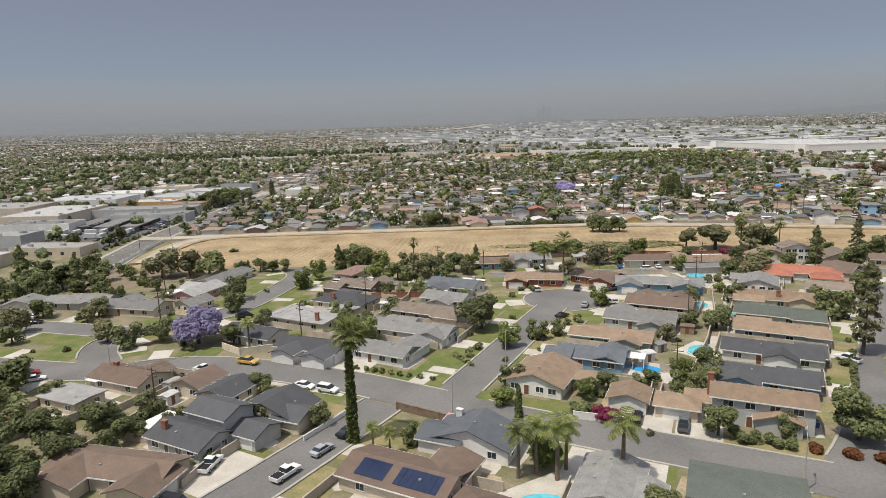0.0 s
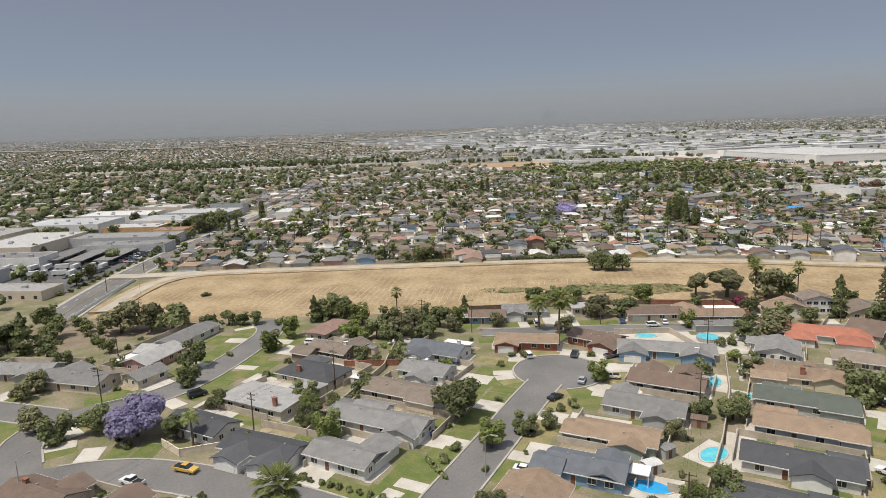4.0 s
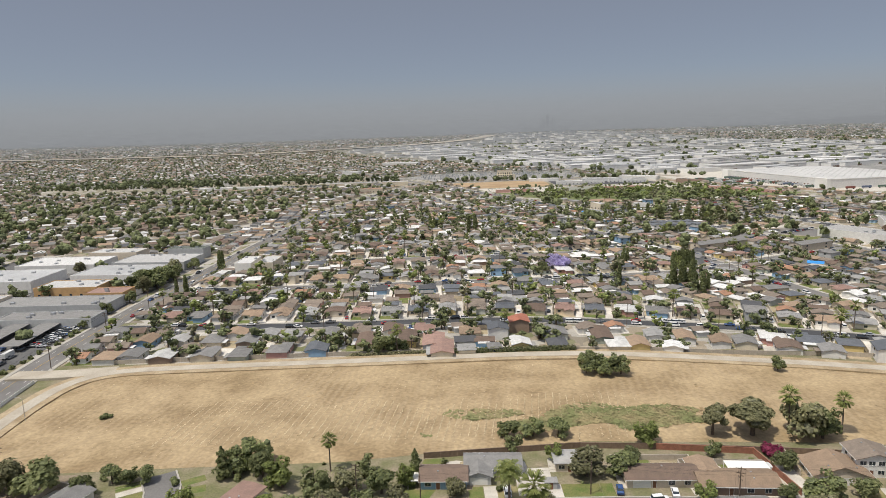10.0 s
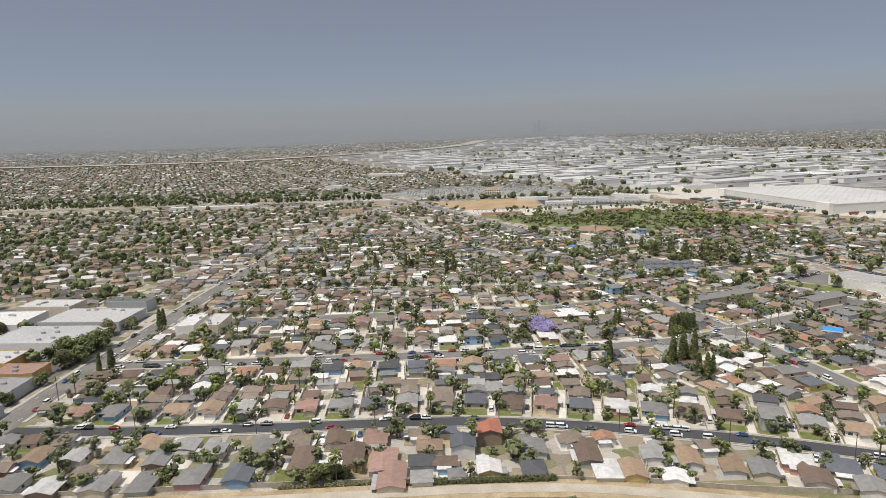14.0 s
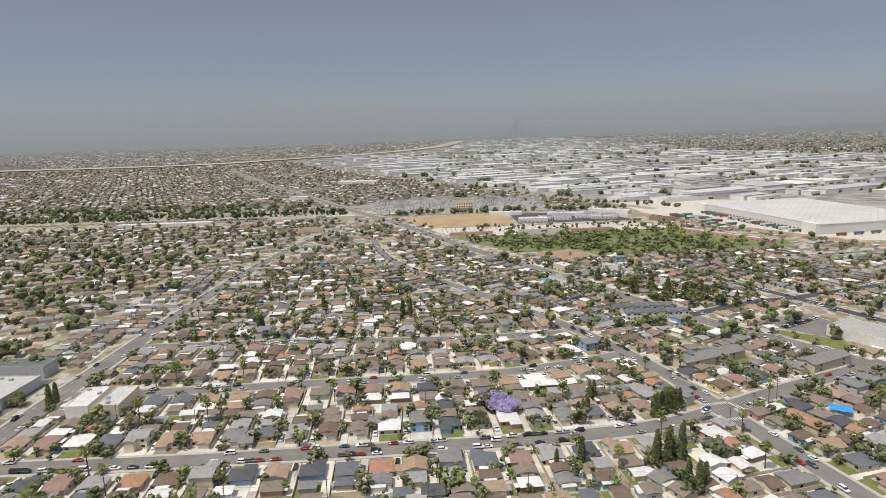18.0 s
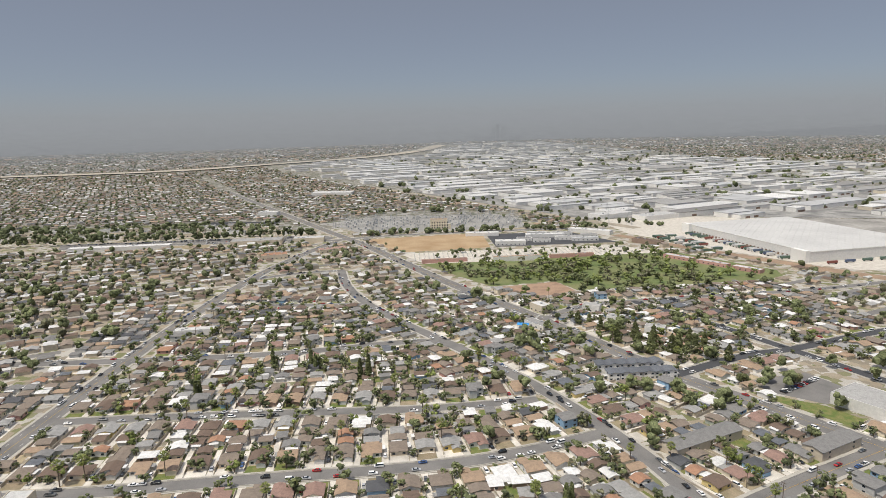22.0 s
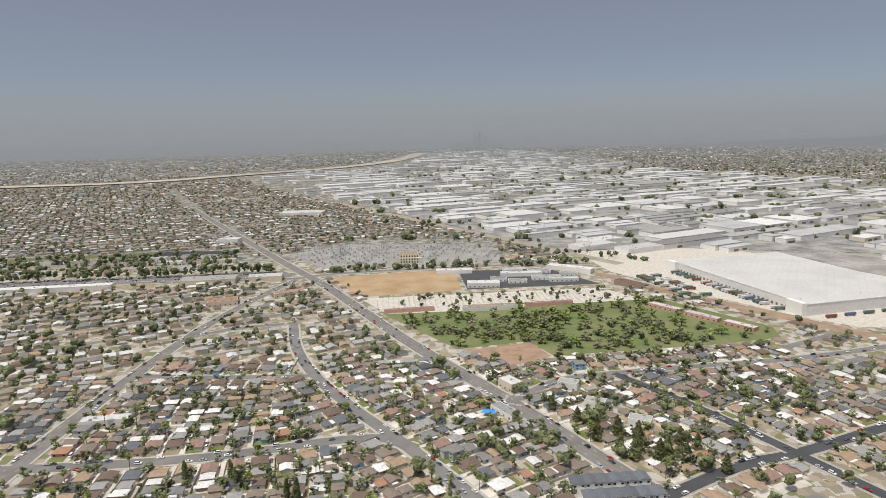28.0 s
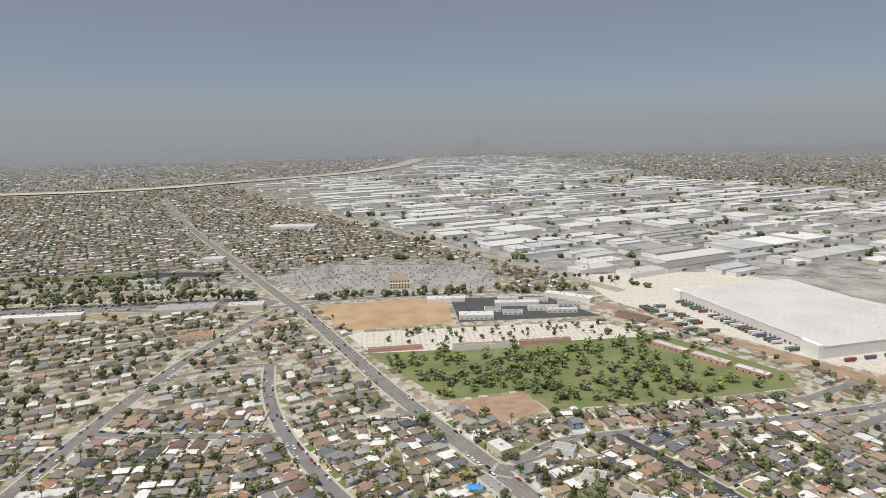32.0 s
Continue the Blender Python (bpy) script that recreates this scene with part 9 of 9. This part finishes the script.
# substation masts and pylons
def pylon(x, y, h, rot):
    root = thing("pylon", pose(x, y, rise(x, y), 0, 0, rot), "tall grey lattice power pylon", "pylon")
    s = Soup()
    b = h * 0.11
    for u in (-1, 1):
        for v in (-1, 1):
            s.tube((u * b, v * b, 0), (u * 0.6, v * 0.6, h), 0.16, 0.1, 4)
    for k in range(7):
        z0, z1 = h * k / 7, h * (k + 1) / 7
        r0, r1 = b + (0.6 - b) * k / 7, b + (0.6 - b) * (k + 1) / 7
        for u in (-1, 1):
            s.tube((u * r0, -r0, z0), (u * r1, r1, z1), 0.08, 0.08, 3)
            s.tube((-r0, u * r0, z0), (r1, u * r1, z1), 0.08, 0.08, 3)
    part("mast", s, M["steel"], root)
    for z, L in ((0.7, 7), (0.82, 8), (0.94, 6)):
        q = Soup()
        q.tube((-L, 0, h * z), (L, 0, h * z), 0.14, 0.14, 4)
        part("crossarm", q, M["steel"], root)


for k in range(9):
    pylon(470 - 75 * k, 1330 + 150 * k, 42, 60)
    if k < 6:
        pylon(430 - 80 * k, 1330 + 155 * k, 40, 60)
GY = Soup()
for i in range(26):
    for j in range(9):
        x, y = -30 + 12.5 * i + 5 * (j % 2), 1348 + 19 * j + RM.uniform(-2, 2)
        if not inside([(-62, 1464), (34, 1540), (284, 1496), (290, 1346), (12, 1332)], x, y) or (110 < x < 170 and y < 1385) or RM.random() < 0.3:
            continue
        h = RM.choice((6, 8, 11, 14))
        for u in (0, 9.0):
            GY.tube((x + u, y, 0), (x + u, y, h), 0.16, 0.12, 4)
        GY.tube((x - 1, y, h - 0.5), (x + 10, y, h - 0.5), 0.14, 0.14, 4)
        GY.box(x + 2.5, x + 5.0, y - 6, y - 3.6, 0, 3.2)
tagged(part("switchyard_frames", GY, M["steel"]), "dense grey steel frames of the substation", "frames", kind="stuff")
for x, y, w, d in ((330, 1252, 34, 10), (368, 1226, 26, 9), (292, 1262, 30, 8), (352, 1196, 40, 10), (262, 1212, 22, 12), (286, 1196, 26, 9)):
    special(x, y, w, d, 4.5, -4, M["roof_" + RM.choice(("lightgrey", "grey", "silver"))], M["wall_white"], "low pale school classroom block on asphalt")
for k in range(34):
    pylon(RM.uniform(-50, 280), RM.uniform(1350, 1500), RM.uniform(14, 26), RM.choice((0, 90)))
for k in range(8):
    pylon(700 + 190 * k, 1560 + 130 * k, 46, 20)

# the hazy distance: glowing sheets painted as haze, foothills and a city skyline
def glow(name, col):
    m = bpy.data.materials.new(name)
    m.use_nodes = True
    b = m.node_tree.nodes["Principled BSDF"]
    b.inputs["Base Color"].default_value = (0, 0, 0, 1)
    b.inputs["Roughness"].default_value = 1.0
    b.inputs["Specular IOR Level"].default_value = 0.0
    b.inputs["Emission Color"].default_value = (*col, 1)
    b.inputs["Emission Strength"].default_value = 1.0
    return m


def ridge(name, r, height, material, label, a_from=30, a_to=150):
    hs = Soup()
    n = 120
    for k in range(n):
        a0, a1 = a_from + (a_to - a_from) * k / n, a_from + (a_to - a_from) * (k + 1) / n
        p = [(r * math.cos(radians(a)), r * math.sin(radians(a))) for a in (a0, a1)]
        hs.add([(*p[1], -5), (*p[0], -5), (*p[0], height(a0)), (*p[1], height(a1))], [(0, 1, 2, 3)])
    tagged(part(name, hs, material), label, "hills" if "hill" in name else "haze", kind="structure")


def haze_glow(name, thick, low, high):
    """Glowing sheet painted as haze: hides the far edge of the land, thins out upwards; faint far blocks below."""
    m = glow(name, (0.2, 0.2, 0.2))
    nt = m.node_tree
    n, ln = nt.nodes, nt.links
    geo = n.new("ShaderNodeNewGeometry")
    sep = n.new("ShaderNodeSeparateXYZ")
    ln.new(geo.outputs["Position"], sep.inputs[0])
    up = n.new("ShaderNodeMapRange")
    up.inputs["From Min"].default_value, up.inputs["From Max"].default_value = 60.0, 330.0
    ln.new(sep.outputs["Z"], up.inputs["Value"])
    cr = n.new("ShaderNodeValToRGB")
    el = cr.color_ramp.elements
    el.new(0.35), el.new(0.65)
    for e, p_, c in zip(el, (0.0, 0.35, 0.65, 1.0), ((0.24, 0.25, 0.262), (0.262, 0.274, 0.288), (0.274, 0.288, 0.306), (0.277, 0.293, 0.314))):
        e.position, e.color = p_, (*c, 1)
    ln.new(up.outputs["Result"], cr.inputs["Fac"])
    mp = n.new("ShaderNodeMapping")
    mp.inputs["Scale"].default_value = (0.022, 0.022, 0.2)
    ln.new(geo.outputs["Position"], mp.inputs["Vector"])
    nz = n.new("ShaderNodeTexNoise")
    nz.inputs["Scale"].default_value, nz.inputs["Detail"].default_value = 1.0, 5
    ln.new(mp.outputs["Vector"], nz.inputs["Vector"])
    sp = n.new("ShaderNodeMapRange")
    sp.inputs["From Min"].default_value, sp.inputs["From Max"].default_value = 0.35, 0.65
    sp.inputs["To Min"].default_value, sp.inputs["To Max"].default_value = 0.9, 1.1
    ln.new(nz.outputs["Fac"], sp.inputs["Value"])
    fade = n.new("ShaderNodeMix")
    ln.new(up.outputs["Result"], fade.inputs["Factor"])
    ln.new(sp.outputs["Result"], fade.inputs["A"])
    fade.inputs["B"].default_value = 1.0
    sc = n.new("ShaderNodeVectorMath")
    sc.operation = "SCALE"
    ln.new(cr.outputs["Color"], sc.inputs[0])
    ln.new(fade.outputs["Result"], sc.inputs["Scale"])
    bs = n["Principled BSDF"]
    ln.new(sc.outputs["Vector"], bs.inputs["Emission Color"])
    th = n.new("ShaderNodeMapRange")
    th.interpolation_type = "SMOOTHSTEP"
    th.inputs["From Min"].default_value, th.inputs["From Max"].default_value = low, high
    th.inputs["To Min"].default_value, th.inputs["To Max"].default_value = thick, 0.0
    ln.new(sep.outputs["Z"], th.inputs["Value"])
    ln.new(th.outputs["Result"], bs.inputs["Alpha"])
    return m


# haze put in as glowing see-through curtains that wash out town and horizon
ridge("backdrop_haze", 4840, lambda a: 525.0, haze_glow("far_haze_glow", 1.0, 170.0, 520.0), "glowing pale grey sheet painted as haze over the horizon")
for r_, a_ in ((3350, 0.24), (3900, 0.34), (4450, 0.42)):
    ridge("backdrop_haze", r_, lambda a: 300.0, haze_glow("thin_haze_glow", a_, 40.0, 290.0), "thin glowing grey sheet painted as haze over the far town", 38, 142)
# foothills and towers glow: haze is painted into their flat grey
ridge("backdrop_hills", 4800, lambda a: 40 + (140 * max(0.0, (81 - a) / 40)) ** 0.98 * (1 + 0.16 * noise.noise((a * 0.45, 1, 0))) + 9 * noise.noise((a * 1.3, 5, 0)), glow("far_hills_glow", (0.205, 0.214, 0.225)), "faint foothills in a flat glowing haze grey", 30, 82)
TOWER = glow("far_towers_glow", (0.206, 0.216, 0.227))
root = thing("city_skyline", pose(0, 0, 0), "faint cluster of downtown towers in glowing haze grey", "skyline")
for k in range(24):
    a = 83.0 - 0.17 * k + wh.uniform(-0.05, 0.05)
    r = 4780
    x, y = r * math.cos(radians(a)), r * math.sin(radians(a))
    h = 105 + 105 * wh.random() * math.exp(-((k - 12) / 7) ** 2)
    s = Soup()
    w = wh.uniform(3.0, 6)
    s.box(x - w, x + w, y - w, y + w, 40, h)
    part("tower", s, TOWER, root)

for ob in list(PROTO.values()) + list(CARS.values()):
    hide_proto(ob)
